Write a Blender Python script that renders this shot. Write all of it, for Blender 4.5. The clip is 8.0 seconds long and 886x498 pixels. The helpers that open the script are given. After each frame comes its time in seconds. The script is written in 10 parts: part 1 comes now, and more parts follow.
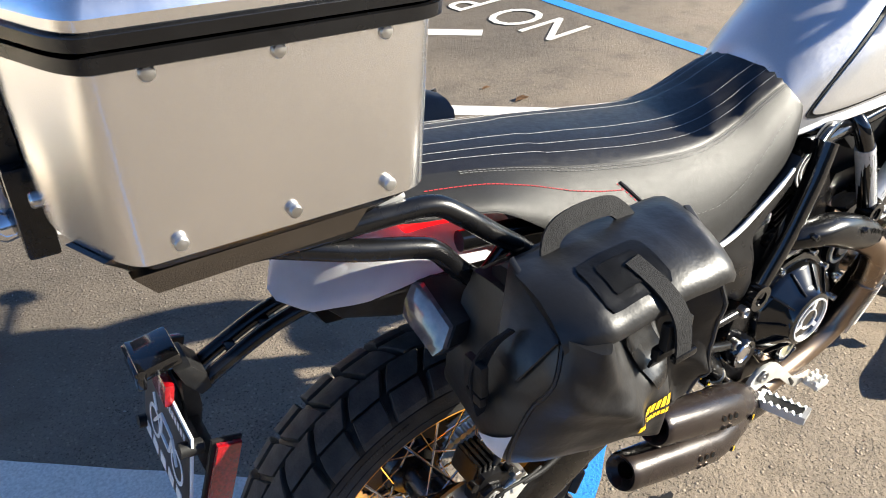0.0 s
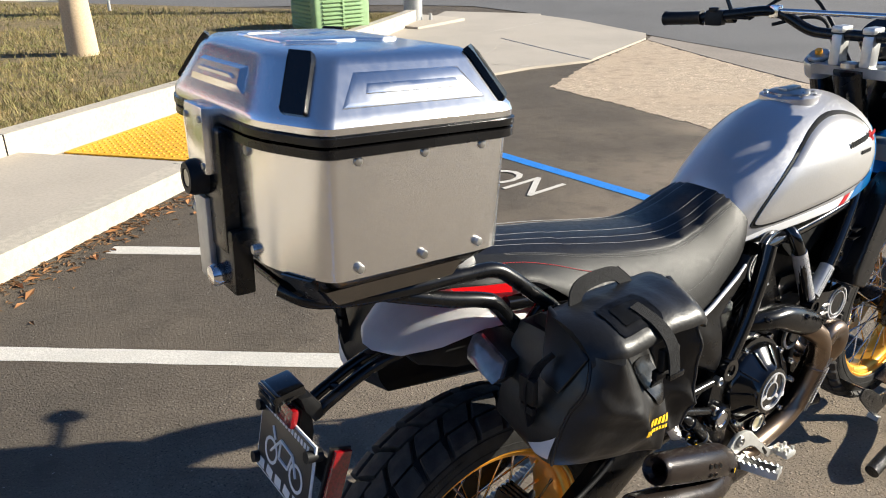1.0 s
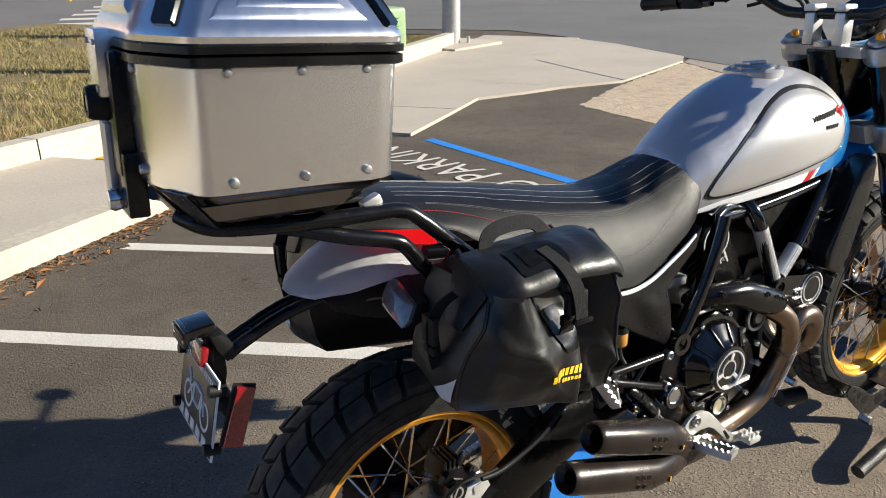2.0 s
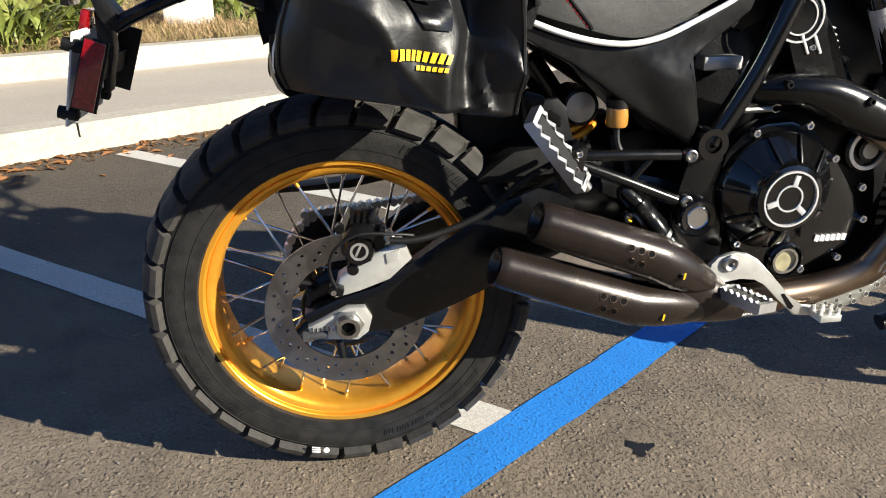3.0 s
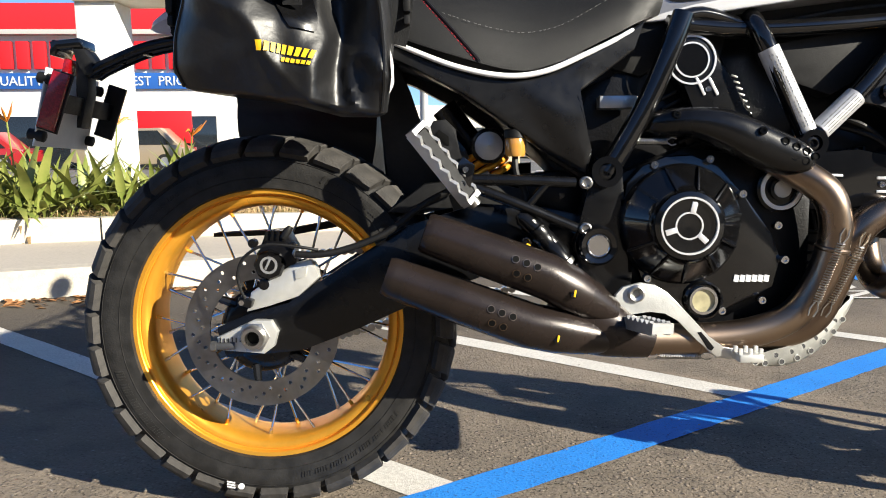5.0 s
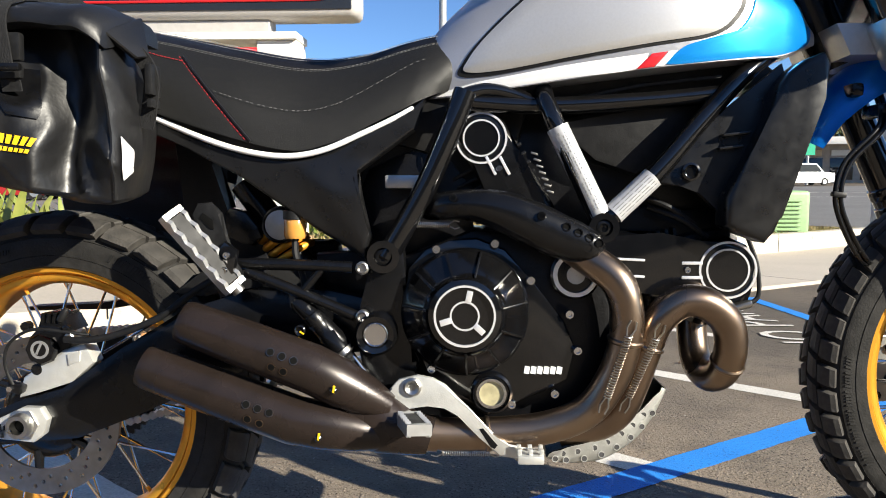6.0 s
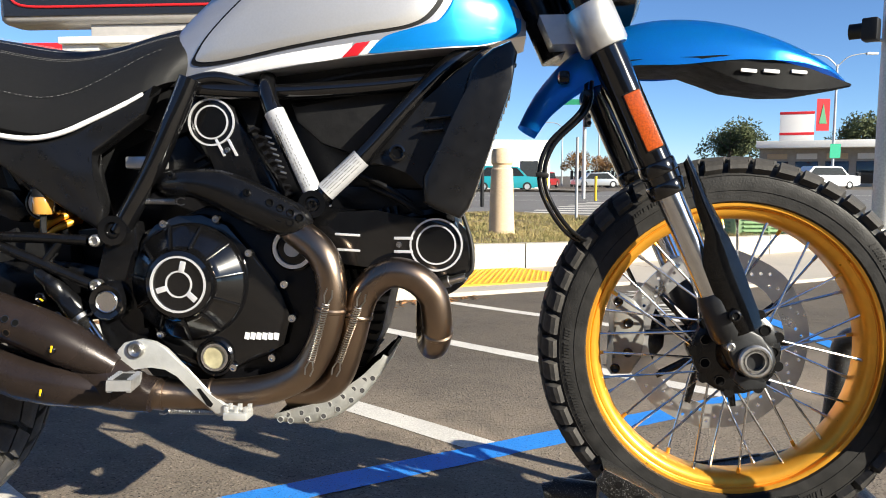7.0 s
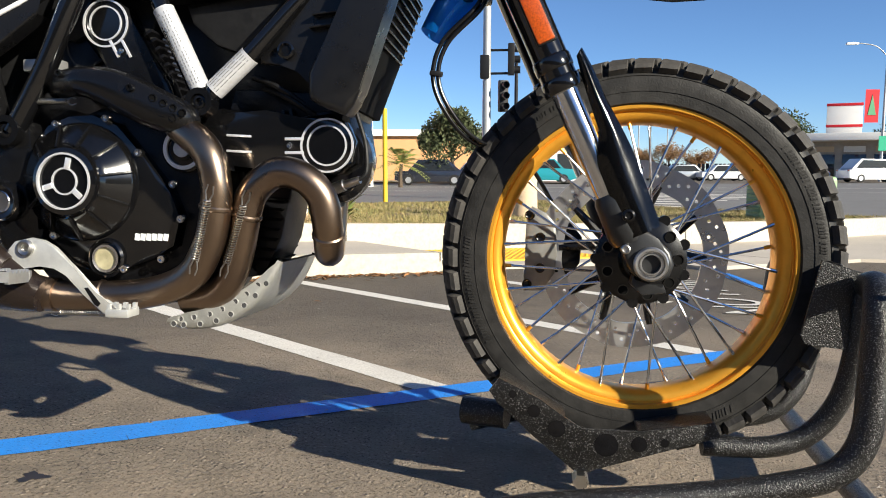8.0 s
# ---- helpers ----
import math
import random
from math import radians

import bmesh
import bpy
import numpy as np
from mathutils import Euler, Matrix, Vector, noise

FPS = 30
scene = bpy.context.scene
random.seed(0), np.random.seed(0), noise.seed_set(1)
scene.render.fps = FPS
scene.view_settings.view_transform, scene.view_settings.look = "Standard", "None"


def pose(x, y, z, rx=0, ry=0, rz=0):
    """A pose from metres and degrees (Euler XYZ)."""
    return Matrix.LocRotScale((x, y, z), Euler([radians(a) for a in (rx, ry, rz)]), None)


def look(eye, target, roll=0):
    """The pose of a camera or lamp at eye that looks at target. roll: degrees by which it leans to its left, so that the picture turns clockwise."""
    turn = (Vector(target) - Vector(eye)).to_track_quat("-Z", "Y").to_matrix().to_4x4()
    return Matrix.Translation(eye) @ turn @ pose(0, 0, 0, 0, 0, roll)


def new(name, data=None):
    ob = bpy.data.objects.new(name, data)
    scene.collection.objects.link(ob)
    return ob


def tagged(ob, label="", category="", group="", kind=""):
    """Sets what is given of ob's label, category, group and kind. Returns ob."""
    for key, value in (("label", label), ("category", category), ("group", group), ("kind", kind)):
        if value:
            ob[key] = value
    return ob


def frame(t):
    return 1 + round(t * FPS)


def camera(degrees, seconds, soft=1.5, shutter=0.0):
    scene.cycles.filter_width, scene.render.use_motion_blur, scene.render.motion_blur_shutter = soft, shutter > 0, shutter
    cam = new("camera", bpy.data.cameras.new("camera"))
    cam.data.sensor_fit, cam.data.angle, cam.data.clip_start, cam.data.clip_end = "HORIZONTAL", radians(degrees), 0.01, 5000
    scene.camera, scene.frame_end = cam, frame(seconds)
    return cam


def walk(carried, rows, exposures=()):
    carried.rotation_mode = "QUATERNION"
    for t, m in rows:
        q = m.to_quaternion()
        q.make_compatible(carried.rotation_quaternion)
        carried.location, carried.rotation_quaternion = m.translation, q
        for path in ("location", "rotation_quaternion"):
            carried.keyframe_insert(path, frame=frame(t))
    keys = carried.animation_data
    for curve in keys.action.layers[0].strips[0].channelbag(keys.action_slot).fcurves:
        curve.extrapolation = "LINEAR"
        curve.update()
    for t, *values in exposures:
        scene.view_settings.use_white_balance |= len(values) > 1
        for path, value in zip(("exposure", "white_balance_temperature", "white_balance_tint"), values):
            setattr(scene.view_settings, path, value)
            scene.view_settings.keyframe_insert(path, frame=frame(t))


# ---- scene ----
# ---- camera ----
cam = camera(61.2, 8.0, 1.0)
PATH = [
    (0, (-0.389, -0.619, 1.350), (0.496, 0.723, 0.160), -0.5),
    (0.5, (-0.575, -0.746, 1.388), (0.401, 0.725, 0.447), -0.2),
    (1, (-0.671, -0.829, 1.404), (0.396, 0.653, 0.588), -0.1),
    (1.2, (-0.669, -0.844, 1.397), (0.43, 0.637, 0.622), -0.1),
    (2.3, (-0.433, -1.022, 1.169), (0.365, 0.65, 0.416), -0.1),
    (2.4, (-0.384, -1.034, 1.114), (0.286, 0.69, 0.353), 0.2),
    (2.5, (-0.309, -1.046, 1.064), (0.266, 0.707, 0.291), -0.2),
    (2.8, (-0.086, -1.089, 0.958), (0.286, 0.713, 0.175), -0.9),
    (3, (-0.011, -1.108, 0.869), (0.272, 0.7, 0.062), 0.0),
    (3.5, (0.137, -1.213, 0.688), (0.213, 0.644, -0.05), -0.5),
    (4, (0.15, -1.213, 0.573), (0.165, 0.743, 0.157), -0.3),
    (4.2, (0.14, -1.215, 0.541), (0.166, 0.755, 0.199), -0.1),
    (5.3, (0.392, -1.26, 0.666), (0.379, 0.722, 0.4), -0.2),
    (5.5, (0.466, -1.238, 0.689), (0.442, 0.747, 0.443), -0.1),
    (6, (0.657, -1.179, 0.69), (0.581, 0.809, 0.488), -0.1),
    (6.5, (0.859, -1.206, 0.676), (0.762, 0.783, 0.481), -0.1),
    (7, (1.119, -1.245, 0.656), (0.979, 0.74, 0.462), -0.0),
    (7.5, (1.297, -1.232, 0.559), (1.088, 0.746, 0.348), -0.0),
    (8, (1.342, -1.209, 0.513), (1.1, 0.765, 0.303), 0.1),
]
walk(cam, [(t, look(eye, target, roll)) for t, eye, target, roll in PATH], ((0, 1.48), (0.5, 1.12), (1, 0.73), (2.5, 0.58), (3, 0.68), (4, 0.84), (5.5, 0.84), (6.5, 0.87), (7, 0.84), (8, 0.65)))

# ---- world, sun ----
scene.render.film_transparent = False
world = bpy.data.worlds.new("daylight")
scene.world = world
world.use_nodes = True
SUN_WAY = Vector((1.88, -1.17, 1.0)).normalized()
_n = world.node_tree.nodes
_sky = _n.new("ShaderNodeTexSky")
_sky.sky_type = "NISHITA"
_sky.altitude = 2600.0
_sky.sun_disc = False
_sky.sun_elevation = math.asin(SUN_WAY.z)
_sky.sun_rotation = math.atan2(SUN_WAY.x, SUN_WAY.y)
_sky.air_density, _sky.dust_density, _sky.ozone_density = 1.0, 0.0, 6.0
world.node_tree.links.new(_sky.outputs[0], _n["Background"].inputs[0])
_n["Background"].inputs[1].default_value = 0.094
_s = bpy.data.lights.new("sun", "SUN")
_s.energy, _s.angle, _s.color = 6.8, radians(0.53), (1.0, 0.935, 0.79)
sun_ob = new("sun", _s)
sun_ob.matrix_world = look(SUN_WAY * 30, (0, 0, 0))
scene.view_settings.exposure = 0.76

# ---- materials ----
MATS = {}


def material(name, color, rough=0.5, metal=0.0, spots=None, scale=40.0, amount=0.12, bump=0.0, bump_scale=200.0, coat=0.0,
             big=3.0, big_amount=0.0, random_amount=0.0, alpha_trans=0.0, stretch=None, aniso=0.0, bump_dist=0.002, rough_var=0.0, spec=0.5, edge=(0.35, 0.7)):
    """Principled material with two scales of colour change and a fine relief."""
    if name in MATS:
        return MATS[name]
    m = bpy.data.materials.new(name)
    m.use_nodes = True
    nt = m.node_tree
    p = nt.nodes["Principled BSDF"]
    p.inputs["Roughness"].default_value = rough
    p.inputs["Metallic"].default_value = metal
    p.inputs["Coat Weight"].default_value = coat
    p.inputs["Coat Roughness"].default_value = 0.06
    p.inputs["Transmission Weight"].default_value = alpha_trans
    p.inputs["Anisotropic"].default_value = aniso
    p.inputs["Specular IOR Level"].default_value = spec
    tc = nt.nodes.new("ShaderNodeTexCoord")
    mp = nt.nodes.new("ShaderNodeMapping")
    nt.links.new(tc.outputs["Object"], mp.inputs[0])
    if stretch:
        mp.inputs["Scale"].default_value = stretch

    def tex(s, detail=4.0):
        t = nt.nodes.new("ShaderNodeTexNoise")
        t.inputs["Scale"].default_value = s
        t.inputs["Detail"].default_value = detail
        nt.links.new(mp.outputs[0], t.inputs["Vector"])
        return t

    def mix(a, b, fac, kind="MIX"):
        x = nt.nodes.new("ShaderNodeMix")
        x.data_type, x.blend_type = "RGBA", kind
        for sock, v in ((x.inputs[0], fac), (x.inputs[6], a), (x.inputs[7], b)):
            if isinstance(v, (int, float)):
                sock.default_value = v
            elif isinstance(v, tuple):
                sock.default_value = v
            else:
                nt.links.new(v, sock)
        return x.outputs[2]

    def ramp(src, lo, hi, a=0.0, b=1.0):
        r = nt.nodes.new("ShaderNodeMapRange")
        r.inputs[1].default_value, r.inputs[2].default_value = lo, hi
        r.inputs[3].default_value, r.inputs[4].default_value = a, b
        nt.links.new(src, r.inputs[0])
        return r.outputs[0]

    c = (*color, 1.0)
    second = tuple(min(1.0, v) for v in (spots or tuple(v * (1 - 2.2 * amount) for v in color))) + (1.0,)
    fine = tex(scale)
    out = mix(c, second, ramp(fine.outputs[0], edge[0], edge[1], 0.0, 1.0 if spots else 0.8))
    if big_amount:
        wide = tex(big, 3.0)
        out = mix(out, tuple(v * 0.45 for v in color) + (1.0,), ramp(wide.outputs[0], 0.42, 0.75, 0.0, big_amount))
    if random_amount:
        oi = nt.nodes.new("ShaderNodeObjectInfo")
        out = mix(out, tuple(v * 0.4 for v in color) + (1.0,), ramp(oi.outputs["Random"], 0.0, 1.0, 0.0, random_amount))
    nt.links.new(out, p.inputs["Base Color"])
    if rough_var:
        nt.links.new(ramp(tex(scale * 0.4).outputs[0], 0.3, 0.7, max(0.02, rough - rough_var), min(1.0, rough + rough_var)), p.inputs["Roughness"])
    if bump:
        b = nt.nodes.new("ShaderNodeBump")
        b.inputs["Strength"].default_value = bump
        b.inputs["Distance"].default_value = bump_dist
        nt.links.new(tex(bump_scale, 5.0).outputs[0], b.inputs["Height"])
        nt.links.new(b.outputs[0], p.inputs["Normal"])
    MATS[name] = m
    return m


def stony(name, dark, light, stone=130.0, depth=0.006, wide=1.2, wide_amount=0.35, warm=(0.105, 0.082, 0.062), side_dark=0.64):
    """Asphalt: single stones in a dark binder, worn in broad patches, over fine and coarse relief."""
    m = bpy.data.materials.new(name)
    m.use_nodes = True
    nt = m.node_tree
    p = nt.nodes["Principled BSDF"]
    p.inputs["Roughness"].default_value = 0.92
    p.inputs["Specular IOR Level"].default_value = 0.35
    tc = nt.nodes.new("ShaderNodeTexCoord")

    def link(a, b):
        nt.links.new(a, b)

    def noise_tex(s, d=3.0):
        t = nt.nodes.new("ShaderNodeTexNoise")
        t.inputs["Scale"].default_value, t.inputs["Detail"].default_value = s, d
        link(tc.outputs["Object"], t.inputs["Vector"])
        return t.outputs[0]

    def rng(src, lo, hi, a=0.0, b=1.0):
        r = nt.nodes.new("ShaderNodeMapRange")
        for k, v in enumerate((lo, hi, a, b)):
            r.inputs[k + 1].default_value = v
        link(src, r.inputs[0])
        return r.outputs[0]

    def mix(a, b, fac):
        x = nt.nodes.new("ShaderNodeMix")
        x.data_type = "RGBA"
        for sock, v in ((x.inputs[0], fac), (x.inputs[6], a), (x.inputs[7], b)):
            if isinstance(v, (tuple, float)):
                sock.default_value = v
            else:
                link(v, sock)
        return x.outputs[2]

    def maths(op, a, b):
        x = nt.nodes.new("ShaderNodeMath")
        x.operation = op
        for sock, v in ((x.inputs[0], a), (x.inputs[1], b)):
            if isinstance(v, float):
                sock.default_value = v
            else:
                link(v, sock)
        return x.outputs[0]

    def cells(s):
        v = nt.nodes.new("ShaderNodeTexVoronoi")
        v.inputs["Scale"].default_value = s
        link(tc.outputs["Object"], v.inputs["Vector"])
        sep = nt.nodes.new("ShaderNodeSeparateColor")
        link(v.outputs["Color"], sep.inputs[0])
        return v.outputs["Distance"], sep.outputs[0]
    d1, c1 = cells(stone)
    d2, c2 = cells(stone * 0.42)
    d3, c3 = cells(stone * 2.1)
    dust = rng(noise_tex(wide, 6.0), 0.40, 0.68)
    tone = mix((*dark, 1.0), (*light, 1.0), rng(c1, 0.2, 1.0, 0.15, 0.85))
    tone = mix(tone, (*light, 1.0), rng(c3, 0.0, 1.0, 0.0, 0.35))
    # pits and lost stones, fewer where the dust has filled them
    pits = maths("MULTIPLY", rng(noise_tex(170.0, 6.0), 0.585, 0.640), rng(dust, 0.0, 1.0, 1.0, 0.5))
    tone = mix(tone, tuple(v * 0.22 for v in dark) + (1.0,), pits)
    # a few larger pale stones lie open
    tone = mix(tone, tuple(v * 1.25 for v in light) + (1.0,), maths("MULTIPLY", rng(c2, 0.86, 0.90), rng(d2, 0.50, 0.36)))
    tone = mix(tone, (*warm, 1.0), maths("MULTIPLY", dust, 0.75))
    tone = mix(tone, tuple(v * 0.7 for v in dark) + (1.0,), rng(noise_tex(7.0, 6.0), 0.50, 0.70, 0.0, 0.45))
    tone = mix(tone, tuple(v * 0.6 for v in dark) + (1.0,), rng(noise_tex(wide * 0.55, 5.0), 0.50, 0.72, 0.0, wide_amount))
    # darker towards greater y and lesser x, with a ragged edge
    sep = nt.nodes.new("ShaderNodeSeparateXYZ")
    link(tc.outputs["Object"], sep.inputs[0])
    across = maths("ADD", maths("MULTIPLY", sep.outputs[1], 0.9), maths("MULTIPLY", sep.outputs[0], -0.45))
    ragged = maths("ADD", across, maths("MULTIPLY", noise_tex(1.7, 6.0), 1.2))
    tone = mix(tone, tuple(v * 0.45 for v in dark) + (1.0,), rng(ragged, 0.9, 2.0, 0.0, side_dark))
    link(tone, p.inputs["Base Color"])
    high = maths("SUBTRACT", maths("MULTIPLY", c1, 0.16), maths("MULTIPLY", d1, 0.25))
    high = maths("SUBTRACT", high, maths("MULTIPLY", pits, 1.3))
    high = maths("ADD", high, maths("MULTIPLY", noise_tex(90.0, 9.0), 1.2))
    high = maths("ADD", high, maths("MULTIPLY", maths("MULTIPLY", rng(c2, 0.80, 0.90), rng(d2, 0.55, 0.20)), 0.9))
    b = nt.nodes.new("ShaderNodeBump")
    b.inputs["Strength"].default_value, b.inputs["Distance"].default_value = 1.0, depth
    link(high, b.inputs["Height"])
    link(b.outputs[0], p.inputs["Normal"])
    MATS[name] = m
    return m


ASPHALT = stony("asphalt", (0.122, 0.101, 0.078), (0.222, 0.181, 0.138), stone=270.0, depth=0.0030, wide=1.0, wide_amount=0.55, warm=(0.292, 0.231, 0.167))
ROAD = material("road_asphalt", (0.12, 0.115, 0.11), 0.9, spots=(0.17, 0.165, 0.16), scale=120, bump=0.5, bump_scale=90, bump_dist=0.01, big=0.5, big_amount=0.3)
CONCRETE = material("concrete", (0.46, 0.405, 0.335), 0.9, amount=0.08, scale=60, bump=0.35, bump_scale=220, big=1.2, big_amount=0.22)
KERB = material("kerb_concrete", (0.52, 0.465, 0.38), 0.9, amount=0.12, scale=30, bump=0.5, bump_scale=120, bump_dist=0.004, big=2.0, big_amount=0.3)
AGGREGATE = stony("tan_aggregate", (0.34, 0.265, 0.190), (0.66, 0.53, 0.39), 75.0, 0.003, 0.8, 0.10, (0.47, 0.36, 0.255), 0.0)
GUTTER = material("worn_gutter_concrete", (0.33, 0.28, 0.23), 0.92, amount=0.15, scale=40, bump=0.4, bump_scale=160, big=1.0, big_amount=0.3)
CONCRETE_PALE = material("pale_joint_filler", (0.56, 0.52, 0.46), 0.9, amount=0.1, scale=60)
WHITE_LINE = material("white_line_paint", (0.70, 0.665, 0.60), 0.8, spots=(0.50, 0.465, 0.41), scale=160, bump=0.5, bump_scale=340, bump_dist=0.003, big=6, big_amount=0.25)
BLUE_LINE = material("blue_line_paint", (0.014, 0.215, 0.68), 0.7, spots=(0.008, 0.10, 0.36), scale=170, edge=(0.60, 0.66), bump=0.7, bump_scale=170, bump_dist=0.003, big=7, big_amount=0.2)
GRASS_SOIL = material("dry_lawn", (0.27, 0.19, 0.09), 0.95, spots=(0.13, 0.11, 0.04), scale=9, bump=1.0, bump_scale=60, bump_dist=0.03, big=1.0, big_amount=0.4)
TACTILE = material("yellow_tactile", (0.80, 0.42, 0.02), 0.6, amount=0.12, scale=30, big=3, big_amount=0.2)
RUBBER = material("tyre_rubber", (0.0155, 0.0150, 0.0145), 0.52, spots=(0.028, 0.0268, 0.0255), scale=50, bump=0.3, bump_scale=300, big=9, big_amount=0.0, rough_var=0.12, spec=0.2)
GOLD = material("gold_anodised", (0.93, 0.43, 0.045), 0.33, 0.65, amount=0.05, scale=60, rough_var=0.06, bump=0.08, bump_scale=500, bump_dist=0.0005)
CHROME = material("polished_steel", (0.72, 0.72, 0.73), 0.16, 1.0, amount=0.06, scale=40, rough_var=0.06)
STEEL = material("satin_steel", (0.50, 0.49, 0.47), 0.36, 1.0, amount=0.12, scale=60, rough_var=0.1)
ALU_SATIN = material("satin_aluminium", (0.55, 0.55, 0.545), 0.42, 0.8, amount=0.06, scale=80, bump=0.05, bump_scale=500, rough_var=0.06, bump_dist=0.0008)
BRUSHED = material("brushed_aluminium", (0.87, 0.865, 0.86), 0.25, 1.0, amount=0.012, scale=300, stretch=(1, 1, 0.04), bump=0.015, bump_scale=420, aniso=0.25, rough_var=0.015, bump_dist=0.0005)
BLACK_GLOSS = material("black_gloss_paint", (0.004, 0.004, 0.0045), 0.13, amount=0.2, scale=30, coat=0.5, rough_var=0.04)
BLACK_SATIN = material("black_satin_paint", (0.0045, 0.0045, 0.005), 0.25, amount=0.2, scale=60, rough_var=0.06, bump=0.04, bump_scale=500, spec=0.40)
BLACK_MATT = material("black_matt_plastic", (0.0085, 0.0085, 0.009), 0.52, amount=0.25, scale=120, bump=0.25, bump_scale=900, rough_var=0.08, bump_dist=0.0008, spec=0.3)
BLACK_CAST = material("black_casting", (0.005, 0.005, 0.006), 0.32, amount=0.3, scale=60, bump=0.4, bump_scale=300, bump_dist=0.001, spec=0.3)
DARK_FABRIC = material("black_webbing", (0.012, 0.012, 0.013), 0.88, amount=0.3, scale=300, bump=1.0, bump_scale=900, stretch=(1, 1, 0.3), bump_dist=0.001, spec=0.3)
TARPAULIN = material("black_tarpaulin", (0.0080, 0.0080, 0.0088), 0.42, amount=0.25, scale=20, bump=0.70, bump_scale=13, rough_var=0.08, bump_dist=0.006)
SEAT_GREY = material("dark_seat_leather", (0.009, 0.0088, 0.0086), 0.5, amount=0.12, scale=400, bump=0.5, bump_scale=1100, rough_var=0.05, bump_dist=0.0008, spec=0.3)
SEAT_BLACK = material("black_seat_leather", (0.008, 0.008, 0.010), 0.42, amount=0.2, scale=300, bump=0.35, bump_scale=900, rough_var=0.06, bump_dist=0.0006, spec=0.3)
TANK_SILVER = material("matt_silver_paint", (0.52, 0.52, 0.545), 0.34, 0.65, amount=0.03, scale=400, coat=0.15, rough_var=0.04)
PANEL_WHITE = material("pearl_white_paint", (0.58, 0.57, 0.56), 0.34, 0.55, amount=0.03, scale=300, coat=0.3)
WHITE_PAINT = material("white_paint", (0.78, 0.78, 0.79), 0.35, amount=0.03, scale=60, coat=0.3)
BLUE_PAINT = material("metallic_blue_paint", (0.004, 0.29, 0.83), 0.28, 0.55, amount=0.05, scale=500, coat=0.7)
RED_PAINT = material("red_paint", (0.55, 0.012, 0.02), 0.35, amount=0.05, coat=0.3)
BRONZE = material("heat_tinted_steel", (0.30, 0.225, 0.165), 0.33, 1.0, spots=(0.21, 0.155, 0.12), scale=7, rough_var=0.09, bump=0.05, bump_scale=90)
MUFFLER = material("brown_muffler_coating", (0.026, 0.0185, 0.016), 0.27, 0.35, spots=(0.019, 0.014, 0.012), scale=25, bump=0.1, bump_scale=700, rough_var=0.06)
RED_LENS = material("red_reflector", (0.30, 0.004, 0.008), 0.22, amount=0.3, scale=300, bump=0.6, bump_scale=420, coat=1.0)
AMBER_LENS = material("amber_reflector", (0.50, 0.075, 0.002), 0.35, amount=0.30, scale=420, bump=0.25, bump_scale=520, coat=0.35)
GREY_LENS = material("smoked_lens", (0.16, 0.13, 0.13), 0.1, amount=0.3, scale=60, coat=1.0)
AMBER_FLUID = material("amber_fluid_pot", (0.55, 0.26, 0.05), 0.15, amount=0.1, coat=1.0)
YELLOW_PRINT = material("yellow_print", (0.85, 0.50, 0.01), 0.5, amount=0.05)
WHITE_PRINT = material("white_print", (0.72, 0.73, 0.74), 0.5, amount=0.05)
REFLECTIVE = material("reflective_grey_patch", (0.62, 0.60, 0.61), 0.45, amount=0.05)
RED_THREAD = material("red_thread", (0.45, 0.02, 0.03), 0.8, amount=0.1)
LABEL_PAPER = material("label_foil", (0.56, 0.565, 0.58), 0.36, 0.35, spots=(0.48, 0.485, 0.50), scale=160, stretch=(1, 1, 1))
CHIPPED_BLACK = material("hammered_black_paint", (0.006, 0.006, 0.006), 0.32, spots=(0.15, 0.15, 0.15), scale=520, bump=1.0, bump_scale=450, bump_dist=0.0015, edge=(0.57, 0.68))
CAST_ALU = material("bare_cast_aluminium", (0.66, 0.66, 0.63), 0.40, 0.6, amount=0.06, scale=70, bump=0.12, bump_scale=350, rough_var=0.06)
MACHINED = material("machined_bright_edge", (0.90, 0.90, 0.92), 0.28, 0.6, amount=0.03, scale=90)
DISC_STEEL = material("brake_disc_steel", (0.30, 0.29, 0.28), 0.36, 1.0, amount=0.12, scale=60, rough_var=0.08)
BRIGHT_DISC = material("ground_disc_steel", (0.60, 0.60, 0.60), 0.34, 0.9, amount=0.08, scale=60, rough_var=0.08)
CALIPER_GREY = material("grey_anodised_caliper", (0.27, 0.27, 0.255), 0.42, 0.45, amount=0.10, scale=60, bump=0.1, bump_scale=300)
GREY_THREAD = material("grey_thread", (0.16, 0.16, 0.16), 0.8, amount=0.1)
PALE_THREAD = material("pale_thread", (0.34, 0.34, 0.34), 0.8, amount=0.1)
OIL_GLASS = material("oil_glass", (0.40, 0.36, 0.22), 0.12, amount=0.2, scale=60, coat=1.0)
SHROUD_PLASTIC = material("moulded_black_plastic", (0.0062, 0.0062, 0.0068), 0.31, amount=0.05, scale=120, bump=0.07, bump_scale=700, rough_var=0.06, bump_dist=0.0006, spec=0.45)
HOLE_BLACK = material("hole_black", (0.003, 0.003, 0.003), 0.8, amount=0.1, spec=0.1)
TREAD_RUBBER = material("dusty_tread_rubber", (0.034, 0.032, 0.030), 0.7, spots=(0.070, 0.064, 0.058), scale=45, bump=0.4, bump_scale=260, random_amount=0.3, spec=0.3)
DARK_CAST = material("dark_grey_casting", (0.030, 0.031, 0.033), 0.38, 0.35, amount=0.2, scale=60, bump=0.15, bump_scale=300, rough_var=0.06, bump_dist=0.0008)
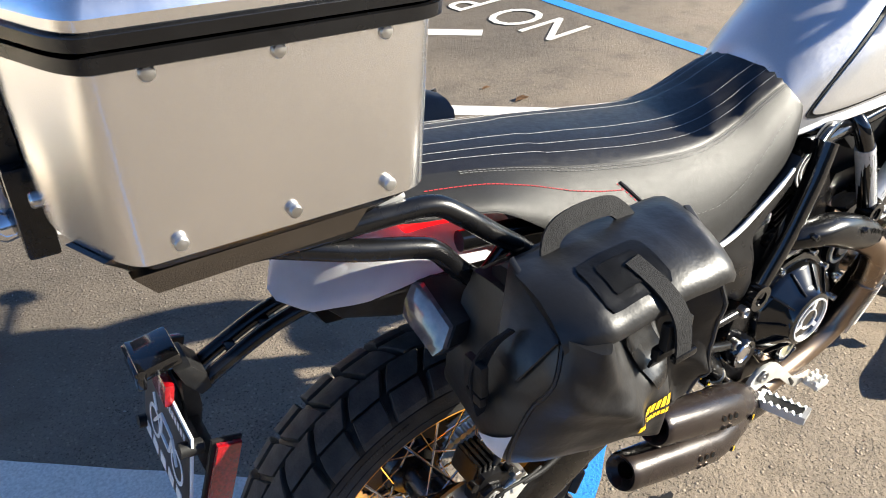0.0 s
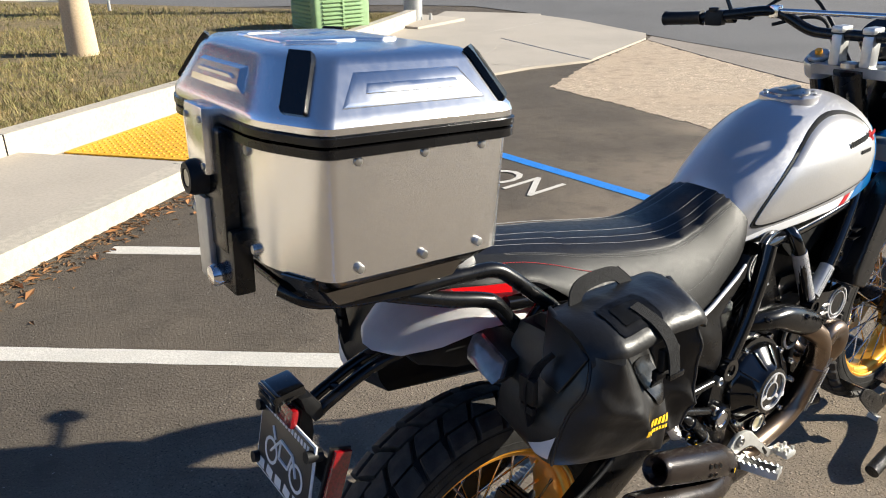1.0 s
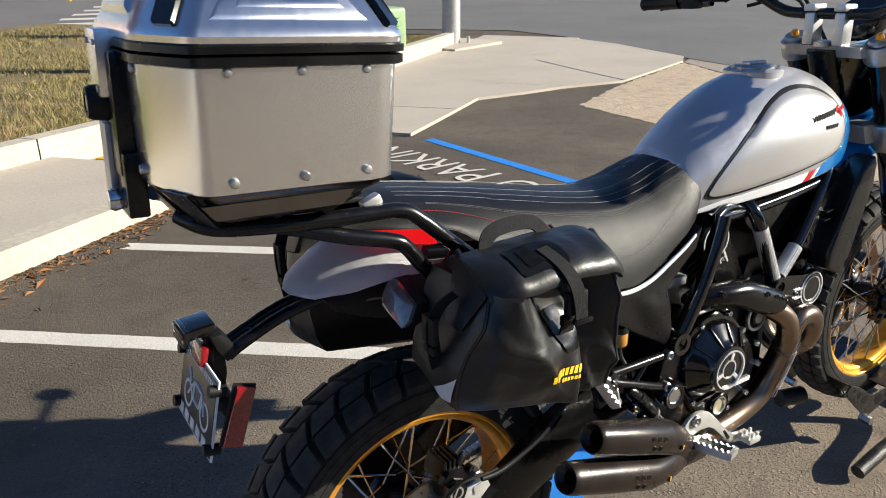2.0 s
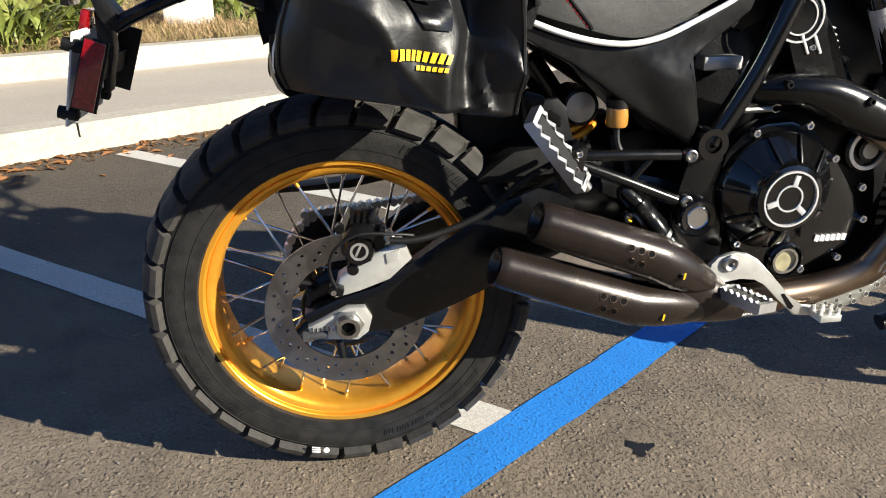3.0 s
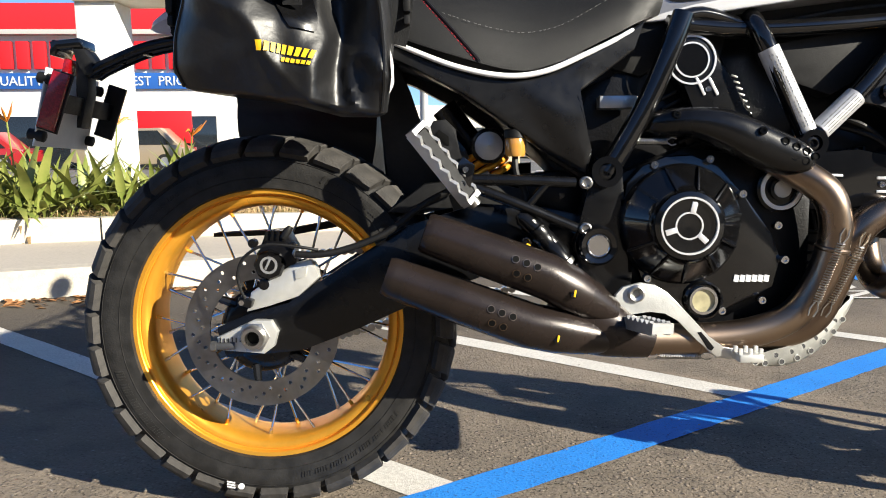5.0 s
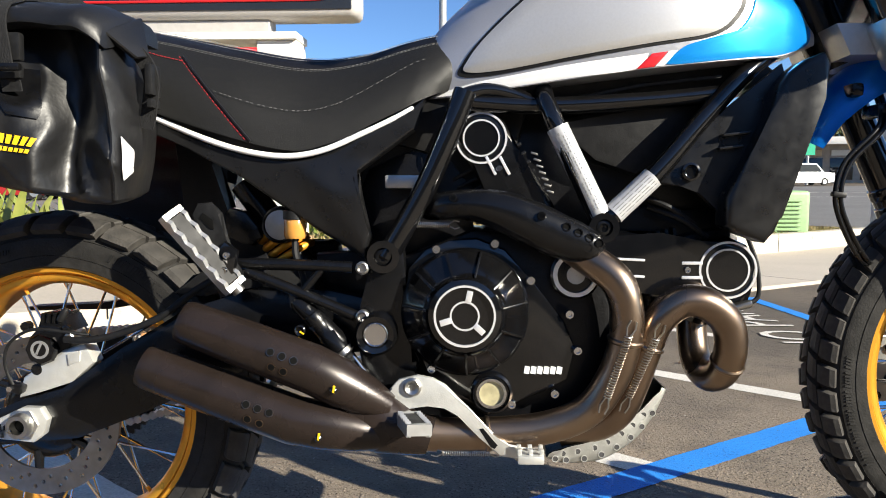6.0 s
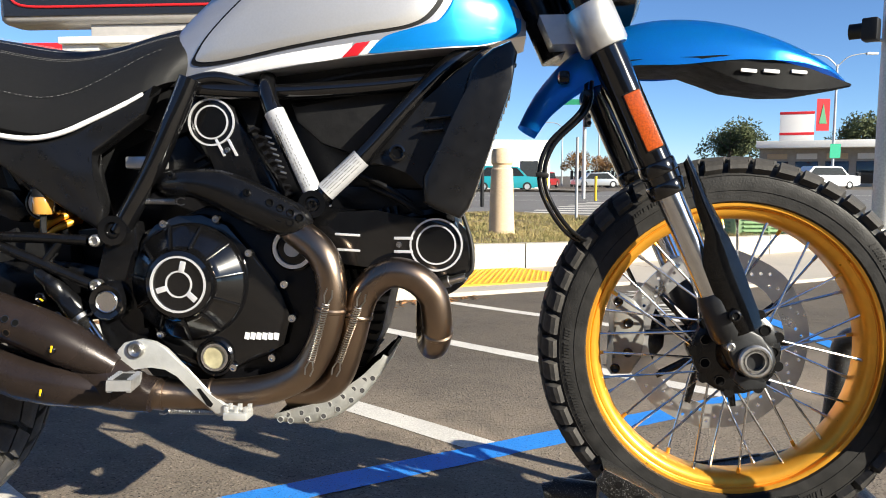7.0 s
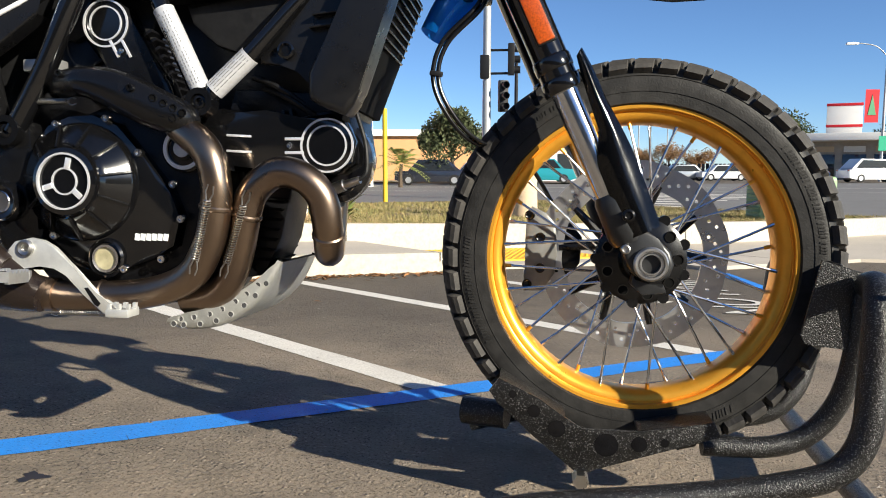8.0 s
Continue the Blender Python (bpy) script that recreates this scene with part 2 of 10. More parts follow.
GUNMETAL = material("gunmetal_casting", (0.12, 0.12, 0.122), 0.42, 0.6, amount=0.15, scale=60, bump=0.1, bump_scale=300)

# ---- mesh tools ----
def crom(pts, n=8, closed=False):
    """A smooth curve through the points."""
    P = [Vector(p) for p in pts]
    out, k = [], len(P)
    for i in range(k if closed else k - 1):
        a, b, c, d = (P[(i - 1) % k], P[i], P[(i + 1) % k], P[(i + 2) % k]) if closed else (P[max(i - 1, 0)], P[i], P[i + 1], P[min(i + 2, k - 1)])
        for j in range(n):
            t = j / n
            out.append(0.5 * ((2 * b) + (c - a) * t + (2 * a - 5 * b + 4 * c - d) * t * t + (3 * b - a - 3 * c + d) * t ** 3))
    if not closed:
        out.append(P[-1])
    return out


def interp(x, table):
    """Piecewise-smooth value of a table of (x, value)."""
    xs = [r[0] for r in table]
    if x <= xs[0]:
        return table[0][1]
    if x >= xs[-1]:
        return table[-1][1]
    for i in range(len(xs) - 1):
        if xs[i] <= x <= xs[i + 1]:
            t = (x - xs[i]) / (xs[i + 1] - xs[i])
            a, b, c, d = table[max(i - 1, 0)][1], table[i][1], table[i + 1][1], table[min(i + 2, len(xs) - 1)][1]
            return 0.5 * (2 * b + (c - a) * t + (2 * a - 5 * b + 4 * c - d) * t * t + (3 * b - a - 3 * c + d) * t ** 3)


def ring_frame(way):
    way = Vector(way).normalized()
    side = way.cross(Vector((0, 1, 0)))
    if side.length < 0.05:
        side = way.cross(Vector((1, 0, 0)))
    side.normalize()
    return side, way.cross(side).normalized()


def skin(bm, rings, closed=False, caps=True):
    """Faces between successive rings of vertices."""
    n = len(rings[0])
    for a, b in zip(rings, rings[1:] + ([rings[0]] if closed else [])):
        for i in range(n):
            bm.faces.new((a[i], a[(i + 1) % n], b[(i + 1) % n], b[i]))
    if caps and not closed:
        bm.faces.new(list(reversed(rings[0])))
        bm.faces.new(rings[-1])
    return bm


def sweep(bm, pts, r, seg=12, closed=False, caps=True):
    """A tube along the points; r a number, or one radius for each point."""
    rings = []
    u = None
    for i, p in enumerate(pts):
        p = Vector(p)
        a = Vector(pts[(i - 1) % len(pts)]) if closed or i else p
        b = Vector(pts[(i + 1) % len(pts)]) if closed or i < len(pts) - 1 else p
        way = (b - a).normalized()
        if u is None:
            u, v = ring_frame(way)
        else:
            u = (u - way * u.dot(way)).normalized()
            v = way.cross(u)
        rr = r if isinstance(r, (int, float)) else r[i * (len(r) - 1) // max(1, len(pts) - 1)]
        rings.append([bm.verts.new(p + u * rr * math.cos(2 * math.pi * k / seg) + v * rr * math.sin(2 * math.pi * k / seg)) for k in range(seg)])
    return skin(bm, rings, closed, caps)


def cyl(bm, a, b, r, r2=None, seg=16):
    return sweep(bm, [a, b], [r, r if r2 is None else r2], seg)


def lathe(bm, prof, at=(0, 0, 0), axis="y", seg=48, closed=False):
    """Turn a profile of (radius, along) about an axis through at."""
    at = Vector(at)
    rings = []
    for r, h in prof:
        ring = []
        for k in range(seg):
            a = 2 * math.pi * k / seg
            c, s = r * math.cos(a), r * math.sin(a)
            ring.append(bm.verts.new(at + Vector({"y": (c, h, s), "x": (h, c, s), "z": (c, s, h)}[axis])))
        rings.append(ring)
    return skin(bm, rings, closed, caps=not closed)


def prism(bm, poly, y0, y1, bevel=0.0, seg=2):
    """A plate with an outline in x, z between two y."""
    start = len(bm.verts)
    a = [bm.verts.new((p[0], y0, p[1])) for p in poly]
    b = [bm.verts.new((p[0], y1, p[1])) for p in poly]
    n = len(poly)
    fs = [bm.faces.new(a), bm.faces.new(list(reversed(b)))]
    for i in range(n):
        fs.append(bm.faces.new((a[(i + 1) % n], a[i], b[i], b[(i + 1) % n])))
    if bevel:
        rim = set(e for f in fs[:2] for e in f.edges)
        bmesh.ops.bevel(bm, geom=list(rim), offset=bevel, segments=seg, profile=0.6, affect="EDGES", clamp_overlap=True)
    return bm


def block(bm, at, size, bevel=0.0, turn=(0, 0, 0), seg=2):
    m = Matrix.Translation(at) @ Euler([radians(t) for t in turn]).to_matrix().to_4x4() @ Matrix.Diagonal((*size, 1))
    made = bmesh.ops.create_cube(bm, size=1.0, matrix=m)
    if bevel:
        es = set(e for v in made["verts"] for e in v.link_edges)
        bmesh.ops.bevel(bm, geom=list(es), offset=bevel, segments=seg, profile=0.6, affect="EDGES", clamp_overlap=True)
    return bm


def finish(bm, name, mat, sharp=38):
    bmesh.ops.recalc_face_normals(bm, faces=bm.faces)
    me = bpy.data.meshes.new(name)
    bm.to_mesh(me)
    bm.free()
    me.polygons.foreach_set("use_smooth", [True] * len(me.polygons))
    me.set_sharp_from_angle(angle=radians(sharp))
    if mat:
        me.materials.append(mat)
    return me


def part(name, bm, mat, parent, label="", sharp=38):
    ob = new(name, finish(bm, name, mat, sharp) if isinstance(bm, bmesh.types.BMesh) else bm)
    ob.parent = parent
    if label:
        ob["label"] = label
    return ob


def whole(name, bm, mat, label, category="", group="", kind="", sharp=38):
    return tagged(new(name, finish(bm, name, mat, sharp)), label, category, group, kind)


def thing(name, label, category, m=None, group=""):
    ob = new(name)
    ob.empty_display_size = 0.1
    if m is not None:
        ob.matrix_world = m
    return tagged(ob, label, category, group)


def B():
    return bmesh.new()


def lettering(body, size, m, mat, name, parent=None, depth=0.0006, label="", shear=0.0, align="LEFT", squash=1.0):
    """Raised letters from the built-in font, as a mesh."""
    cu = bpy.data.curves.new(name, "FONT")
    cu.body, cu.size, cu.extrude, cu.shear, cu.align_x, cu.resolution_u = body, size, depth, shear, align, 3
    tmp = bpy.data.objects.new(name, cu)
    me = bpy.data.meshes.new_from_object(tmp)
    bpy.data.objects.remove(tmp)
    me.materials.append(mat)
    me.transform(m @ Matrix.Diagonal((squash, 1, 1, 1)))
    ob = new(name, me)
    ob.parent = parent
    if label:
        ob["label"] = label
    return ob


def G(x, y):
    """Height of the car park and the street, which fall away gently and then run level."""
    z = -0.02 * x - 0.045 * y
    k = 0.12
    return -0.47 + k * math.log1p(math.exp(min(40, (z + 0.47) / k))) if z < 0.6 else z


U, V = Vector((0.772, 0.636, 0)), Vector((-0.636, 0.772, 0))  # along the kerb, and from the car park to the lawn


def uv(u, v, h=0.0):
    p = U * u + V * v
    return Vector((p.x, p.y, G(p.x, p.y) + h))


def slab(bm, u0, u1, v0, v1, h0, h1, nu=12, nv=2):
    """A slab that lies along the kerb and follows the fall of the ground, from h0 to h1 above it."""
    def p(i, j, h):
        return bm.verts.new(uv(u0 + (u1 - u0) * i / nu, v0 + (v1 - v0) * j / nv, h))
    top = [[p(i, j, h1) for j in range(nv + 1)] for i in range(nu + 1)]
    bot = [[p(i, j, h0) for j in range(nv + 1)] for i in range(nu + 1)]
    for i in range(nu):
        for j in range(nv):
            bm.faces.new((top[i][j], top[i + 1][j], top[i + 1][j + 1], top[i][j + 1]))
        for g in (0, nv):
            bm.faces.new((top[i][g], top[i + 1][g], bot[i + 1][g], bot[i][g]))
    for j in range(nv):
        for g in (0, nu):
            bm.faces.new((top[g][j], top[g][j + 1], bot[g][j + 1], bot[g][j]))
    return bm


def sheet(bm, pts, h, rag=0.0):
    """A thin slab over a polygon of the plan, with a skirt into the ground; rag makes its rim uneven."""
    rim = []
    for i, p in enumerate(pts):
        q = pts[(i + 1) % len(pts)]
        n = max(2, int((q - p).length / (0.06 if rag else 0.4)))
        for k in range(n):
            c = p.lerp(q, k / n) + Vector((random.uniform(-rag, rag), random.uniform(-rag, rag), 0)) * (k > 0)
            rim.append(c)
    top = [bm.verts.new((c.x, c.y, G(c.x, c.y) + h)) for c in rim]
    low = [bm.verts.new((c.x, c.y, G(c.x, c.y) - 0.05)) for c in rim]
    for i in range(len(rim)):
        j = (i + 1) % len(rim)
        bm.faces.new((top[i], top[j], low[j], low[i]))
    f = bm.faces.new(top)
    res = bmesh.ops.triangulate(bm, faces=[f])["faces"]
    inner = list({e for g in res for e in g.edges if all(len(v.link_faces) for v in e.verts) and all(h_ in res for h_ in e.link_faces)})
    made = bmesh.ops.subdivide_edges(bm, edges=inner, cuts=4)["geom_inner"]
    for v in made:
        if isinstance(v, bmesh.types.BMVert):
            v.co.z = G(v.co.x, v.co.y) + h
    return bm


def stripe(bm, a, b, w, h=0.004, n=16, rag=0.004):
    """A painted line on the ground with slightly ragged edges."""
    a, b = Vector((*a, 0)), Vector((*b, 0))
    s = Vector((-(b - a).y, (b - a).x, 0)).normalized() * w / 2
    rows = []
    for i in range(n + 1):
        c = a.lerp(b, i / n)
        row = []
        for k in (-1, 0, 1):
            q = c + s * k * (1 + (random.uniform(-1, 1) * rag / w))
            row.append(bm.verts.new((q.x, q.y, G(q.x, q.y) + h)))
        rows.append(row)
    for r0, r1 in zip(rows, rows[1:]):
        for k in (0, 1):
            bm.faces.new((r0[k], r1[k], r1[k + 1], r0[k + 1]))
    return bm

# ---- the ground and the street ----
def ground_sheet():
    bm = B()
    def axis(fine, far):
        a = [-far, -far / 3, -far / 9, -40]
        v = -20.0
        while v <= 40:
            a.append(v)
            v += fine
        return a + [60, far / 9, far / 3, far]
    xs = axis(1.0, 2400)
    grid = [[bm.verts.new((x, y, G(x, y))) for y in xs] for x in xs]
    for i in range(len(xs) - 1):
        for j in range(len(xs) - 1):
            bm.faces.new((grid[i][j], grid[i + 1][j], grid[i + 1][j + 1], grid[i][j + 1]))
    return whole("ground", bm, ASPHALT, "dark rough asphalt of a car park", "ground", kind="structure")


ground_sheet()
KV = 2.47   # the kerb's face
KV2 = 3.85  # the second kerb's face
bm = B()
slab(bm, -14, 3.0, KV, KV + 0.15, -0.1, 0.13, 34, 1)
whole("kerb", bm, KERB, "pale worn concrete kerb beside the car park", "kerb", kind="structure")
bm = B()
slab(bm, -14, 3.0, KV + 0.152, KV2, -0.1, 0.126, 34, 2)
slab(bm, 3.002, 4.95, KV, KV2, -0.1, 0.03, 6, 2)
slab(bm, 4.952, 14.6, KV - 0.6, KV2, -0.1, 0.03, 24, 2)
sheet(bm, [U * u + V * v for u, v in ((7.1, 1.868), (7.7, 1.44), (8.25, 1.10), (8.95, 0.46), (11.45, -0.22), (12.05, -0.21), (13.7, 1.03), (14.4, 1.868))], 0.03)
whole("pavement", bm, CONCRETE, "pale concrete pavement with a dropped ramp", "pavement", kind="structure")
bm = B()
slab(bm, -14, 12.5, KV2 + 0.002, KV2 + 0.16, -0.1, 0.27, 50, 1)
whole("kerb_behind", bm, KERB, "tall pale concrete kerb edging the lawn", "kerb", kind="structure")
bm = B()
slab(bm, -14, 12.5, KV2 + 0.162, KV2 + 9.4, -0.1, 0.23, 50, 16)
whole("lawn", bm, GRASS_SOIL, "dry brown and green lawn strip", "lawn", kind="structure")
bm = B()
for a, b in (((-3.0, -2.476), (0.53, 0.162)), ((0.53, 0.162), (2.12, 1.420))):
    stripe(bm, a, b, 0.10, 0.0022, 60)
stripe(bm, (2.75, 1.50), (2.70, 4.4), 0.10, 0.0030, 30)
whole("blue_line", bm, BLUE_LINE, "blue painted border of a parking access aisle", "road marking", kind="structure")
N = Vector((0.632, 0.775, 0))
D = Vector((0.775, -0.632, 0))
for off, d0, d1 in ((0.19, -2.3, 0.20), (1.20, -2.15, 0.455), (2.24, -1.86, 0.715), (3.30, -1.7, -0.09)):
    bm = B()
    a, b = N * off + D * d0, N * off + D * d1
    stripe(bm, a.xy, b.xy, 0.10, 0.0016, 30)
    whole("white_stripe", bm, WHITE_LINE, "white painted stripe across the access aisle", "road marking", kind="structure")
bm = B()
sheet(bm, [Vector((x, y, 0)) for x, y in ((4.97, 5.04), (5.75, 5.50), (6.62, 5.98), (8.95, 7.08), (8.11, 5.30), (7.36, 3.70), (6.60, 2.00), (6.00, 0.50), (5.00, -0.60), (4.30, 1.20), (4.62, 2.82), (4.78, 3.70))], 0.004, 0.030)
whole("driveway", bm, AGGREGATE, "tan exposed-aggregate concrete driveway apron", "driveway", kind="structure")
bm = B()
sheet(bm, [Vector((x, y, 0)) for x, y in ((8.97, 7.08), (9.36, 7.32), (9.01, 5.65), (8.67, 4.46), (7.95, 2.50), (7.30, 0.50), (6.02, 0.50), (6.62, 2.00), (7.38, 3.70), (8.13, 5.30))], 0.008)
whole("gutter", bm, GUTTER, "pale concrete gutter between the apron and the street", "gutter", kind="structure")

# ---- the motorcycle: x to its front, y to its left, z up from its rear tyre's foot ----
STAND = Matrix.Translation((0, 0, 0.004)) @ Matrix.Rotation(-math.atan(0.045), 4, "X")
bike = thing("motorcycle", "scrambler motorcycle with gold spoked wheels and silver and blue tank", "motorcycle", STAND)
RC, FC = Vector((0, 0, 0.313)), Vector((1.505, 0, 0.371))


def tyre_mesh(c, r_rim, r_out, half, name):
    """Carcass of a tyre with round shoulders."""
    prof = []
    for k in range(17):
        a = math.pi * k / 16
        y = -half * math.cos(a)
        s = math.sin(a)
        prof.append((r_rim + (r_out - r_rim) * (s ** 0.62), y * (0.78 + 0.22 * s)))
    prof += [(r_rim - 0.006, half * 0.6), (r_rim - 0.006, -half * 0.6)]
    bm = B()
    lathe(bm, prof, c, "y", 96, closed=True)
    return bm


def lug(c, r_rim, r_out, half, a0, a1, length, h, skew, name="tread_block"):
    """A tread block that follows the tyre's round section between two angles of it, at the top of the wheel; skew turns it round the tyre."""
    bm = B()
    n = 5

    def at(a, lift, x):
        s_ = math.sin(a)
        y, r = -half * math.cos(a) * (0.78 + 0.22 * s_), r_rim + (r_out - r_rim) * s_ ** 0.62
        out = Vector((0, -math.cos(a) * 0.9, s_)).normalized()
        p = Vector((0, y, r)) + out * lift
        t = x / p.z
        return (p.z * math.sin(t), p.y, p.z * math.cos(t))
    rings = []
    for i in range(n):
        f = i / (n - 1)
        a = a0 + (a1 - a0) * f
        sh = skew * (f - 0.5)
        end = 0.0022 if i in (0, n - 1) else 0.0
        L = length / 2 * (1.0 - 0.05 * abs(2 * f - 1))
        rings.append([bm.verts.new(at(a, u, sh + x)) for x, u in ((-L, -0.008), (-L * 0.985, h - 0.002 - end), (-L * 0.93, h - end), (L * 0.93, h - end), (L * 0.985, h - 0.002 - end), (L, -0.008))])
    skin(bm, rings)
    return finish(bm, name, TREAD_RUBBER, 25)


def tread(tyre, c, r_rim, r_out, half, rows, n):
    """Rows: (from angle, to angle, length, height, skew, phase), angles in parts of a half turn across the tyre."""
    for a0, a1, length, h, skew, phase in rows:
        me = lug(c, r_rim, r_out, half, a0 * math.pi, a1 * math.pi, length, h, skew)
        for k in range(n):
            ob = part("tread_block", me, None, tyre)
            ob.matrix_local = Matrix.Translation(c) @ Matrix.Rotation(2 * math.pi * (k + phase) / n, 4, "Y")


def rim_mesh(c, r, half):
    side = [(r + 0.0005, half - 0.004), (r, half - 0.0006), (r - 0.0010, half), (r - 0.0135, half), (r - 0.0150, half - 0.0015), (r - 0.0155, half - 0.0085), (r - 0.0170, half - 0.0095), (r - 0.0185, half - 0.0080), (r - 0.0230, half - 0.0085), (r - 0.0285, half - 0.0115), (r - 0.0325, half - 0.0180), (r - 0.0346, half * 0.45), (r - 0.0350, half * 0.10)]
    prof = [(q, -y) for q, y in side] + [(q, y) for q, y in reversed(side)] + [(r - 0.010, half * 0.6), (r - 0.018, 0.0), (r - 0.010, -half * 0.6)]
    bm = B()
    lathe(bm, prof, c, "y", 128, closed=True)
    return bm


def spokes(rim, c, r_in, hub_r, hub_half, n, rim_half, start=0.0):
    """Crossed wire spokes, each with a nipple at the rim."""
    for k in range(n):
        side = -1 if k % 2 else 1
        lean = 1 if (k // 2) % 2 else -1
        a = 2 * math.pi * (k + 0.5) / n + start
        ah = a + lean * radians(52)
        p = Vector((r_in * math.cos(a), side * rim_half * 0.42, r_in * math.sin(a)))
        q = Vector((hub_r * math.cos(ah), side * hub_half, hub_r * math.sin(ah)))
        bm = B()
        cyl(bm, c + p, c + q, 0.0021, seg=8)
        w = (q - p).normalized()
        sp = part("spoke", bm, CHROME, rim)
        bm = B()
        cyl(bm, c + p - w * 0.008, c + p + w * 0.011, 0.0036, 0.0029, seg=8)
        part("spoke_nipple", bm, CHROME if k % 3 else GOLD, rim, "spoke nipple")


def disc(parent, name, c, y, r, r_in, n, mat, thick=0.005, wave=0.0):
    """A brake disc drilled right through in three staggered rows of round holes."""
    bm = B()
    bands = 5
    y0, y1 = y - thick / 2, y + thick / 2

    def at(rr, a, yy):
        return bm.verts.new((c.x + rr * math.cos(a), yy, c.z + rr * math.sin(a)))

    for k in range(n):
        a0, a1 = 2 * math.pi * k / n, 2 * math.pi * (k + 1) / n
        for i in range(bands):
            lo, hi = r_in + (r - r_in) * i / bands, r_in + (r - r_in) * (i + 1) / bands
            am, rm = (a0 + a1) / 2, (lo + hi) / 2
            out = []
            for t in range(12):
                e, f = (-1 + 2 * t / 3, -1) if t < 3 else (1, -1 + 2 * (t - 3) / 3) if t < 6 else (1 - 2 * (t - 6) / 3, 1) if t < 9 else (-1, 1 - 2 * (t - 9) / 3)
                aa = am + e * (a1 - a0) / 2
                rr = rm + f * (hi - lo) / 2
                if wave and (i == 0 and f == -1 or i == bands - 1 and f == 1):
                    rr += wave * math.sin(aa * 10)
                out.append((rr, aa))
            drilled = 1 <= i <= 3 and (k + i) % 3 == 0
            for yy in (y0, y1):
                o = [at(rr, aa, yy) for rr, aa in out]
                if drilled:
                    hole = []
                    for t in range(12):
                        b = 2 * math.pi * t / 12 - 3 * math.pi / 4
                        hole.append(at(rm + 0.0031 * math.sin(b), am + 0.0031 * math.cos(b) / rm, yy))
                    for t in range(12):
                        bm.faces.new((o[t], o[(t + 1) % 12], hole[(t + 1) % 12], hole[t]))
                    if yy == y0:
                        first = hole
                    else:
                        for t in range(12):
                            bm.faces.new((first[t], first[(t + 1) % 12], hole[(t + 1) % 12], hole[t]))
                else:
                    bm.faces.new(o)
    for rr0, f in ((r_in, 0), (r, 1)):
        ring0 = [2 * math.pi * k / (n * 3) for k in range(n * 3)]
        pa = [at(rr0 + wave * math.sin(a * 10), a, y0) for a in ring0]
        pb = [at(rr0 + wave * math.sin(a * 10), a, y1) for a in ring0]
        for k in range(n * 3):
            bm.faces.new((pa[k], pa[(k + 1) % (n * 3)], pb[(k + 1) % (n * 3)], pb[k]))
    bmesh.ops.remove_doubles(bm, verts=bm.verts, dist=0.00002)
    return part(name, bm, mat, parent, "drilled steel brake disc")


# rear wheel
rear_tyre = part("rear_tyre", tyre_mesh(RC, 0.226, 0.303, 0.083, "tyre"), RUBBER, bike, "black knobbly rear tyre")
tread(rear_tyre, RC, 0.226, 0.303, 0.083, ((0.175, 0.340, 0.049, 0.0145, 0.010, 0.0), (0.825, 0.660, 0.049, 0.0145, 0.010, 0.5), (0.362, 0.492, 0.053, 0.012, 0.022, 0.28), (0.638, 0.508, 0.053, 0.012, 0.022, 0.78)), 32)


def sidewall(tyre, c, r0, r1, y0, groups):
    """Raised rings and letter-like bars moulded into the tyre's side."""
    for r in (r0, r1):
        bm = B()
        yy = y0(r)
        for s in (-1, 1):
            lathe(bm, [(r - 0.0012, s * (yy - 0.002)), (r, s * (yy + 0.0010)), (r + 0.0012, s * (yy - 0.002))], c, "y", 96, closed=True)
            part("sidewall_ring", bm, RUBBER, tyre)
            bm = B()
        bm.free()
    for a0, n, h in groups:
        bm = B()
        for i in range(n):
            a = a0 + i * 0.055
            rr = (r0 + r1) / 2
            for e in ((-1, 0, 1) if i % 2 else (-1, 1)):
                m = Matrix.Translation(c) @ Matrix.Rotation(a, 4, "Y") @ Matrix.Translation((e * 0.0045, -y0(rr), rr)) @ Matrix.Rotation(radians(15), 4, "Y")
                bmesh.ops.create_cube(bm, size=1.0, matrix=m @ Matrix.Diagonal((0.0028, 0.0018, h, 1)))
        part("sidewall_mark", bm, RUBBER, tyre, "moulded bars on the tyre's side")["kind"] = "stuff"


def side_of(r_rim, r_out, half):
    """Half width of the tyre's side at a radius."""
    def y0(r):
        k = ((r - r_rim) / (r_out - r_rim)) ** (1 / 0.62)
        return half * math.sqrt(max(0.0, 1 - k * k)) * (0.78 + 0.22 * k)
    return y0


sidewall(rear_tyre, RC, 0.243, 0.272, side_of(0.226, 0.303, 0.083), ((0.4, 10, 0.013), (2.2, 14, 0.009), (3.9, 10, 0.013), (5.4, 12, 0.007)))
bm = B()
for i in range(3):
    block(bm, (-0.064, -0.0790, 0.0530 - 0.0042 * i), (0.014, 0.0010, 0.0022), 0, (0, 12, 0))
lathe(bm, [(0.0052, -0.0785), (0.0052, -0.0796), (0.0006, -0.0796)], (-0.047, 0, 0.046), "y", 16)
part("tyre_sticker", bm, WHITE_PRINT, rear_tyre, "small white printed mark on the tyre's side")
rear_rim = part("rear_rim", rim_mesh(RC, 0.231, 0.059), GOLD, bike, "gold anodised rear wheel rim", 30)
spokes(rear_rim, RC, 0.1980, 0.045, 0.042, 32, 0.059, 0.05)
bm = B()
lathe(bm, [(0.020, -0.075), (0.034, -0.070), (0.052, -0.058), (0.054, -0.046), (0.036, -0.036), (0.032, 0.036), (0.054, 0.046), (0.056, 0.060), (0.020, 0.075)], RC, "y", 32)
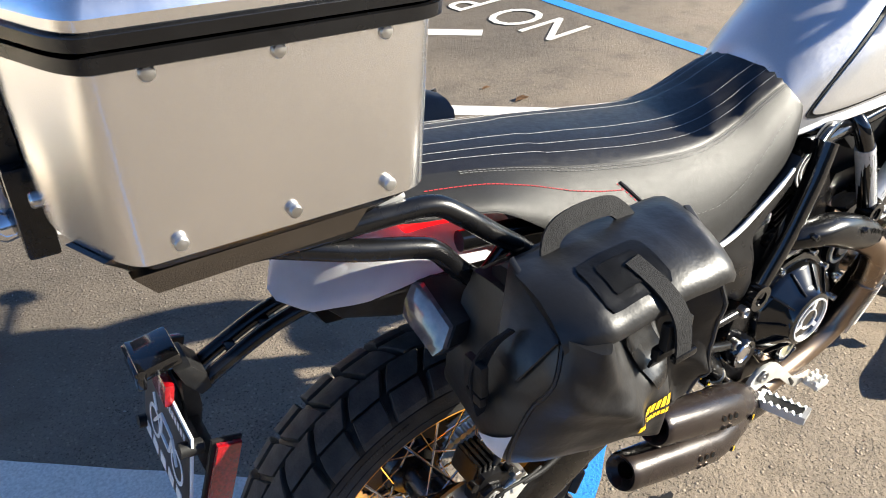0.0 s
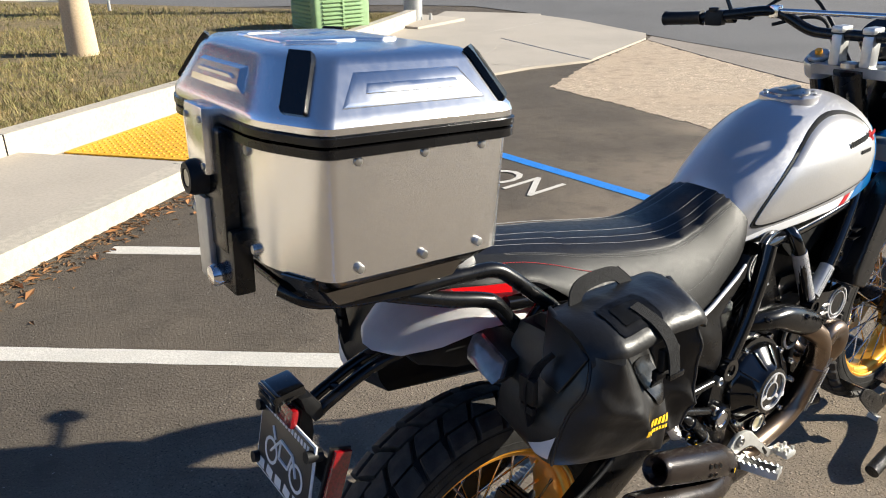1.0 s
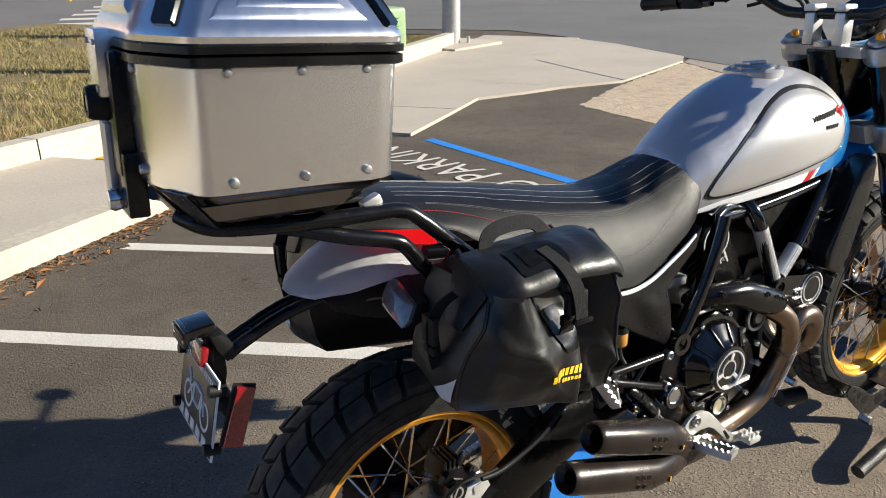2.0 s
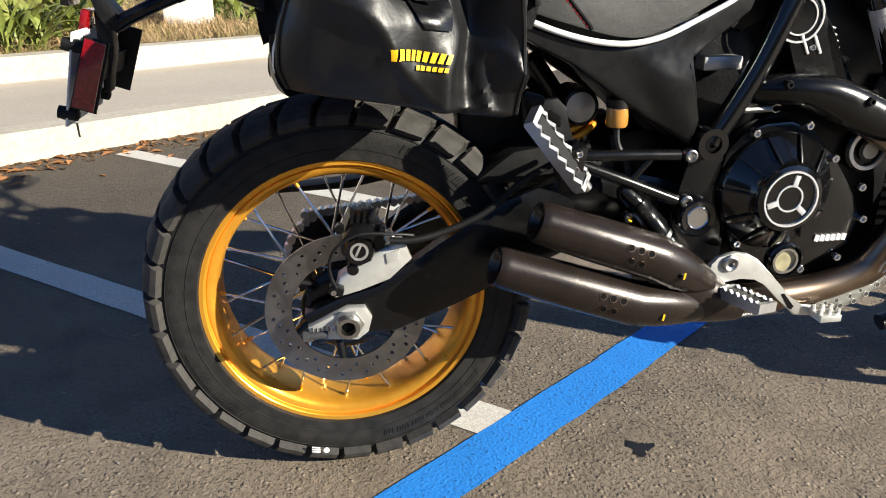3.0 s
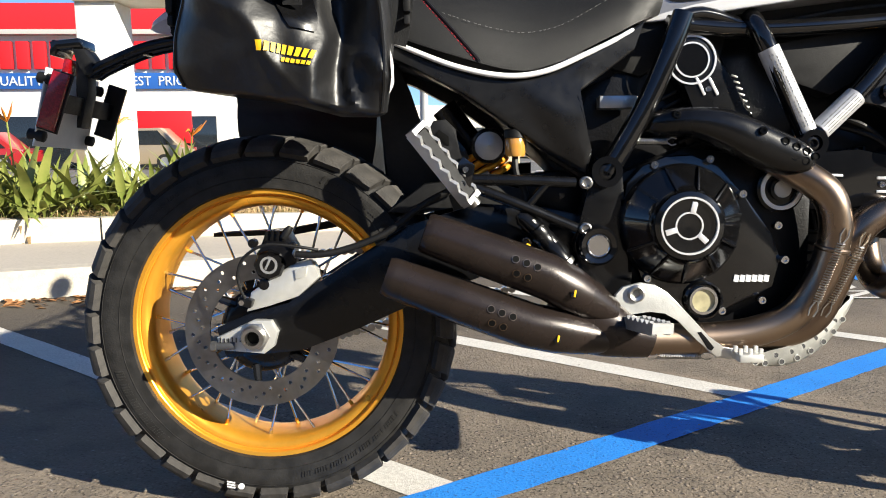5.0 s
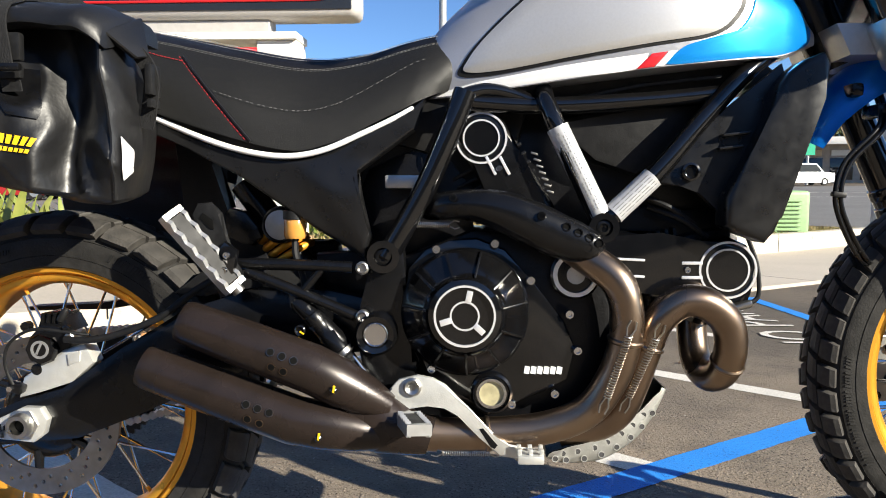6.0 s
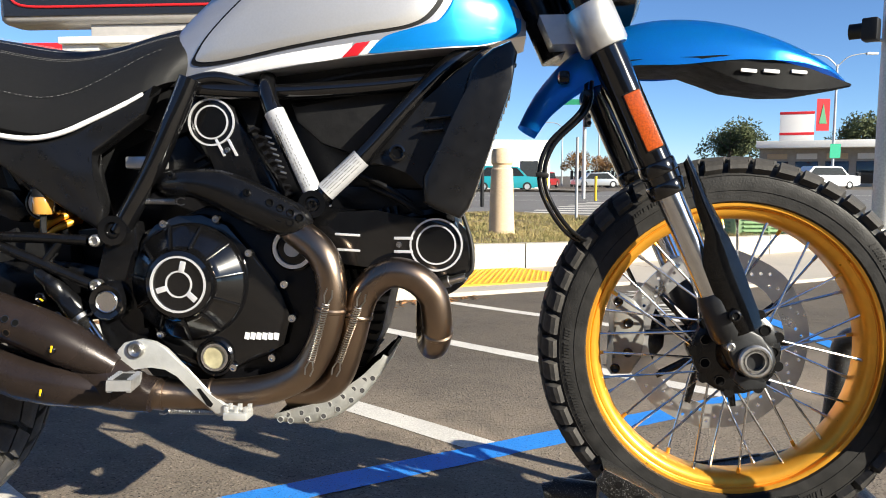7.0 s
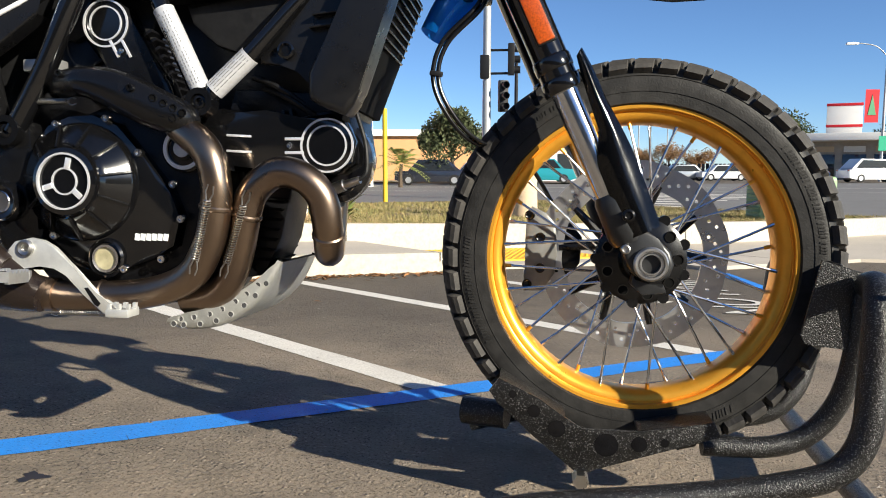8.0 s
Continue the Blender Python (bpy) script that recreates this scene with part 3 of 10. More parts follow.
part("rear_hub", bm, BLACK_SATIN, bike, "black wheel hub")
disc(bike, "rear_brake_disc", RC, -0.100, 0.1225, 0.083, 54, DISC_STEEL)
bm = B()
lathe(bm, [(0.02, -0.099), (0.050, -0.097), (0.066, -0.092), (0.069, -0.088), (0.066, -0.084), (0.02, -0.078)], RC, "y", 40)
carrier = part("disc_carrier", bm, BLACK_SATIN, bike)
for k in range(6):
    bm = B()
    a = k * math.pi / 3 + 0.3
    cyl(bm, RC + Vector((0.06 * math.cos(a), -0.089, 0.06 * math.sin(a))), RC + Vector((0.088 * math.cos(a + 0.12), -0.0965, 0.088 * math.sin(a + 0.12))), 0.008, 0.006, 8)
    part("carrier_arm", bm, BLACK_SATIN, carrier)
bm = B()
teeth = []
for k in range(88):
    a = 2 * math.pi * k / 88
    rr = 0.098 + (0.004 if k % 2 else -0.003)
    teeth.append((RC.x + rr * math.cos(a), RC.z + rr * math.sin(a)))
prism(bm, teeth, 0.098, 0.104)
part("rear_sprocket", bm, BLACK_CAST, bike, "steel chain sprocket")

# chain: two runs of side plates
CH = []
for k in range(44):
    t = k / 43
    CH.append(Vector((-0.06 + 0.60 * t, 0.101, 0.405 + 0.055 * t)))
    CH.append(Vector((-0.05 + 0.59 * t, 0.101, 0.222 + 0.160 * t)))
for k in range(22):
    a = math.pi / 2 + math.pi * (k + 0.5) / 22
    CH.append(RC + Vector((0.098 * math.cos(a), 0.101, 0.098 * math.sin(a))))
bm = B()
for i, p in enumerate(CH):
    lathe(bm, [(0.0075, -0.009), (0.0075, 0.009)], p, "y", 8)
part("chain", bm, STEEL, bike, "steel drive chain")

# front wheel
front_tyre = part("front_tyre", tyre_mesh(FC, 0.240, 0.303, 0.058, "tyre"), RUBBER, bike, "black knobbly front tyre")
tread(front_tyre, FC, 0.240, 0.303, 0.058, ((0.195, 0.350, 0.030, 0.0135, 0.006, 0.0), (0.805, 0.650, 0.030, 0.0135, 0.006, 0.5), (0.375, 0.490, 0.034, 0.011, 0.012, 0.3), (0.625, 0.510, 0.034, 0.011, 0.012, 0.8)), 48)
sidewall(front_tyre, FC, 0.257, 0.281, side_of(0.240, 0.303, 0.058), ((0.9, 12, 0.010), (2.6, 10, 0.012), (4.2, 12, 0.010), (5.5, 8, 0.007)))
front_rim = part("front_rim", rim_mesh(FC, 0.246, 0.041), GOLD, bike, "gold anodised front wheel rim", 30)
spokes(front_rim, FC, 0.2125, 0.036, 0.040, 36, 0.041, 0.0)
bm = B()
lathe(bm, [(0.016, -0.078), (0.030, -0.076), (0.036, -0.062), (0.062, -0.058), (0.069, -0.054), (0.070, -0.046), (0.058, -0.040), (0.030, -0.028), (0.026, 0.028), (0.050, 0.040), (0.056, 0.046), (0.056, 0.058), (0.030, 0.064), (0.016, 0.080)], FC, "y", 40)
fhub = part("front_hub", bm, BLACK_SATIN, bike, "black front hub")
for k in range(9):
    a = 2 * math.pi * k / 9
    at = (FC.x + 0.0545 * math.cos(a), 0, FC.z + 0.0545 * math.sin(a))
    bm = B()
    lathe(bm, [(0.0088, -0.0620), (0.0088, -0.0585), (0.0072, -0.0585), (0.0072, -0.0620)], at, "y", 14, closed=True)
    hole = part("hub_hole_rim", bm, BLACK_GLOSS, fhub)
    bm = B()
    lathe(bm, [(0.0073, -0.0560), (0.0073, -0.0608), (0.0004, -0.0608)], at, "y", 14)
    part("hub_hole", bm, HOLE_BLACK, hole)
    bm = B()
    b = a + math.pi / 9
    cyl(bm, (FC.x + 0.068 * math.cos(b), -0.0570, FC.z + 0.068 * math.sin(b)), (FC.x + 0.068 * math.cos(b), -0.0430, FC.z + 0.068 * math.sin(b)), 0.0085, seg=12)
    part("hub_lobe", bm, BLACK_SATIN, fhub)
disc(bike, "front_brake_disc", FC, 0.062, 0.158, 0.116, 66, BRIGHT_DISC, wave=0.0012)
bm = B()
lathe(bm, [(0.030, 0.055), (0.048, 0.055), (0.048, 0.069), (0.030, 0.069)], FC, "y", 32, closed=True)
carrier = part("front_disc_carrier", bm, BLACK_SATIN, bike)
for k in range(5):
    a = 2 * math.pi * k / 5 + 0.2
    for da, r0 in ((0.35, 0.009), (-0.25, 0.008)):
        bm = B()
        cyl(bm, FC + Vector((0.040 * math.cos(a), 0.062, 0.040 * math.sin(a))), FC + Vector((0.122 * math.cos(a + da), 0.062, 0.122 * math.sin(a + da))), r0, 0.006, 8)
        part("carrier_arm", bm, BLACK_SATIN, carrier)
bm = B()
prism(bm, [(1.328, 0.424), (1.337, 0.451), (1.360, 0.440), (1.379, 0.4215), (1.380, 0.3675), (1.377, 0.337), (1.357, 0.307), (1.324, 0.306), (1.3235, 0.336), (1.332, 0.367), (1.326, 0.391)], 0.052, 0.115, 0.006)
fcal = part("front_brake_caliper", bm, CALIPER_GREY, bike, "grey four-piston brake caliper")
bm = B()
prism(bm, [(1.362, 0.330), (1.392, 0.318), (1.420, 0.352), (1.424, 0.398), (1.398, 0.430), (1.372, 0.424)], 0.078, 0.100, 0.005)
part("caliper_bracket", bm, BLACK_SATIN, fcal, "black caliper bracket")
for bx, bz in ((1.334, 0.436), (1.330, 0.318), (1.352, 0.398), (1.352, 0.346)):
    bm = B()
    lathe(bm, [(0.0085, 0.053), (0.0085, 0.0485), (0.0065, 0.0470), (0.0040, 0.0485)], (bx, 0, bz), "y", 14)
    part("caliper_bolt", bm, BLACK_SATIN, fcal)

# swingarm, axle blocks, chain guard
for s in (-1, 1):
    bm = B()
    sec = ((-0.055, 0.300, 0.024), (0.0, 0.314, 0.032), (0.06, 0.325, 0.037), (0.15, 0.372, 0.048), (0.25, 0.425, 0.055), (0.36, 0.462, 0.052), (0.46, 0.462, 0.046), (0.54, 0.455, 0.035))
    rings = []
    for x, z, h in sec:
        y = s * interp(x, ((-0.06, 0.118), (0.1, 0.118), (0.25, 0.115), (0.40, 0.100), (0.54, 0.098)))
        wy = 0.017
        rings.append([bm.verts.new((x + 0.3 * b * h * (-1), y + a * wy, z + b * h)) for a, b in ((-1, -0.7), (-0.7, -1), (0.7, -1), (1, -0.7), (1, 0.7), (0.7, 1), (-0.7, 1), (-1, 0.7))])
    skin(bm, rings)
    part("swingarm", bm, BLACK_SATIN, bike, "black box-section swingarm")
bm = B()
prism(bm, [(-0.056, 0.292), (0.014, 0.286), (0.030, 0.298), (0.036, 0.320), (0.026, 0.338), (0.0, 0.339), (-0.058, 0.312)], -0.150, -0.134, 0.004)
axb = part("axle_block", bm, CAST_ALU, bike, "satin aluminium axle adjuster block")
bm = B()
lathe(bm, [(0.019, -0.150), (0.019, -0.160), (0.0165, -0.166), (0.011, -0.166), (0.010, -0.150)], RC, "y", 24, closed=True)
nut = part("axle_nut", bm, STEEL, axb, "hollow steel axle nut")
bm = B()
lathe(bm, [(0.0105, -0.149), (0.0105, -0.1535), (0.0004, -0.1535)], RC, "y", 24)
part("axle_bore", bm, HOLE_BLACK, nut)
bm = B()
cyl(bm, (-0.060, -0.1505, 0.2985), (-0.030, -0.1505, 0.2995), 0.0060, seg=12)
cyl(bm, (-0.066, -0.1505, 0.2983), (-0.058, -0.1505, 0.2985), 0.0085, seg=6)
part("chain_adjuster", bm, GUNMETAL, axb, "dark steel adjuster screw")
bm = B()
lathe(bm, [(0.024, -0.148), (0.024, -0.153), (0.018, -0.155), (0.018, -0.148)], RC, "y", 6, closed=True)
part("axle_washer", bm, STEEL, axb)
bm = B()
for i in range(7):
    block(bm, (-0.052 + 0.006 * i, -0.151, 0.307 + 0.0003 * i), (0.0012, 0.002, 0.011 if i % 3 == 0 else 0.007))
part("adjuster_marks", bm, BLACK_MATT, axb)
bm = B()
prism(bm, [(-0.13, 0.448), (0.02, 0.452), (0.15, 0.475), (0.15, 0.488), (0.0, 0.462), (-0.13, 0.455)], 0.085, 0.125, 0.002)
part("chain_guard", bm, BLACK_MATT, bike, "black plastic chain guard")

# rear caliper and its bracket
bm = B()
prism(bm, [(-0.017, 0.347), (-0.009, 0.379), (0.022, 0.399), (0.051, 0.420), (0.086, 0.431), (0.099, 0.402), (0.066, 0.372), (0.02, 0.358)], -0.140, -0.106, 0.006)
brk = part("rear_caliper_bracket", bm, CAST_ALU, bike, "cast aluminium caliper bracket")
bm = B()
prism(bm, [(0.062, 0.398), (0.078, 0.404), (0.080, 0.420), (0.060, 0.414)], -0.1425, -0.1395, 0.001)
part("bracket_boss", bm, CAST_ALU, brk)
bm = B()
prism(bm, [(-0.004, 0.416), (0.000, 0.440), (0.016, 0.458), (0.042, 0.456), (0.058, 0.446), (0.064, 0.430), (0.050, 0.405), (0.027, 0.397), (0.006, 0.400)], -0.148, -0.118, 0.007)
cal = part("rear_caliper", bm, BLACK_CAST, bike, "black rear brake caliper")
bm = B()
prism(bm, [(0.000, 0.440), (0.012, 0.470), (0.046, 0.468), (0.058, 0.446), (0.030, 0.450)], -0.135, -0.082, 0.005)
part("caliper_bridge", bm, BLACK_CAST, cal)
for i in range(4):
    bm = B()
    prism(bm, [(0.010 + 0.009 * i, 0.452), (0.013 + 0.009 * i, 0.473), (0.0175 + 0.009 * i, 0.473), (0.0155 + 0.009 * i, 0.452)], -0.138, -0.085, 0.001)
    part("caliper_fin", bm, BLACK_SATIN, cal)
bm = B()
lathe(bm, [(0.0245, -0.146), (0.0245, -0.154), (0.0215, -0.159), (0.0205, -0.159)], (0.022, 0, 0.422), "y", 8)
cup = part("piston_cap", bm, BLACK_SATIN, cal, "faceted black piston cap")
bm = B()
lathe(bm, [(0.0135, -0.1588), (0.0135, -0.1602), (0.0098, -0.1602), (0.0098, -0.1588)], (0.022, 0, 0.422), "y", 28, closed=True)
part("cap_emblem", bm, ALU_SATIN, cup, "round pale ring emblem")
bm = B()
block(bm, (0.0205, -0.1596, 0.4235), (0.0035, 0.0014, 0.018), 0.0004, (0, 25, 0))
part("emblem_bar", bm, ALU_SATIN, cup)
for x, z, r in ((0.012, 0.391, 0.0085), (-0.004, 0.455, 0.007), (0.058, 0.452, 0.006)):
    bm = B()
    lathe(bm, [(r, -0.140), (r, -0.152), (r - 0.0025, -0.153), (0.0025, -0.1525)], (x, 0, z), "y", 14)
    part("caliper_pin", bm, BLACK_SATIN, cal)
bm = B()
sweep(bm, [(0.040, -0.135, 0.462), (0.048, -0.136, 0.474), (0.052, -0.136, 0.480)], [0.0055, 0.0065, 0.003], 10)
part("bleed_cap", bm, BLACK_MATT, cal, "black rubber bleed cap")
bm = B()
lathe(bm, [(0.0085, -0.138), (0.0085, -0.158), (0.006, -0.160)], (0.066, 0, 0.440), "y", 6)
part("hose_bolt", bm, STEEL, cal, "steel hose bolt")
bm = B()
sweep(bm, crom([(0.066, -0.150, 0.440), (0.099, -0.150, 0.439), (0.142, -0.146, 0.447), (0.204, -0.143, 0.472), (0.27, -0.137, 0.52), (0.36, -0.13, 0.56)], 8), 0.0052, 10)
part("brake_hose", bm, BLACK_MATT, bike, "black rubber brake hose")
bm = B()
sweep(bm, crom([(0.10, -0.148, 0.446), (0.069, -0.156, 0.452), (0.023, -0.158, 0.455), (-0.009, -0.157, 0.438), (-0.021, -0.155, 0.415), (-0.020, -0.152, 0.391), (-0.013, -0.15, 0.372)], 8), 0.0024, 8)
wire = part("sensor_wire", bm, BLACK_MATT, bike)
bm = B()
block(bm, (-0.014, -0.140, 0.366), (0.022, 0.020, 0.013), 0.003, (0, 20, 0))
part("speed_sensor", bm, BLACK_SATIN, wire, "small black speed sensor")
bm = B()
lathe(bm, [(0.0045, -0.150), (0.0045, -0.153), (0.002, -0.153)], (-0.018, 0, 0.366), "y", 6)
part("sensor_screw", bm, CHROME, wire)

# the caliper straddles the disc
for ob, dy in ((cal, 0.020), (brk, 0.008)):
    for q in (ob, *ob.children, *(g for k in ob.children for g in k.children)):
        q.data.transform(Matrix.Translation((0, dy, 0)))

# hugger over the swingarm
bm = B()
prism(bm, [(0.20, 0.50), (0.26, 0.545), (0.34, 0.555), (0.42, 0.535), (0.42, 0.50), (0.32, 0.515), (0.25, 0.495)], -0.085, 0.085, 0.006)
part("hugger", bm, BLACK_MATT, bike, "speckled black plastic swingarm cover")

# ---- frame ----
def tubes(name, paths, mat, label, parent=bike, both=True, seg=14):
    for pts, r in paths:
        for s in ((1, -1) if both else (1,)):
            bm = B()
            sweep(bm, [(p.x, p.y * s, p.z) for p in crom(pts, 6)], r, seg)
            part(name, bm, mat, parent, label)


tubes("frame_tube", (
    ([(0.648, -0.140, 0.795), (0.625, -0.145, 0.735), (0.590, -0.147, 0.655), (0.536, -0.147, 0.560)], 0.0165),
    ([(0.760, -0.105, 0.800), (0.773, -0.133, 0.755), (0.842, -0.137, 0.605)], 0.0140),
    ([(0.842, -0.137, 0.605), (0.92, -0.131, 0.682), (0.99, -0.118, 0.762), (1.06, -0.095, 0.832), (1.16, -0.035, 0.90)], 0.0140),
    ([(0.63, -0.12, 0.785), (0.75, -0.110, 0.778), (0.90, -0.105, 0.785), (1.03, -0.100, 0.797)], 0.0130),
    ([(0.64, -0.13, 0.79), (0.68, -0.12, 0.80), (0.73, -0.11, 0.79), (0.765, -0.115, 0.77)], 0.010),
    ([(0.50, -0.13, 0.72), (0.35, -0.125, 0.76), (0.15, -0.115, 0.83), (0.0, -0.10, 0.85)], 0.0125),
), BLACK_GLOSS, "glossy black steel frame tube")
for nm, a, b, rr in (("frame_label", (0.778, -0.1335, 0.745), (0.838, -0.137, 0.621), 0.0160), ("frame_label", (0.858, -0.136, 0.622), (0.913, -0.132, 0.674), 0.0160)):
    bm = B()
    cyl(bm, a, b, rr, seg=20)
    lab = part(nm, bm, LABEL_PAPER, bike, "silver foil label round the frame tube")
    a, b = Vector(a), Vector(b)
    way = (b - a).normalized()
    across = Vector((way.z, 0, -way.x))
    bm = B()
    for k in range(-2, 3):
        for i in range(22):
            if (i * 7 + k * 5) % 6 == 0:
                continue
            o = 0.0042 * k
            c = a.lerp(b, 0.08 + 0.84 * i / 21) + across * o
            block(bm, (c.x, c.y - math.sqrt(rr * rr - o * o) + 0.0002, c.z), (0.0009, 0.0012, 0.0034), 0, (0, math.degrees(math.atan2(way.x, way.z)), 0))
    part("label_print", bm, GREY_THREAD, lab, "fine grey printed lines")
bm = B()
lathe(bm, [(0.021, -0.158), (0.021, -0.130), (0.012, -0.130), (0.012, -0.158)], (0.842, 0, 0.603), "y", 24, closed=True)
lug_ob = part("frame_lug", bm, BLACK_GLOSS, bike)
bm = B()
lathe(bm, [(0.0125, -0.130), (0.0125, -0.153), (0.0095, -0.155), (0.0060, -0.155), (0.0055, -0.150), (0.001, -0.150)], (0.842, 0, 0.603), "y", 24)
part("lug_bolt", bm, BLACK_SATIN, lug_ob)
bm = B()
lathe(bm, [(0.023, -0.165), (0.023, -0.125), (0.013, -0.125), (0.013, -0.165)], (0.533, 0, 0.562), "y", 24, closed=True)
lug_ob = part("frame_lug", bm, BLACK_GLOSS, bike)
bm = B()
lathe(bm, [(0.0135, -0.125), (0.0135, -0.159), (0.0105, -0.161), (0.0060, -0.161), (0.0055, -0.156), (0.001, -0.156)], (0.533, 0, 0.562), "y", 24)
part("lug_bolt", bm, BLACK_SATIN, lug_ob)
# rearset subframe and peg hanger
tubes("rearset_tube", (
    ([(0.318, -0.152, 0.551), (0.40, -0.155, 0.550), (0.488, -0.152, 0.546)], 0.0085),
    ([(0.335, -0.152, 0.540), (0.40, -0.155, 0.515), (0.491, -0.152, 0.477)], 0.0085),
    ([(0.445, -0.154, 0.545), (0.415, -0.154, 0.510)], 0.006),
), BLACK_SATIN, "black passenger peg bracket tube")
bm = B()
prism(bm, [(0.52, 0.585), (0.56, 0.575), (0.566, 0.52), (0.560, 0.47), (0.58, 0.41), (0.575, 0.345), (0.525, 0.345), (0.50, 0.40), (0.488, 0.45), (0.500, 0.50)], -0.145, -0.110, 0.008)
part("pivot_plate", bm, BLACK_SATIN, bike, "black forged swingarm pivot plate")
bm = B()
prism(bm, [(0.52, 0.585), (0.56, 0.575), (0.566, 0.52), (0.560, 0.47), (0.58, 0.41), (0.575, 0.345), (0.525, 0.345), (0.50, 0.40), (0.488, 0.45), (0.500, 0.50)], 0.110, 0.145, 0.008)
part("pivot_plate", bm, BLACK_SATIN, bike, "black forged swingarm pivot plate")
bm = B()
lathe(bm, [(0.031, -0.140), (0.030, -0.163), (0.026, -0.168), (0.0192, -0.166), (0.0192, -0.140)], (0.522, 0, 0.452), "y", 32, closed=True)
part("pivot_ring", bm, BLACK_GLOSS, bike)
bm = B()
lathe(bm, [(0.0190, -0.150), (0.0190, -0.164), (0.0165, -0.1665), (0.0150, -0.165), (0.002, -0.165)], (0.522, 0, 0.452), "y", 32)
part("pivot_cap", bm, CHROME, bike, "polished pivot cap")
for x, z in ((0.503, 0.546), (0.503, 0.477)):
    bm = B()
    lathe(bm, [(0.0095, -0.150), (0.0095, -0.163), (0.007, -0.165), (0.0045, -0.161)], (x, 0, z), "y", 16)
    part("bolt", bm, STEEL, bike)

# ---- seat ----
SEAT_TOP = ((-0.13, 0.945), (-0.05, 0.938), (0.08, 0.918), (0.2, 0.896), (0.32, 0.872), (0.42, 0.858), (0.5, 0.866), (0.57, 0.886), (0.620, 0.895), (0.662, 0.889), (0.690, 0.866))
SEAT_LOW = ((-0.13, 0.905), (-0.05, 0.900), (0.04, 0.885), (0.10, 0.845), (0.15, 0.800), (0.2, 0.768), (0.3, 0.735), (0.40, 0.712), (0.45, 0.721), (0.52, 0.748), (0.585, 0.771), (0.64, 0.790), (0.690, 0.802))
SEAT_W = ((-0.13, 0.088), (-0.05, 0.112), (0.08, 0.132), (0.2, 0.152), (0.3, 0.158), (0.4, 0.151), (0.5, 0.139), (0.6, 0.128), (0.65, 0.116), (0.690, 0.096))


def seat_ring(x, k, n=40):
    """Point k of the seat's cross-section at x, from the right foot over the top to the left foot."""
    a = math.pi * k / n
    top, low, w = interp(x, SEAT_TOP), interp(x, SEAT_LOW), interp(x, SEAT_W)
    c, s = math.cos(a), math.sin(a)
    fall = 0.5 if x > 0.15 else 0.55
    y = -w * (abs(c) ** fall) * (1 if c > 0 else -1) * (1.0 - 0.22 * s)
    z = low + (top - low) * s ** 0.72
    z += 0.004 * math.cos(y / w * 3.0) * s - 0.012 * s * (y / w) ** 2
    back = max(0.0, (x - 0.47) / 0.220) ** 1.3 * 0.066 * (1 - s ** 0.8)
    return Vector((x - back, y, z))


XS = [-0.13 + 0.820 * i / 80 for i in range(81)]
for nm, k0, k1, mat, lab in (("seat_side", 0, 13, SEAT_GREY, "dark grey leather seat flank"), ("seat_top", 13, 27, SEAT_BLACK, "ribbed black leather seat top"), ("seat_side", 27, 40, SEAT_GREY, "dark grey leather seat flank")):
    bm = B()
    rows = []
    for x in XS:
        row = []
        for k in range(k0, k1 + 1):
            q = seat_ring(x, k)
            if nm == "seat_top" and x > 0.22:
                q.z += 0.0018 * math.sin(k * math.pi * 0.9) * min(1, (x - 0.22) * 10) * max(0, min(1, (0.670 - x) * 14))
            row.append(bm.verts.new(q))
        rows.append(row)
    for a, b in zip(rows, rows[1:]):
        for k in range(len(a) - 1):
            bm.faces.new((a[k], a[k + 1], b[k + 1], b[k]))
    for row, rev in ((rows[0], False), (rows[-1], True)):
        c = sum((v.co for v in row), Vector()) / len(row)
        c.z = min(v.co.z for v in row)
        cv = bm.verts.new((row[0].co.x, 0, c.z if nm == "seat_top" else c.z))
        for k in range(len(row) - 1):
            bm.faces.new((row[k], row[k + 1], cv) if rev else (row[k + 1], row[k], cv))
    part(nm, bm, mat, bike, lab, 60)
bm = B()
rows = [[bm.verts.new(seat_ring(x, 0) + Vector((0, 0, 0.002))), bm.verts.new(seat_ring(x, 40) + Vector((0, 0, 0.002)))] for x in XS]
for a, b in zip(rows, rows[1:]):
    bm.faces.new((a[0], a[1], b[1], b[0]))
part("seat_base", bm, BLACK_MATT, bike)


bm = B()
prism(bm, [(0.215, 0.775), (0.300, 0.738), (0.390, 0.718), (0.450, 0.722), (0.510, 0.746), (0.510, 0.770), (0.400, 0.760), (0.215, 0.810)], -0.114, 0.114, 0.004)
prism(bm, [(0.20, 0.754), (0.26, 0.730), (0.303, 0.714), (0.366, 0.701), (0.42, 0.700), (0.455, 0.709), (0.50, 0.729), (0.50, 0.742), (0.45, 0.723), (0.40, 0.714), (0.30, 0.737), (0.20, 0.769)], -0.140, 0.140, 0.001)
prism(bm, [(0.500, 0.740), (0.556, 0.776), (0.575, 0.830), (0.500, 0.830)], -0.098, 0.098, 0.004)
part("seat_pan", bm, BLACK_MATT, bike, "black plastic seat pan")


def seam(name, mat, pts, dash=0.0052, gap=0.0028, r=0.00055, label="", lift=0.0006):
    """A row of stitches along a line of points."""
    P = [Vector(p) for p in pts]
    bm = B()
    total, left = 0.0, 0.0
    for a, b in zip(P, P[1:]):
        L = (b - a).length
        s = left
        while s + dash < L:
            cyl(bm, a.lerp(b, s / L), a.lerp(b, (s + dash) / L), r, seg=5)
            s += dash + gap
        left = max(0.0, s - L)
    part(name, bm, mat, bike, label)


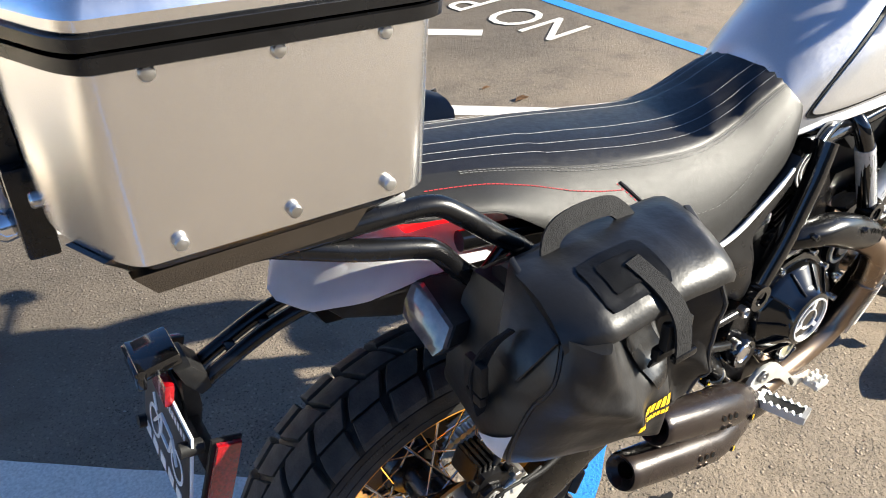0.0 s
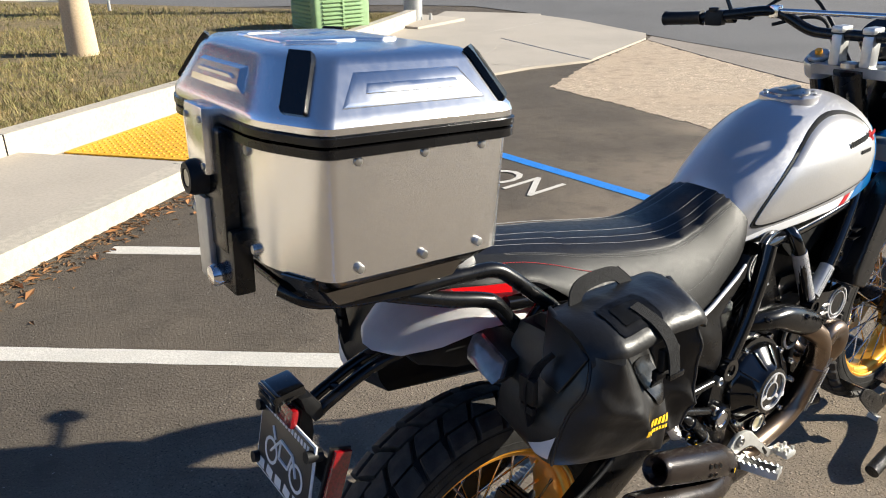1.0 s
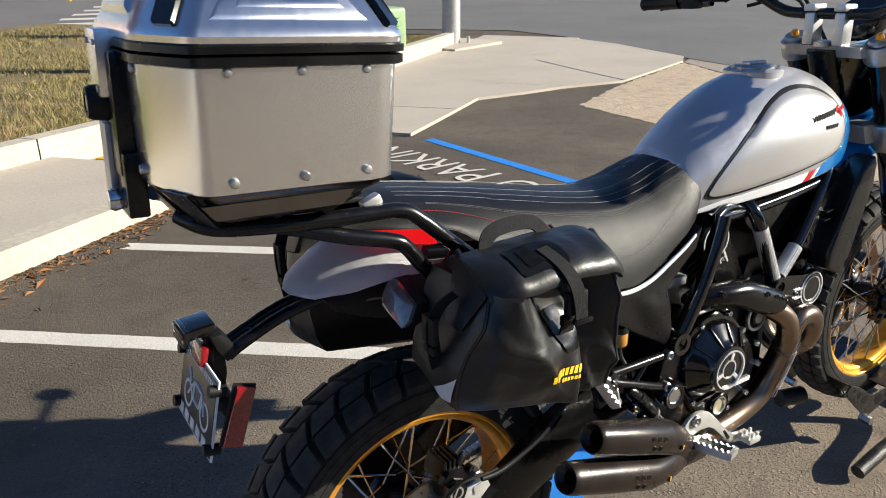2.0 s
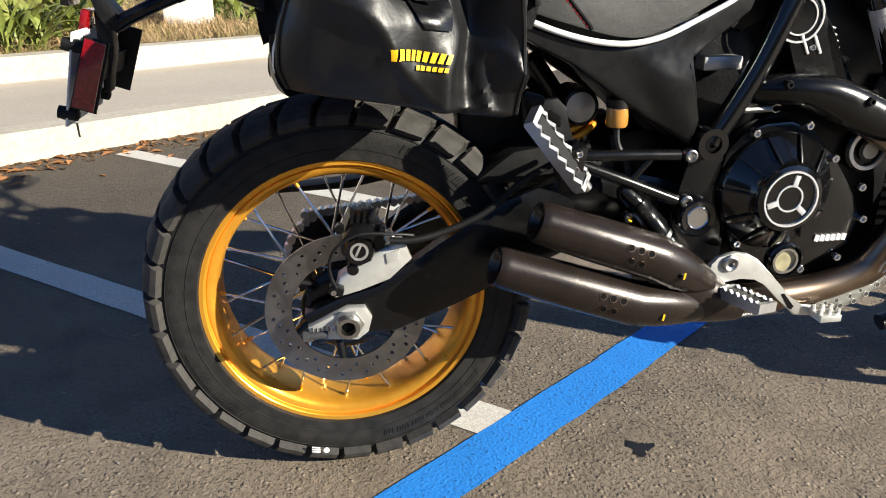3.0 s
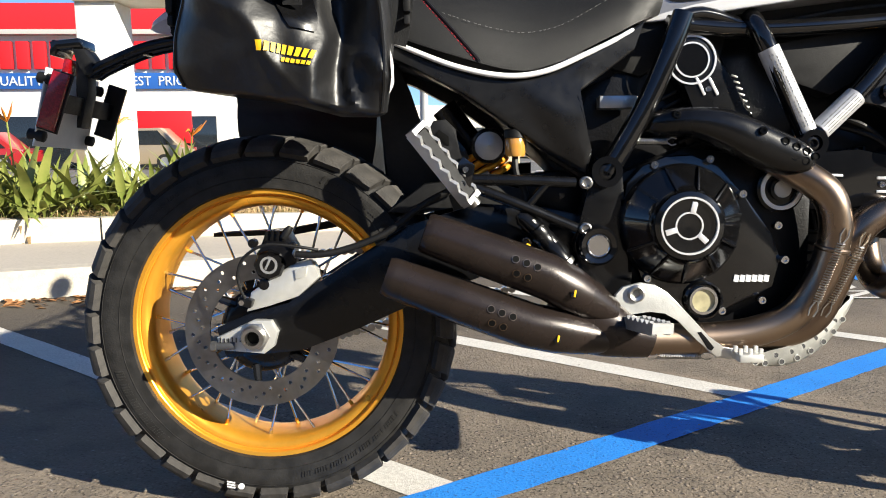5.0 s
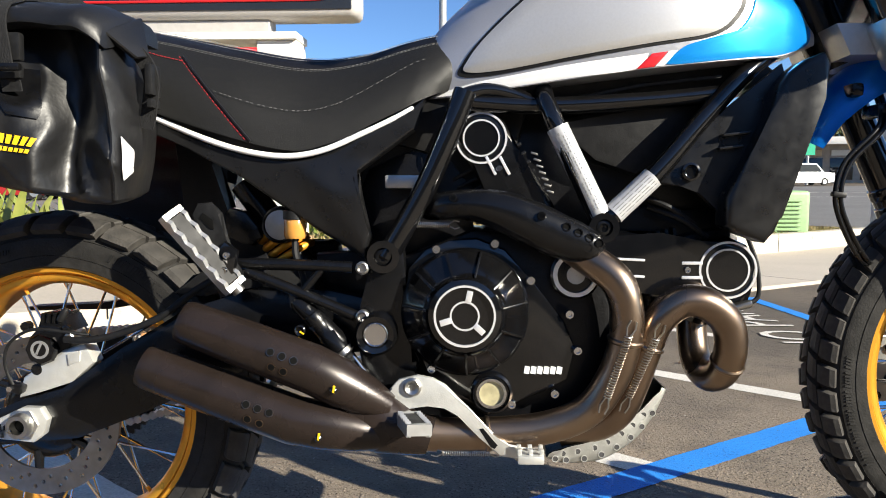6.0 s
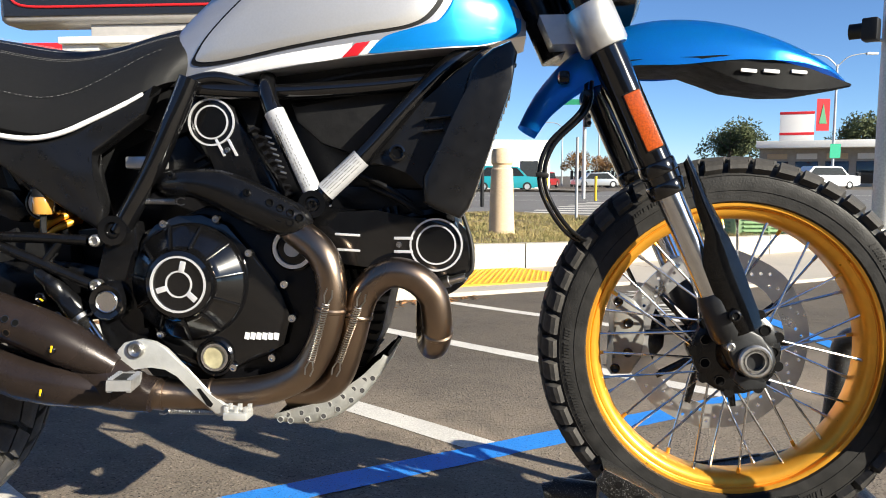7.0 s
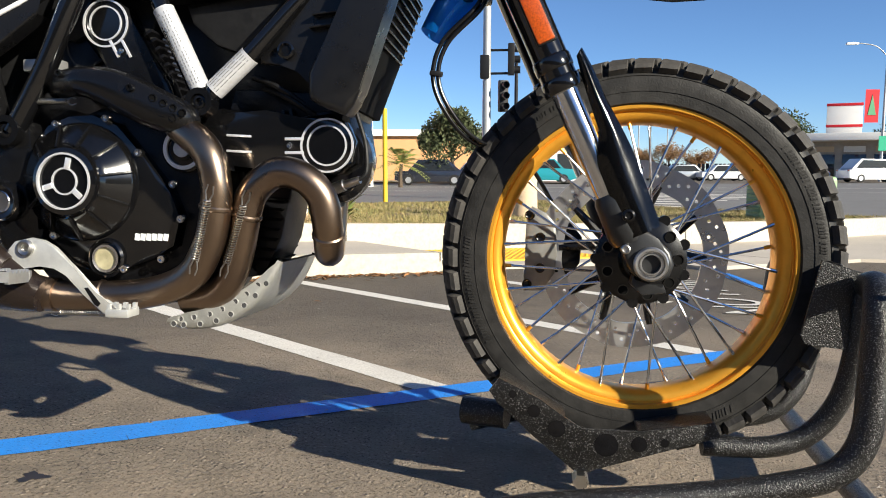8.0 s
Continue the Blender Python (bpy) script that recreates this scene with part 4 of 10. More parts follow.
def on_seat(x, k, off=0.001):
    a = seat_ring(x, k)
    c = Vector((x, 0, 0.80))
    return a + (a - c).normalized() * off


for k in (12, 28):
    for d in (0.0, 0.5):
        seam("stitching", GREY_THREAD, [on_seat(x, k + (d if k < 20 else -d)) for x in [0.02 + 0.62 * i / 50 for i in range(51)]], 0.004, 0.002, 0.0004)
for k in (15.6, 17.4, 19.2, 20.8, 22.6, 24.4):
    seam("stitching", PALE_THREAD, [on_seat(x, k, 0.0028) for x in [-0.02 + 0.64 * i / 64 for i in range(65)]], 0.0040, 0.0010, 0.00032, "pale fine stitching on the seat")
# piping along the flanks, and the red seam behind it
for s in (0, 1):
    line = []
    for x, z in ((0.287, 0.793), (0.326, 0.780), (0.369, 0.769), (0.412, 0.764), (0.456, 0.772), (0.499, 0.791), (0.542, 0.813), (0.585, 0.835), (0.619, 0.846)):
        line.append((x, z))
    pts = []
    for p in crom([(x, 0, z) for x, z in line], 8):
        best = min((abs(seat_ring(p.x, k / 40).z - p.z), k / 40) for k in range(0, 800))[1]
        pts.append(on_seat(p.x, best if not s else 40 - best, 0.0008))
    seam("stitching", GREY_THREAD, [p + Vector((0, -0.0006 if not s else 0.0006, 0.005)) for p in pts], 0.004, 0.0025, 0.0004)
    diag = []
    for i in range(25):
        x = 0.235 + 0.110 * i / 24
        z = 0.892 - (x - 0.20) * 1.15
        best = min((abs(seat_ring(x, k / 40).z - z), k / 40) for k in range(0, 800))[1]
        diag.append(on_seat(x, best if not s else 40 - best, 0.001))
    bm = B()
    sweep(bm, diag, 0.0022, 6)
    part("piping", bm, SEAT_BLACK, bike)
    seam("red_stitching", RED_THREAD, [p + Vector((-0.006, 0, 0)) for p in diag], 0.004, 0.002, 0.0006, "red stitching across the seat flank")
    rear = []
    for i in range(25):
        x = 0.235 - 0.275 * i / 24
        rear.append(on_seat(x, 8.5 if not s else 31.5, 0.001))
    seam("red_stitching", RED_THREAD, rear, 0.004, 0.002, 0.0006)

# ---- side cover with its white edge ----
for s in (-1, 1):
    bm = B()
    upper = crom([(0.200, 0, 0.757), (0.250, 0, 0.734), (0.303, 0, 0.715), (0.366, 0, 0.701), (0.416, 0, 0.702), (0.445, 0, 0.709), (0.462, 0, 0.716), (0.480, 0, 0.724), (0.500, 0, 0.733), (0.530, 0, 0.748), (0.566, 0, 0.768), (0.590, 0, 0.786)], 6)
    low = [Vector((x, 0, z)) for x, z in ((0.206, 0.734), (0.243, 0.719), (0.282, 0.698), (0.325, 0.676), (0.383, 0.635), (0.438, 0.598), (0.505, 0.558), (0.513, 0.590), (0.489, 0.668), (0.4915, 0.679), (0.5285, 0.707), (0.575, 0.742))]
    lower = [low[i].lerp(low[i + 1], k / 6) for i in range(11) for k in range(6)] + [low[-1]]
    rows = []
    for v in (-0.02, 0.0, 0.02, 0.06, 0.15, 0.25, 0.35, 0.45, 0.55, 0.65, 0.75, 0.85, 0.94, 0.98, 1.0, 1.02):
        row = []
        for p, q in zip(upper, lower):
            c = p.lerp(q, min(1, max(0, v)))
            back = 0.030 if v < 0 or v > 1 else 0.0045 if v in (0.0, 1.0) else 0.0012 if v in (0.02, 0.98) else 0.0
            # the leg stands out from the panel along a soft fold
            fold = c.x - (0.415 + (0.692 - c.z) * 0.67)
            a = min(1, max(0, (fold + 0.030) / 0.050))
            b = min(1, max(0, (0.705 - c.z) / 0.065))
            out = 0.1460 + 0.0110 * a * a * (3 - 2 * a) * b * b * (3 - 2 * b) - 0.05 * max(0, 0.66 - c.z) - 0.006 * max(0, (c.x - 0.50) / 0.09)
            row.append(bm.verts.new((c.x, s * (out - back), c.z)))
        rows.append(row)
    skin(bm, [list(r) for r in zip(*rows)], caps=False)
    part("side_cover", bm, SHROUD_PLASTIC, bike, "black plastic side cover", 60)
    bm = B()
    edge = crom([(0.198, s * 0.146, 0.762), (0.260, s * 0.150, 0.736), (0.303, s * 0.151, 0.720), (0.346, s * 0.152, 0.709), (0.386, s * 0.152, 0.704), (0.420, s * 0.151, 0.706), (0.455, s * 0.150, 0.715), (0.498, s * 0.147, 0.734), (0.542, s * 0.144, 0.755), (0.574, s * 0.140, 0.773)], 8)
    sweep(bm, edge, [0.0043] * 9 + [0.0041, 0.0038, 0.0032, 0.0022], 10)
    part("side_cover_edge", bm, WHITE_PAINT, bike, "white edge strip under the seat")

# ---- tank ----
T_TOP = ((0.575, 0.835), (0.60, 0.905), (0.65, 0.955), (0.72, 1.000), (0.80, 1.033), (0.88, 1.047), (0.96, 1.046), (1.04, 1.030), (1.10, 0.998), (1.145, 0.950), (1.165, 0.905))
T_LOW = ((0.575, 0.791), (0.65, 0.796), (0.75, 0.807), (0.88, 0.822), (1.0, 0.835), (1.10, 0.848), (1.165, 0.872))
T_W = ((0.575, 0.075), (0.60, 0.092), (0.66, 0.108), (0.74, 0.126), (0.82, 0.140), (0.9, 0.146), (0.98, 0.142), (1.05, 0.126), (1.12, 0.094), (1.165, 0.060))


def tank_y(x, z):
    """Half width of the tank at a height."""
    top, low, w = interp(x, T_TOP), interp(x, T_LOW), interp(x, T_W)
    s = (z - low) / max(0.01, top - low)
    s = min(max(s, 0.0), 1.0)
    if s < 0.25:
        return w * (0.985 + 0.015 * math.sin(s / 0.25 * math.pi / 2))
    q = (s - 0.25) / 0.75
    return w * max(0.0, 1 - q ** 2.5) ** 0.62


bm = B()
rings = []
for i in range(49):
    x = 0.575 + 0.59 * i / 48
    top, low = interp(x, T_TOP), interp(x, T_LOW)
    ring = []
    fr = [0.0, 0.06, 0.14, 0.25, 0.36, 0.47, 0.58, 0.68, 0.76, 0.83, 0.89, 0.94, 0.975, 0.993]
    left = [(tank_y(x, low + (top - low) * f), low + (top - low) * f) for f in fr]
    for y, z in left:
        ring.append((x, -y, z))
    ring.append((x, 0, top))
    for y, z in reversed(left):
        ring.append((x, y, z))
    rings.append([bm.verts.new(p) for p in ring])
skin(bm, rings)
tank = part("tank", bm, TANK_SILVER, bike, "satin silver fuel tank with pearl side panels", 60)


def tank_patch(name, outline, off, mat, parent, s, n=10, rings_n=9, label="", edge=True, crisp=False):
    """A thin curved panel that follows the tank's side inside an outline of (x, z)."""
    if crisp:
        q = [Vector((x, 0, z)) for x, z in outline]
        cur = [q[i].lerp(q[(i + 1) % len(q)], k / n) for i in range(len(q)) for k in range(n)]
    else:
        cur = crom([(x, 0, z) for x, z in outline], n, closed=True)
    cx = sum(p.x for p in cur) / len(cur)
    cz = sum(p.z for p in cur) / len(cur)
    bm = B()
    rows = []
    lev = [1.0 - i / rings_n for i in range(rings_n)]
    for j, f in enumerate(lev):
        row = []
        for p in cur:
            x, z = cx + (p.x - cx) * f, cz + (p.z - cz) * f
            o = off if j else off * 0.55
            row.append(bm.verts.new((x, s * (tank_y(x, z) + o), z)))
        rows.append(row)
    if edge:
        rows.insert(0, [bm.verts.new((p.x, s * (tank_y(p.x, p.z) - 0.004), p.z)) for p in cur])
    skin(bm, rows, caps=False)
    c = bm.verts.new((cx, s * (tank_y(cx, cz) + off), cz))
    for k in range(len(cur)):
        bm.faces.new((rows[-1][k], rows[-1][(k + 1) % len(cur)], c))
    return part(name, bm, mat, parent, label, 50)


PANEL = [(0.648, 0.828), (0.652, 0.846), (0.68, 0.880), (0.74, 0.935), (0.81, 0.985), (0.88, 1.008), (0.95, 1.005), (1.005, 0.978), (1.032, 0.930), (1.020, 0.895), (0.985, 0.872), (0.90, 0.858), (0.80, 0.843), (0.70, 0.828)]
pc = (0.84, 0.91)
RIMMED = [(pc[0] + (x - pc[0]) * 1.045, pc[1] + (z - pc[1]) * 1.07) for x, z in PANEL]
for s in (-1, 1):
    tank_patch("panel_gasket", RIMMED, 0.0025, BLACK_MATT, tank, s, label="black rubber edge of the tank panel")
    tank_patch("tank_panel", PANEL, 0.006, PANEL_WHITE, tank, s, label="pearl white tank side panel")
    tank_patch("blue_flash", [(0.928, 0.8300), (0.942, 0.847), (0.960, 0.858), (1.000, 0.867), (1.030, 0.880), (1.050, 0.908), (1.062, 0.948), (1.086, 0.972), (1.120, 0.955), (1.148, 0.922), (1.157, 0.895), (1.150, 0.870), (1.10, 0.850), (1.05, 0.843), (1.0, 0.8365)], 0.0016, BLUE_PAINT, tank, s, 8, 8, "metallic blue tank front", edge=False)
    tank_patch("white_flash", [(0.600, 0.794), (0.660, 0.812), (0.705, 0.819), (0.793, 0.832), (0.889, 0.8435), (0.902, 0.8440), (0.884, 0.8238), (0.80, 0.8138), (0.70, 0.8025)], 0.0014, WHITE_PAINT, tank, s, 8, 4, "white lower stripe of the tank", edge=False)
    tank_patch("red_flash", [(0.886, 0.8238), (0.907, 0.8445), (0.929, 0.8475), (0.910, 0.8265)], 0.0022, RED_PAINT, tank, s, 4, 3, "red slash", edge=False, crisp=True)
    tank_patch("white_slash", [(0.911, 0.8268), (0.930, 0.8478), (0.943, 0.8495), (0.924, 0.8283)], 0.0022, WHITE_PAINT, tank, s, 4, 3, edge=False, crisp=True)
bm = B()
lathe(bm, [(0.060, 1.026), (0.060, 1.043), (0.055, 1.0465), (0.046, 1.047), (0.044, 1.043), (0.002, 1.044)], (0.885, 0, 0), "z", 40)
part("filler_ring", bm, TANK_SILVER, tank)
bm = B()
lathe(bm, [(0.042, 1.041), (0.042, 1.050), (0.036, 1.054), (0.002, 1.055)], (0.885, 0, 0), "z", 40)
block(bm, (0.885, 0, 1.057), (0.055, 0.022, 0.008), 0.003)
part("filler_cap", bm, STEEL, tank, "brushed steel filler cap")
bm = B()
for k in range(8):
    a = 2 * math.pi * k / 8 + 0.2
    lathe(bm, [(0.004, 1.044), (0.004, 1.0495), (0.002, 1.050)], (0.885 + 0.052 * math.cos(a), 0.052 * math.sin(a), 0), "z", 8)
part("filler_bolts", bm, STEEL, tank)
for s in (-1, 1):
    bm = B()
    lathe(bm, [(0.016, s * 0.068), (0.016, s * 0.086), (0.009, s * 0.088), (0.006, s * 0.083)], (1.111, 0, 0.892), "y", 20)
    part("tank_bolt", bm, STEEL, tank, "recessed hexagon bolt")
    # the printed word becomes plain bars
    bm = B()
    for i in range(9):
        x = 0.905 + 0.0092 * i
        z = 0.950 + 0.0008 * i
        block(bm, (x, s * (tank_y(x, z) + 0.0068), z), (0.0062, 0.0012, 0.020), 0, (0, 12, 0))
    for i in range(6):
        x = 0.945 + 0.0078 * i
        block(bm, (x, s * (tank_y(x, 0.930) + 0.0068), 0.932), (0.0055, 0.0012, 0.008), 0, (0, 12, 0))
    part("tank_print", bm, BLACK_MATT, tank, "row of dark printed bars")
    bm = B()
    for t in (42, -42):
        block(bm, (1.000, s * (tank_y(1.0, 0.955) + 0.0066), 0.957), (0.034, 0.0012, 0.009), 0, (0, t, 0))
    part("red_cross_print", bm, RED_PAINT, tank, "small red cross print")

# ---- engine ----
def bolts(parent, places, y, r=0.0062, mat=None):
    for x, z in places:
        bm = B()
        lathe(bm, [(r, y + 0.008), (r, y - 0.003), (r * 0.85, y - 0.0045), (r * 0.5, y - 0.0045), (r * 0.45, y - 0.001)], (x, 0, z), "y", 12)
        part("bolt", bm, mat or CHROME, parent)


bm = B()
prism(bm, [(0.56, 0.56), (0.66, 0.60), (0.80, 0.585), (0.86, 0.52), (0.86, 0.40), (0.83, 0.330), (0.80, 0.295), (0.60, 0.290), (0.55, 0.35), (0.53, 0.48)], -0.120, 0.135, 0.012)
crank = part("crankcase", bm, BLACK_CAST, bike, "black cast engine case")
# rear cylinder stands up behind, front cylinder lies forward
bm = B()
block(bm, (0.708, 0, 0.645), (0.09, 0.14, 0.125), 0.01, (0, -28, 0))
barrel = part("rear_cylinder", bm, BLACK_CAST, bike, "black finned engine cylinder")
for i in range(9):
    t = i / 8
    bm = B()
    block(bm, (0.735 - 0.055 * t, 0, 0.595 + 0.105 * t), (0.115, 0.165, 0.0055), 0.0015, (0, -28, 0))
    part("cooling_fin", bm, BLACK_CAST, barrel)
bm = B()
block(bm, (0.93, 0, 0.535), (0.14, 0.145, 0.09), 0.01, (0, -12, 0))
barrel = part("front_cylinder", bm, BLACK_CAST, bike, "black finned engine cylinder")
bm = B()
block(bm, (1.02, 0, 0.552), (0.085, 0.160, 0.098), 0.02, (0, -10, 0))
part("cylinder_head", bm, BLACK_CAST, barrel)
for i in range(9):
    t = i / 8
    bm = B()
    block(bm, (0.875 + 0.095 * t, 0, 0.525 + 0.020 * t), (0.0055, 0.165, 0.115), 0.0015, (0, -12, 0))
    part("cooling_fin", bm, BLACK_CAST, barrel)
# timing belt covers
def ring(parent, at, r0, r1, y, depth, mat, name, seg=48, label=""):
    bm = B()
    lathe(bm, [(r1, y), (r1, y - depth), (r0, y - depth), (r0, y)], at, "y", seg, closed=True)
    return part(name, bm, mat, parent, label)


bm = B()
prism(bm, [(0.628, 0.745), (0.638, 0.765), (0.66, 0.779), (0.685, 0.776), (0.705, 0.757), (0.735, 0.70), (0.775, 0.640), (0.79, 0.60), (0.755, 0.575), (0.715, 0.60), (0.690, 0.65), (0.645, 0.705)], -0.112, -0.075, 0.010)
bc1 = part("belt_cover", bm, BLACK_SATIN, bike, "black belt cover of the rear cylinder")
for r0, r1 in ((0.0345, 0.0375), (0.0245, 0.0270)):
    ring(bc1, (0.671, 0, 0.732), r0, r1, -0.111, 0.0032, MACHINED, "cover_ring", label="bare metal ring on the cover")
ring(bc1, (0.671, 0, 0.732), 0.0006, 0.0245, -0.111, 0.0015, BLACK_GLOSS, "cover_disc")
for dx in (-0.009, 0.011):
    bm = B()
    block(bm, (0.694 + dx, -0.1128, 0.692), (0.0045, 0.0032, 0.030), 0.001, (0, -28, 0))
    part("cover_mark", bm, MACHINED, bc1)
bolts(bc1, ((0.697, 0.688),), -0.112, 0.005)
bm = B()
for i in range(7):
    block(bm, (0.751 + 0.004 * i, -0.075, 0.712 - 0.0095 * i), (0.011, 0.003, 0.0032), 0.001, (0, 18, 0))
part("fin_edges", bm, STEEL, bc1, "bright machined fin edges")
bm = B()
prism(bm, [(0.800, 0.590), (0.86, 0.600), (0.93, 0.585), (0.985, 0.584), (1.028, 0.590), (1.056, 0.577), (1.069, 0.548), (1.063, 0.516), (1.039, 0.498), (1.005, 0.497), (0.95, 0.512), (0.88, 0.500), (0.82, 0.505), (0.795, 0.54)], -0.115, -0.07, 0.010)
bc2 = part("belt_cover", bm, BLACK_GLOSS, bike, "glossy black belt cover of the front cylinder")
for r0, r1 in ((0.0385, 0.0415), (0.0285, 0.0312)):
    ring(bc2, (1.027, 0, 0.541), r0, r1, -0.114, 0.0032, MACHINED, "cover_ring")
ring(bc2, (1.027, 0, 0.541), 0.0006, 0.0285, -0.114, 0.0015, BLACK_GLOSS, "cover_disc")
for dz in (-0.011, 0.010):
    bm = B()
    block(bm, (0.976, -0.1158, 0.541 + dz), (0.030, 0.0032, 0.0045), 0.001)
    part("cover_mark", bm, MACHINED, bc2)
bolts(bc2, ((0.969, 0.541),), -0.115, 0.005)
for z in (0.556, 0.532):
    bm = B()
    block(bm, (0.888, -0.1162, z), (0.040, 0.0025, 0.0038), 0.001, (0, 3, 0))
    part("cover_mark", bm, MACHINED, bc2)
bm = B()
lathe(bm, [(0.036, -0.10), (0.036, -0.130), (0.030, -0.134), (0.030, -0.130), (0.018, -0.131), (0.018, -0.137), (0.002, -0.138)], (0.806, 0, 0.535), "y", 32)
wc = part("water_pulley_cover", bm, BLACK_SATIN, bike, "round black pulley cover")
ring(wc, (0.806, 0, 0.535), 0.026, 0.032, -0.131, 0.0042, MACHINED, "cover_ring")
ring(wc, (0.806, 0, 0.535), 0.0006, 0.013, -0.137, 0.0025, ALU_SATIN, "cover_disc")
# clutch cover
bm = B()
prism(bm, [(0.566, 0.545), (0.590, 0.572), (0.625, 0.586), (0.665, 0.588), (0.705, 0.572), (0.745, 0.525), (0.790, 0.470), (0.806, 0.430), (0.795, 0.385), (0.760, 0.365), (0.72, 0.352), (0.67, 0.340), (0.625, 0.355), (0.595, 0.395), (0.566, 0.440), (0.558, 0.500)], -0.145, -0.105, 0.010)
cover = part("clutch_case", bm, BLACK_GLOSS, bike, "glossy black clutch case")
bm = B()
lathe(bm, [(0.092, -0.140), (0.091, -0.152), (0.086, -0.158), (0.060, -0.176), (0.052, -0.186), (0.050, -0.192), (0.0435, -0.194), (0.0415, -0.191), (0.002, -0.190)], (0.648, 0, 0.483), "y", 64)
dome = part("clutch_dome", bm, BLACK_GLOSS, cover, "domed glossy black clutch cover")
for k in range(11):
    a = 2 * math.pi * (k + 0.3) / 11
    bm = B()
    c = Vector((0.648 + 0.072 * math.cos(a), -0.170, 0.483 + 0.072 * math.sin(a)))
    block(bm, c, (0.036, 0.006, 0.0035), 0.0012, (0, -math.degrees(a), 0))
    for v in bm.verts:
        d = math.hypot(v.co.x - 0.648, v.co.z - 0.483)
        v.co.y += (d - 0.072) * 0.75
    part("clutch_rib", bm, BLACK_SATIN, cover)
ring(cover, (0.648, 0, 0.483), 0.0397, 0.0425, -0.190, 0.0058, MACHINED, "clutch_ring", 64, "polished machined ring")
ring(cover, (0.648, 0, 0.483), 0.0180, 0.0205, -0.189, 0.0035, MACHINED, "clutch_inner_ring", 48)
for k in range(3):
    a = math.pi / 2 - 0.22 + k * 2 * math.pi / 3
    bm = B()
    block(bm, (0.648 + 0.0275 * math.cos(a), -0.1915, 0.483 + 0.0275 * math.sin(a)), (0.016, 0.0035, 0.0085), 0.001, (0, -math.degrees(a), 0))
    part("clutch_spoke", bm, MACHINED, cover, "bare metal spoke mark")
bm = B()
lathe(bm, [(0.030, -0.120), (0.030, -0.150), (0.0265, -0.153), (0.0245, -0.150), (0.0245, -0.146)], (0.686, 0, 0.366), "y", 32)
part("sight_glass_collar", bm, BLACK_GLOSS, cover)
ring(cover, (0.686, 0, 0.366), 0.0175, 0.0215, -0.146, 0.0058, CHROME, "sight_glass_ring")
ring(cover, (0.686, 0, 0.366), 0.0004, 0.0175, -0.146, 0.002, OIL_GLASS, "sight_glass", 32, "oil sight glass")
bolts(cover, ((0.567, 0.507), (0.578, 0.434), (0.607, 0.572), (0.690, 0.580), (0.741, 0.528), (0.796, 0.480), (0.808, 0.428), (0.776, 0.366), (0.715, 0.350), (0.652, 0.402), (0.60, 0.40)), -0.147, 0.0066)
bm = B()
for i in range(6):
    block(bm, (0.7365 + 0.0092 * i, -0.1462, 0.3995), (0.0074, 0.0018, 0.0105), 0, (0, 10, 0))
part("case_print", bm, WHITE_PRINT, cover, "row of white printed bars")
# airbox and dark inner bodies behind the frame
bm = B()
prism(bm, [(0.66, 0.61), (0.80, 0.605), (0.93, 0.60), (1.05, 0.60), (1.075, 0.66), (1.06, 0.78), (0.98, 0.80), (0.72, 0.80), (0.65, 0.77)], -0.045, 0.075, 0.01)
part("inlet_housing", bm, BLACK_CAST, bike, "dark inlet housing between the cylinders")
bm = B()
prism(bm, [(0.79, 0.765), (0.90, 0.775), (1.00, 0.790), (0.985, 0.752), (0.935, 0.700), (0.90, 0.680), (0.84, 0.700), (0.80, 0.735)], -0.085, 0.085, 0.008)
part("airbox", bm, BLACK_MATT, bike, "grained black airbox side")
bm = B()
prism(bm, [(0.30, 0.715), (0.50, 0.715), (0.62, 0.79), (0.74, 0.775), (0.72, 0.70), (0.60, 0.60), (0.55, 0.555), (0.47, 0.565), (0.41, 0.625), (0.38, 0.66)], -0.07, 0.07, 0.01)
part("battery_tray", bm, BLACK_MATT, bike)
bm = B()
prism(bm, [(0.62, 0.80), (0.75, 0.81), (1.08, 0.85), (1.12, 0.82), (1.0, 0.79), (0.75, 0.775), (0.64, 0.78)], -0.075, 0.075, 0.005)
part("tank_underside", bm, BLACK_MATT, bike)
bm = B()
sweep(bm, crom([(0.70, -0.094, 0.792), (0.80, -0.098, 0.790), (0.90, -0.095, 0.808), (1.02, -0.09, 0.822)], 6), 0.004, 6)
part("cable", bm, BLACK_MATT, bike)
# dark bodies that close the frame behind the engine and under the seat's nose
bm = B()
prism(bm, [(0.545, 0.725), (0.565, 0.800), (0.585, 0.850), (0.640, 0.850), (0.680, 0.800), (0.660, 0.740), (0.60, 0.71)], -0.085, 0.085, 0.008)
part("tank_mount", bm, BLACK_MATT, bike, "black plastic behind the tank")
bm = B()
prism(bm, [(0.455, 0.585), (0.50, 0.690), (0.60, 0.735), (0.66, 0.66), (0.66, 0.58), (0.60, 0.545), (0.52, 0.545)], -0.075, 0.075, 0.008)
part("throttle_body", bm, BLACK_CAST, bike, "dark throttle body behind the engine")
bm = B()
prism(bm, [(0.84, 0.575), (1.05, 0.570), (1.065, 0.625), (0.86, 0.635)], -0.060, 0.070, 0.006)
part("head_cover", bm, BLACK_CAST, bike, "dark cover over the front cylinder head")
bm = B()
prism(bm, [(0.415, 0.560), (0.535, 0.570), (0.560, 0.460), (0.520, 0.400), (0.470, 0.430), (0.430, 0.490)], -0.060, 0.090, 0.010)
part("gearbox_rear", bm, BLACK_CAST, bike, "dark rear of the gearbox")
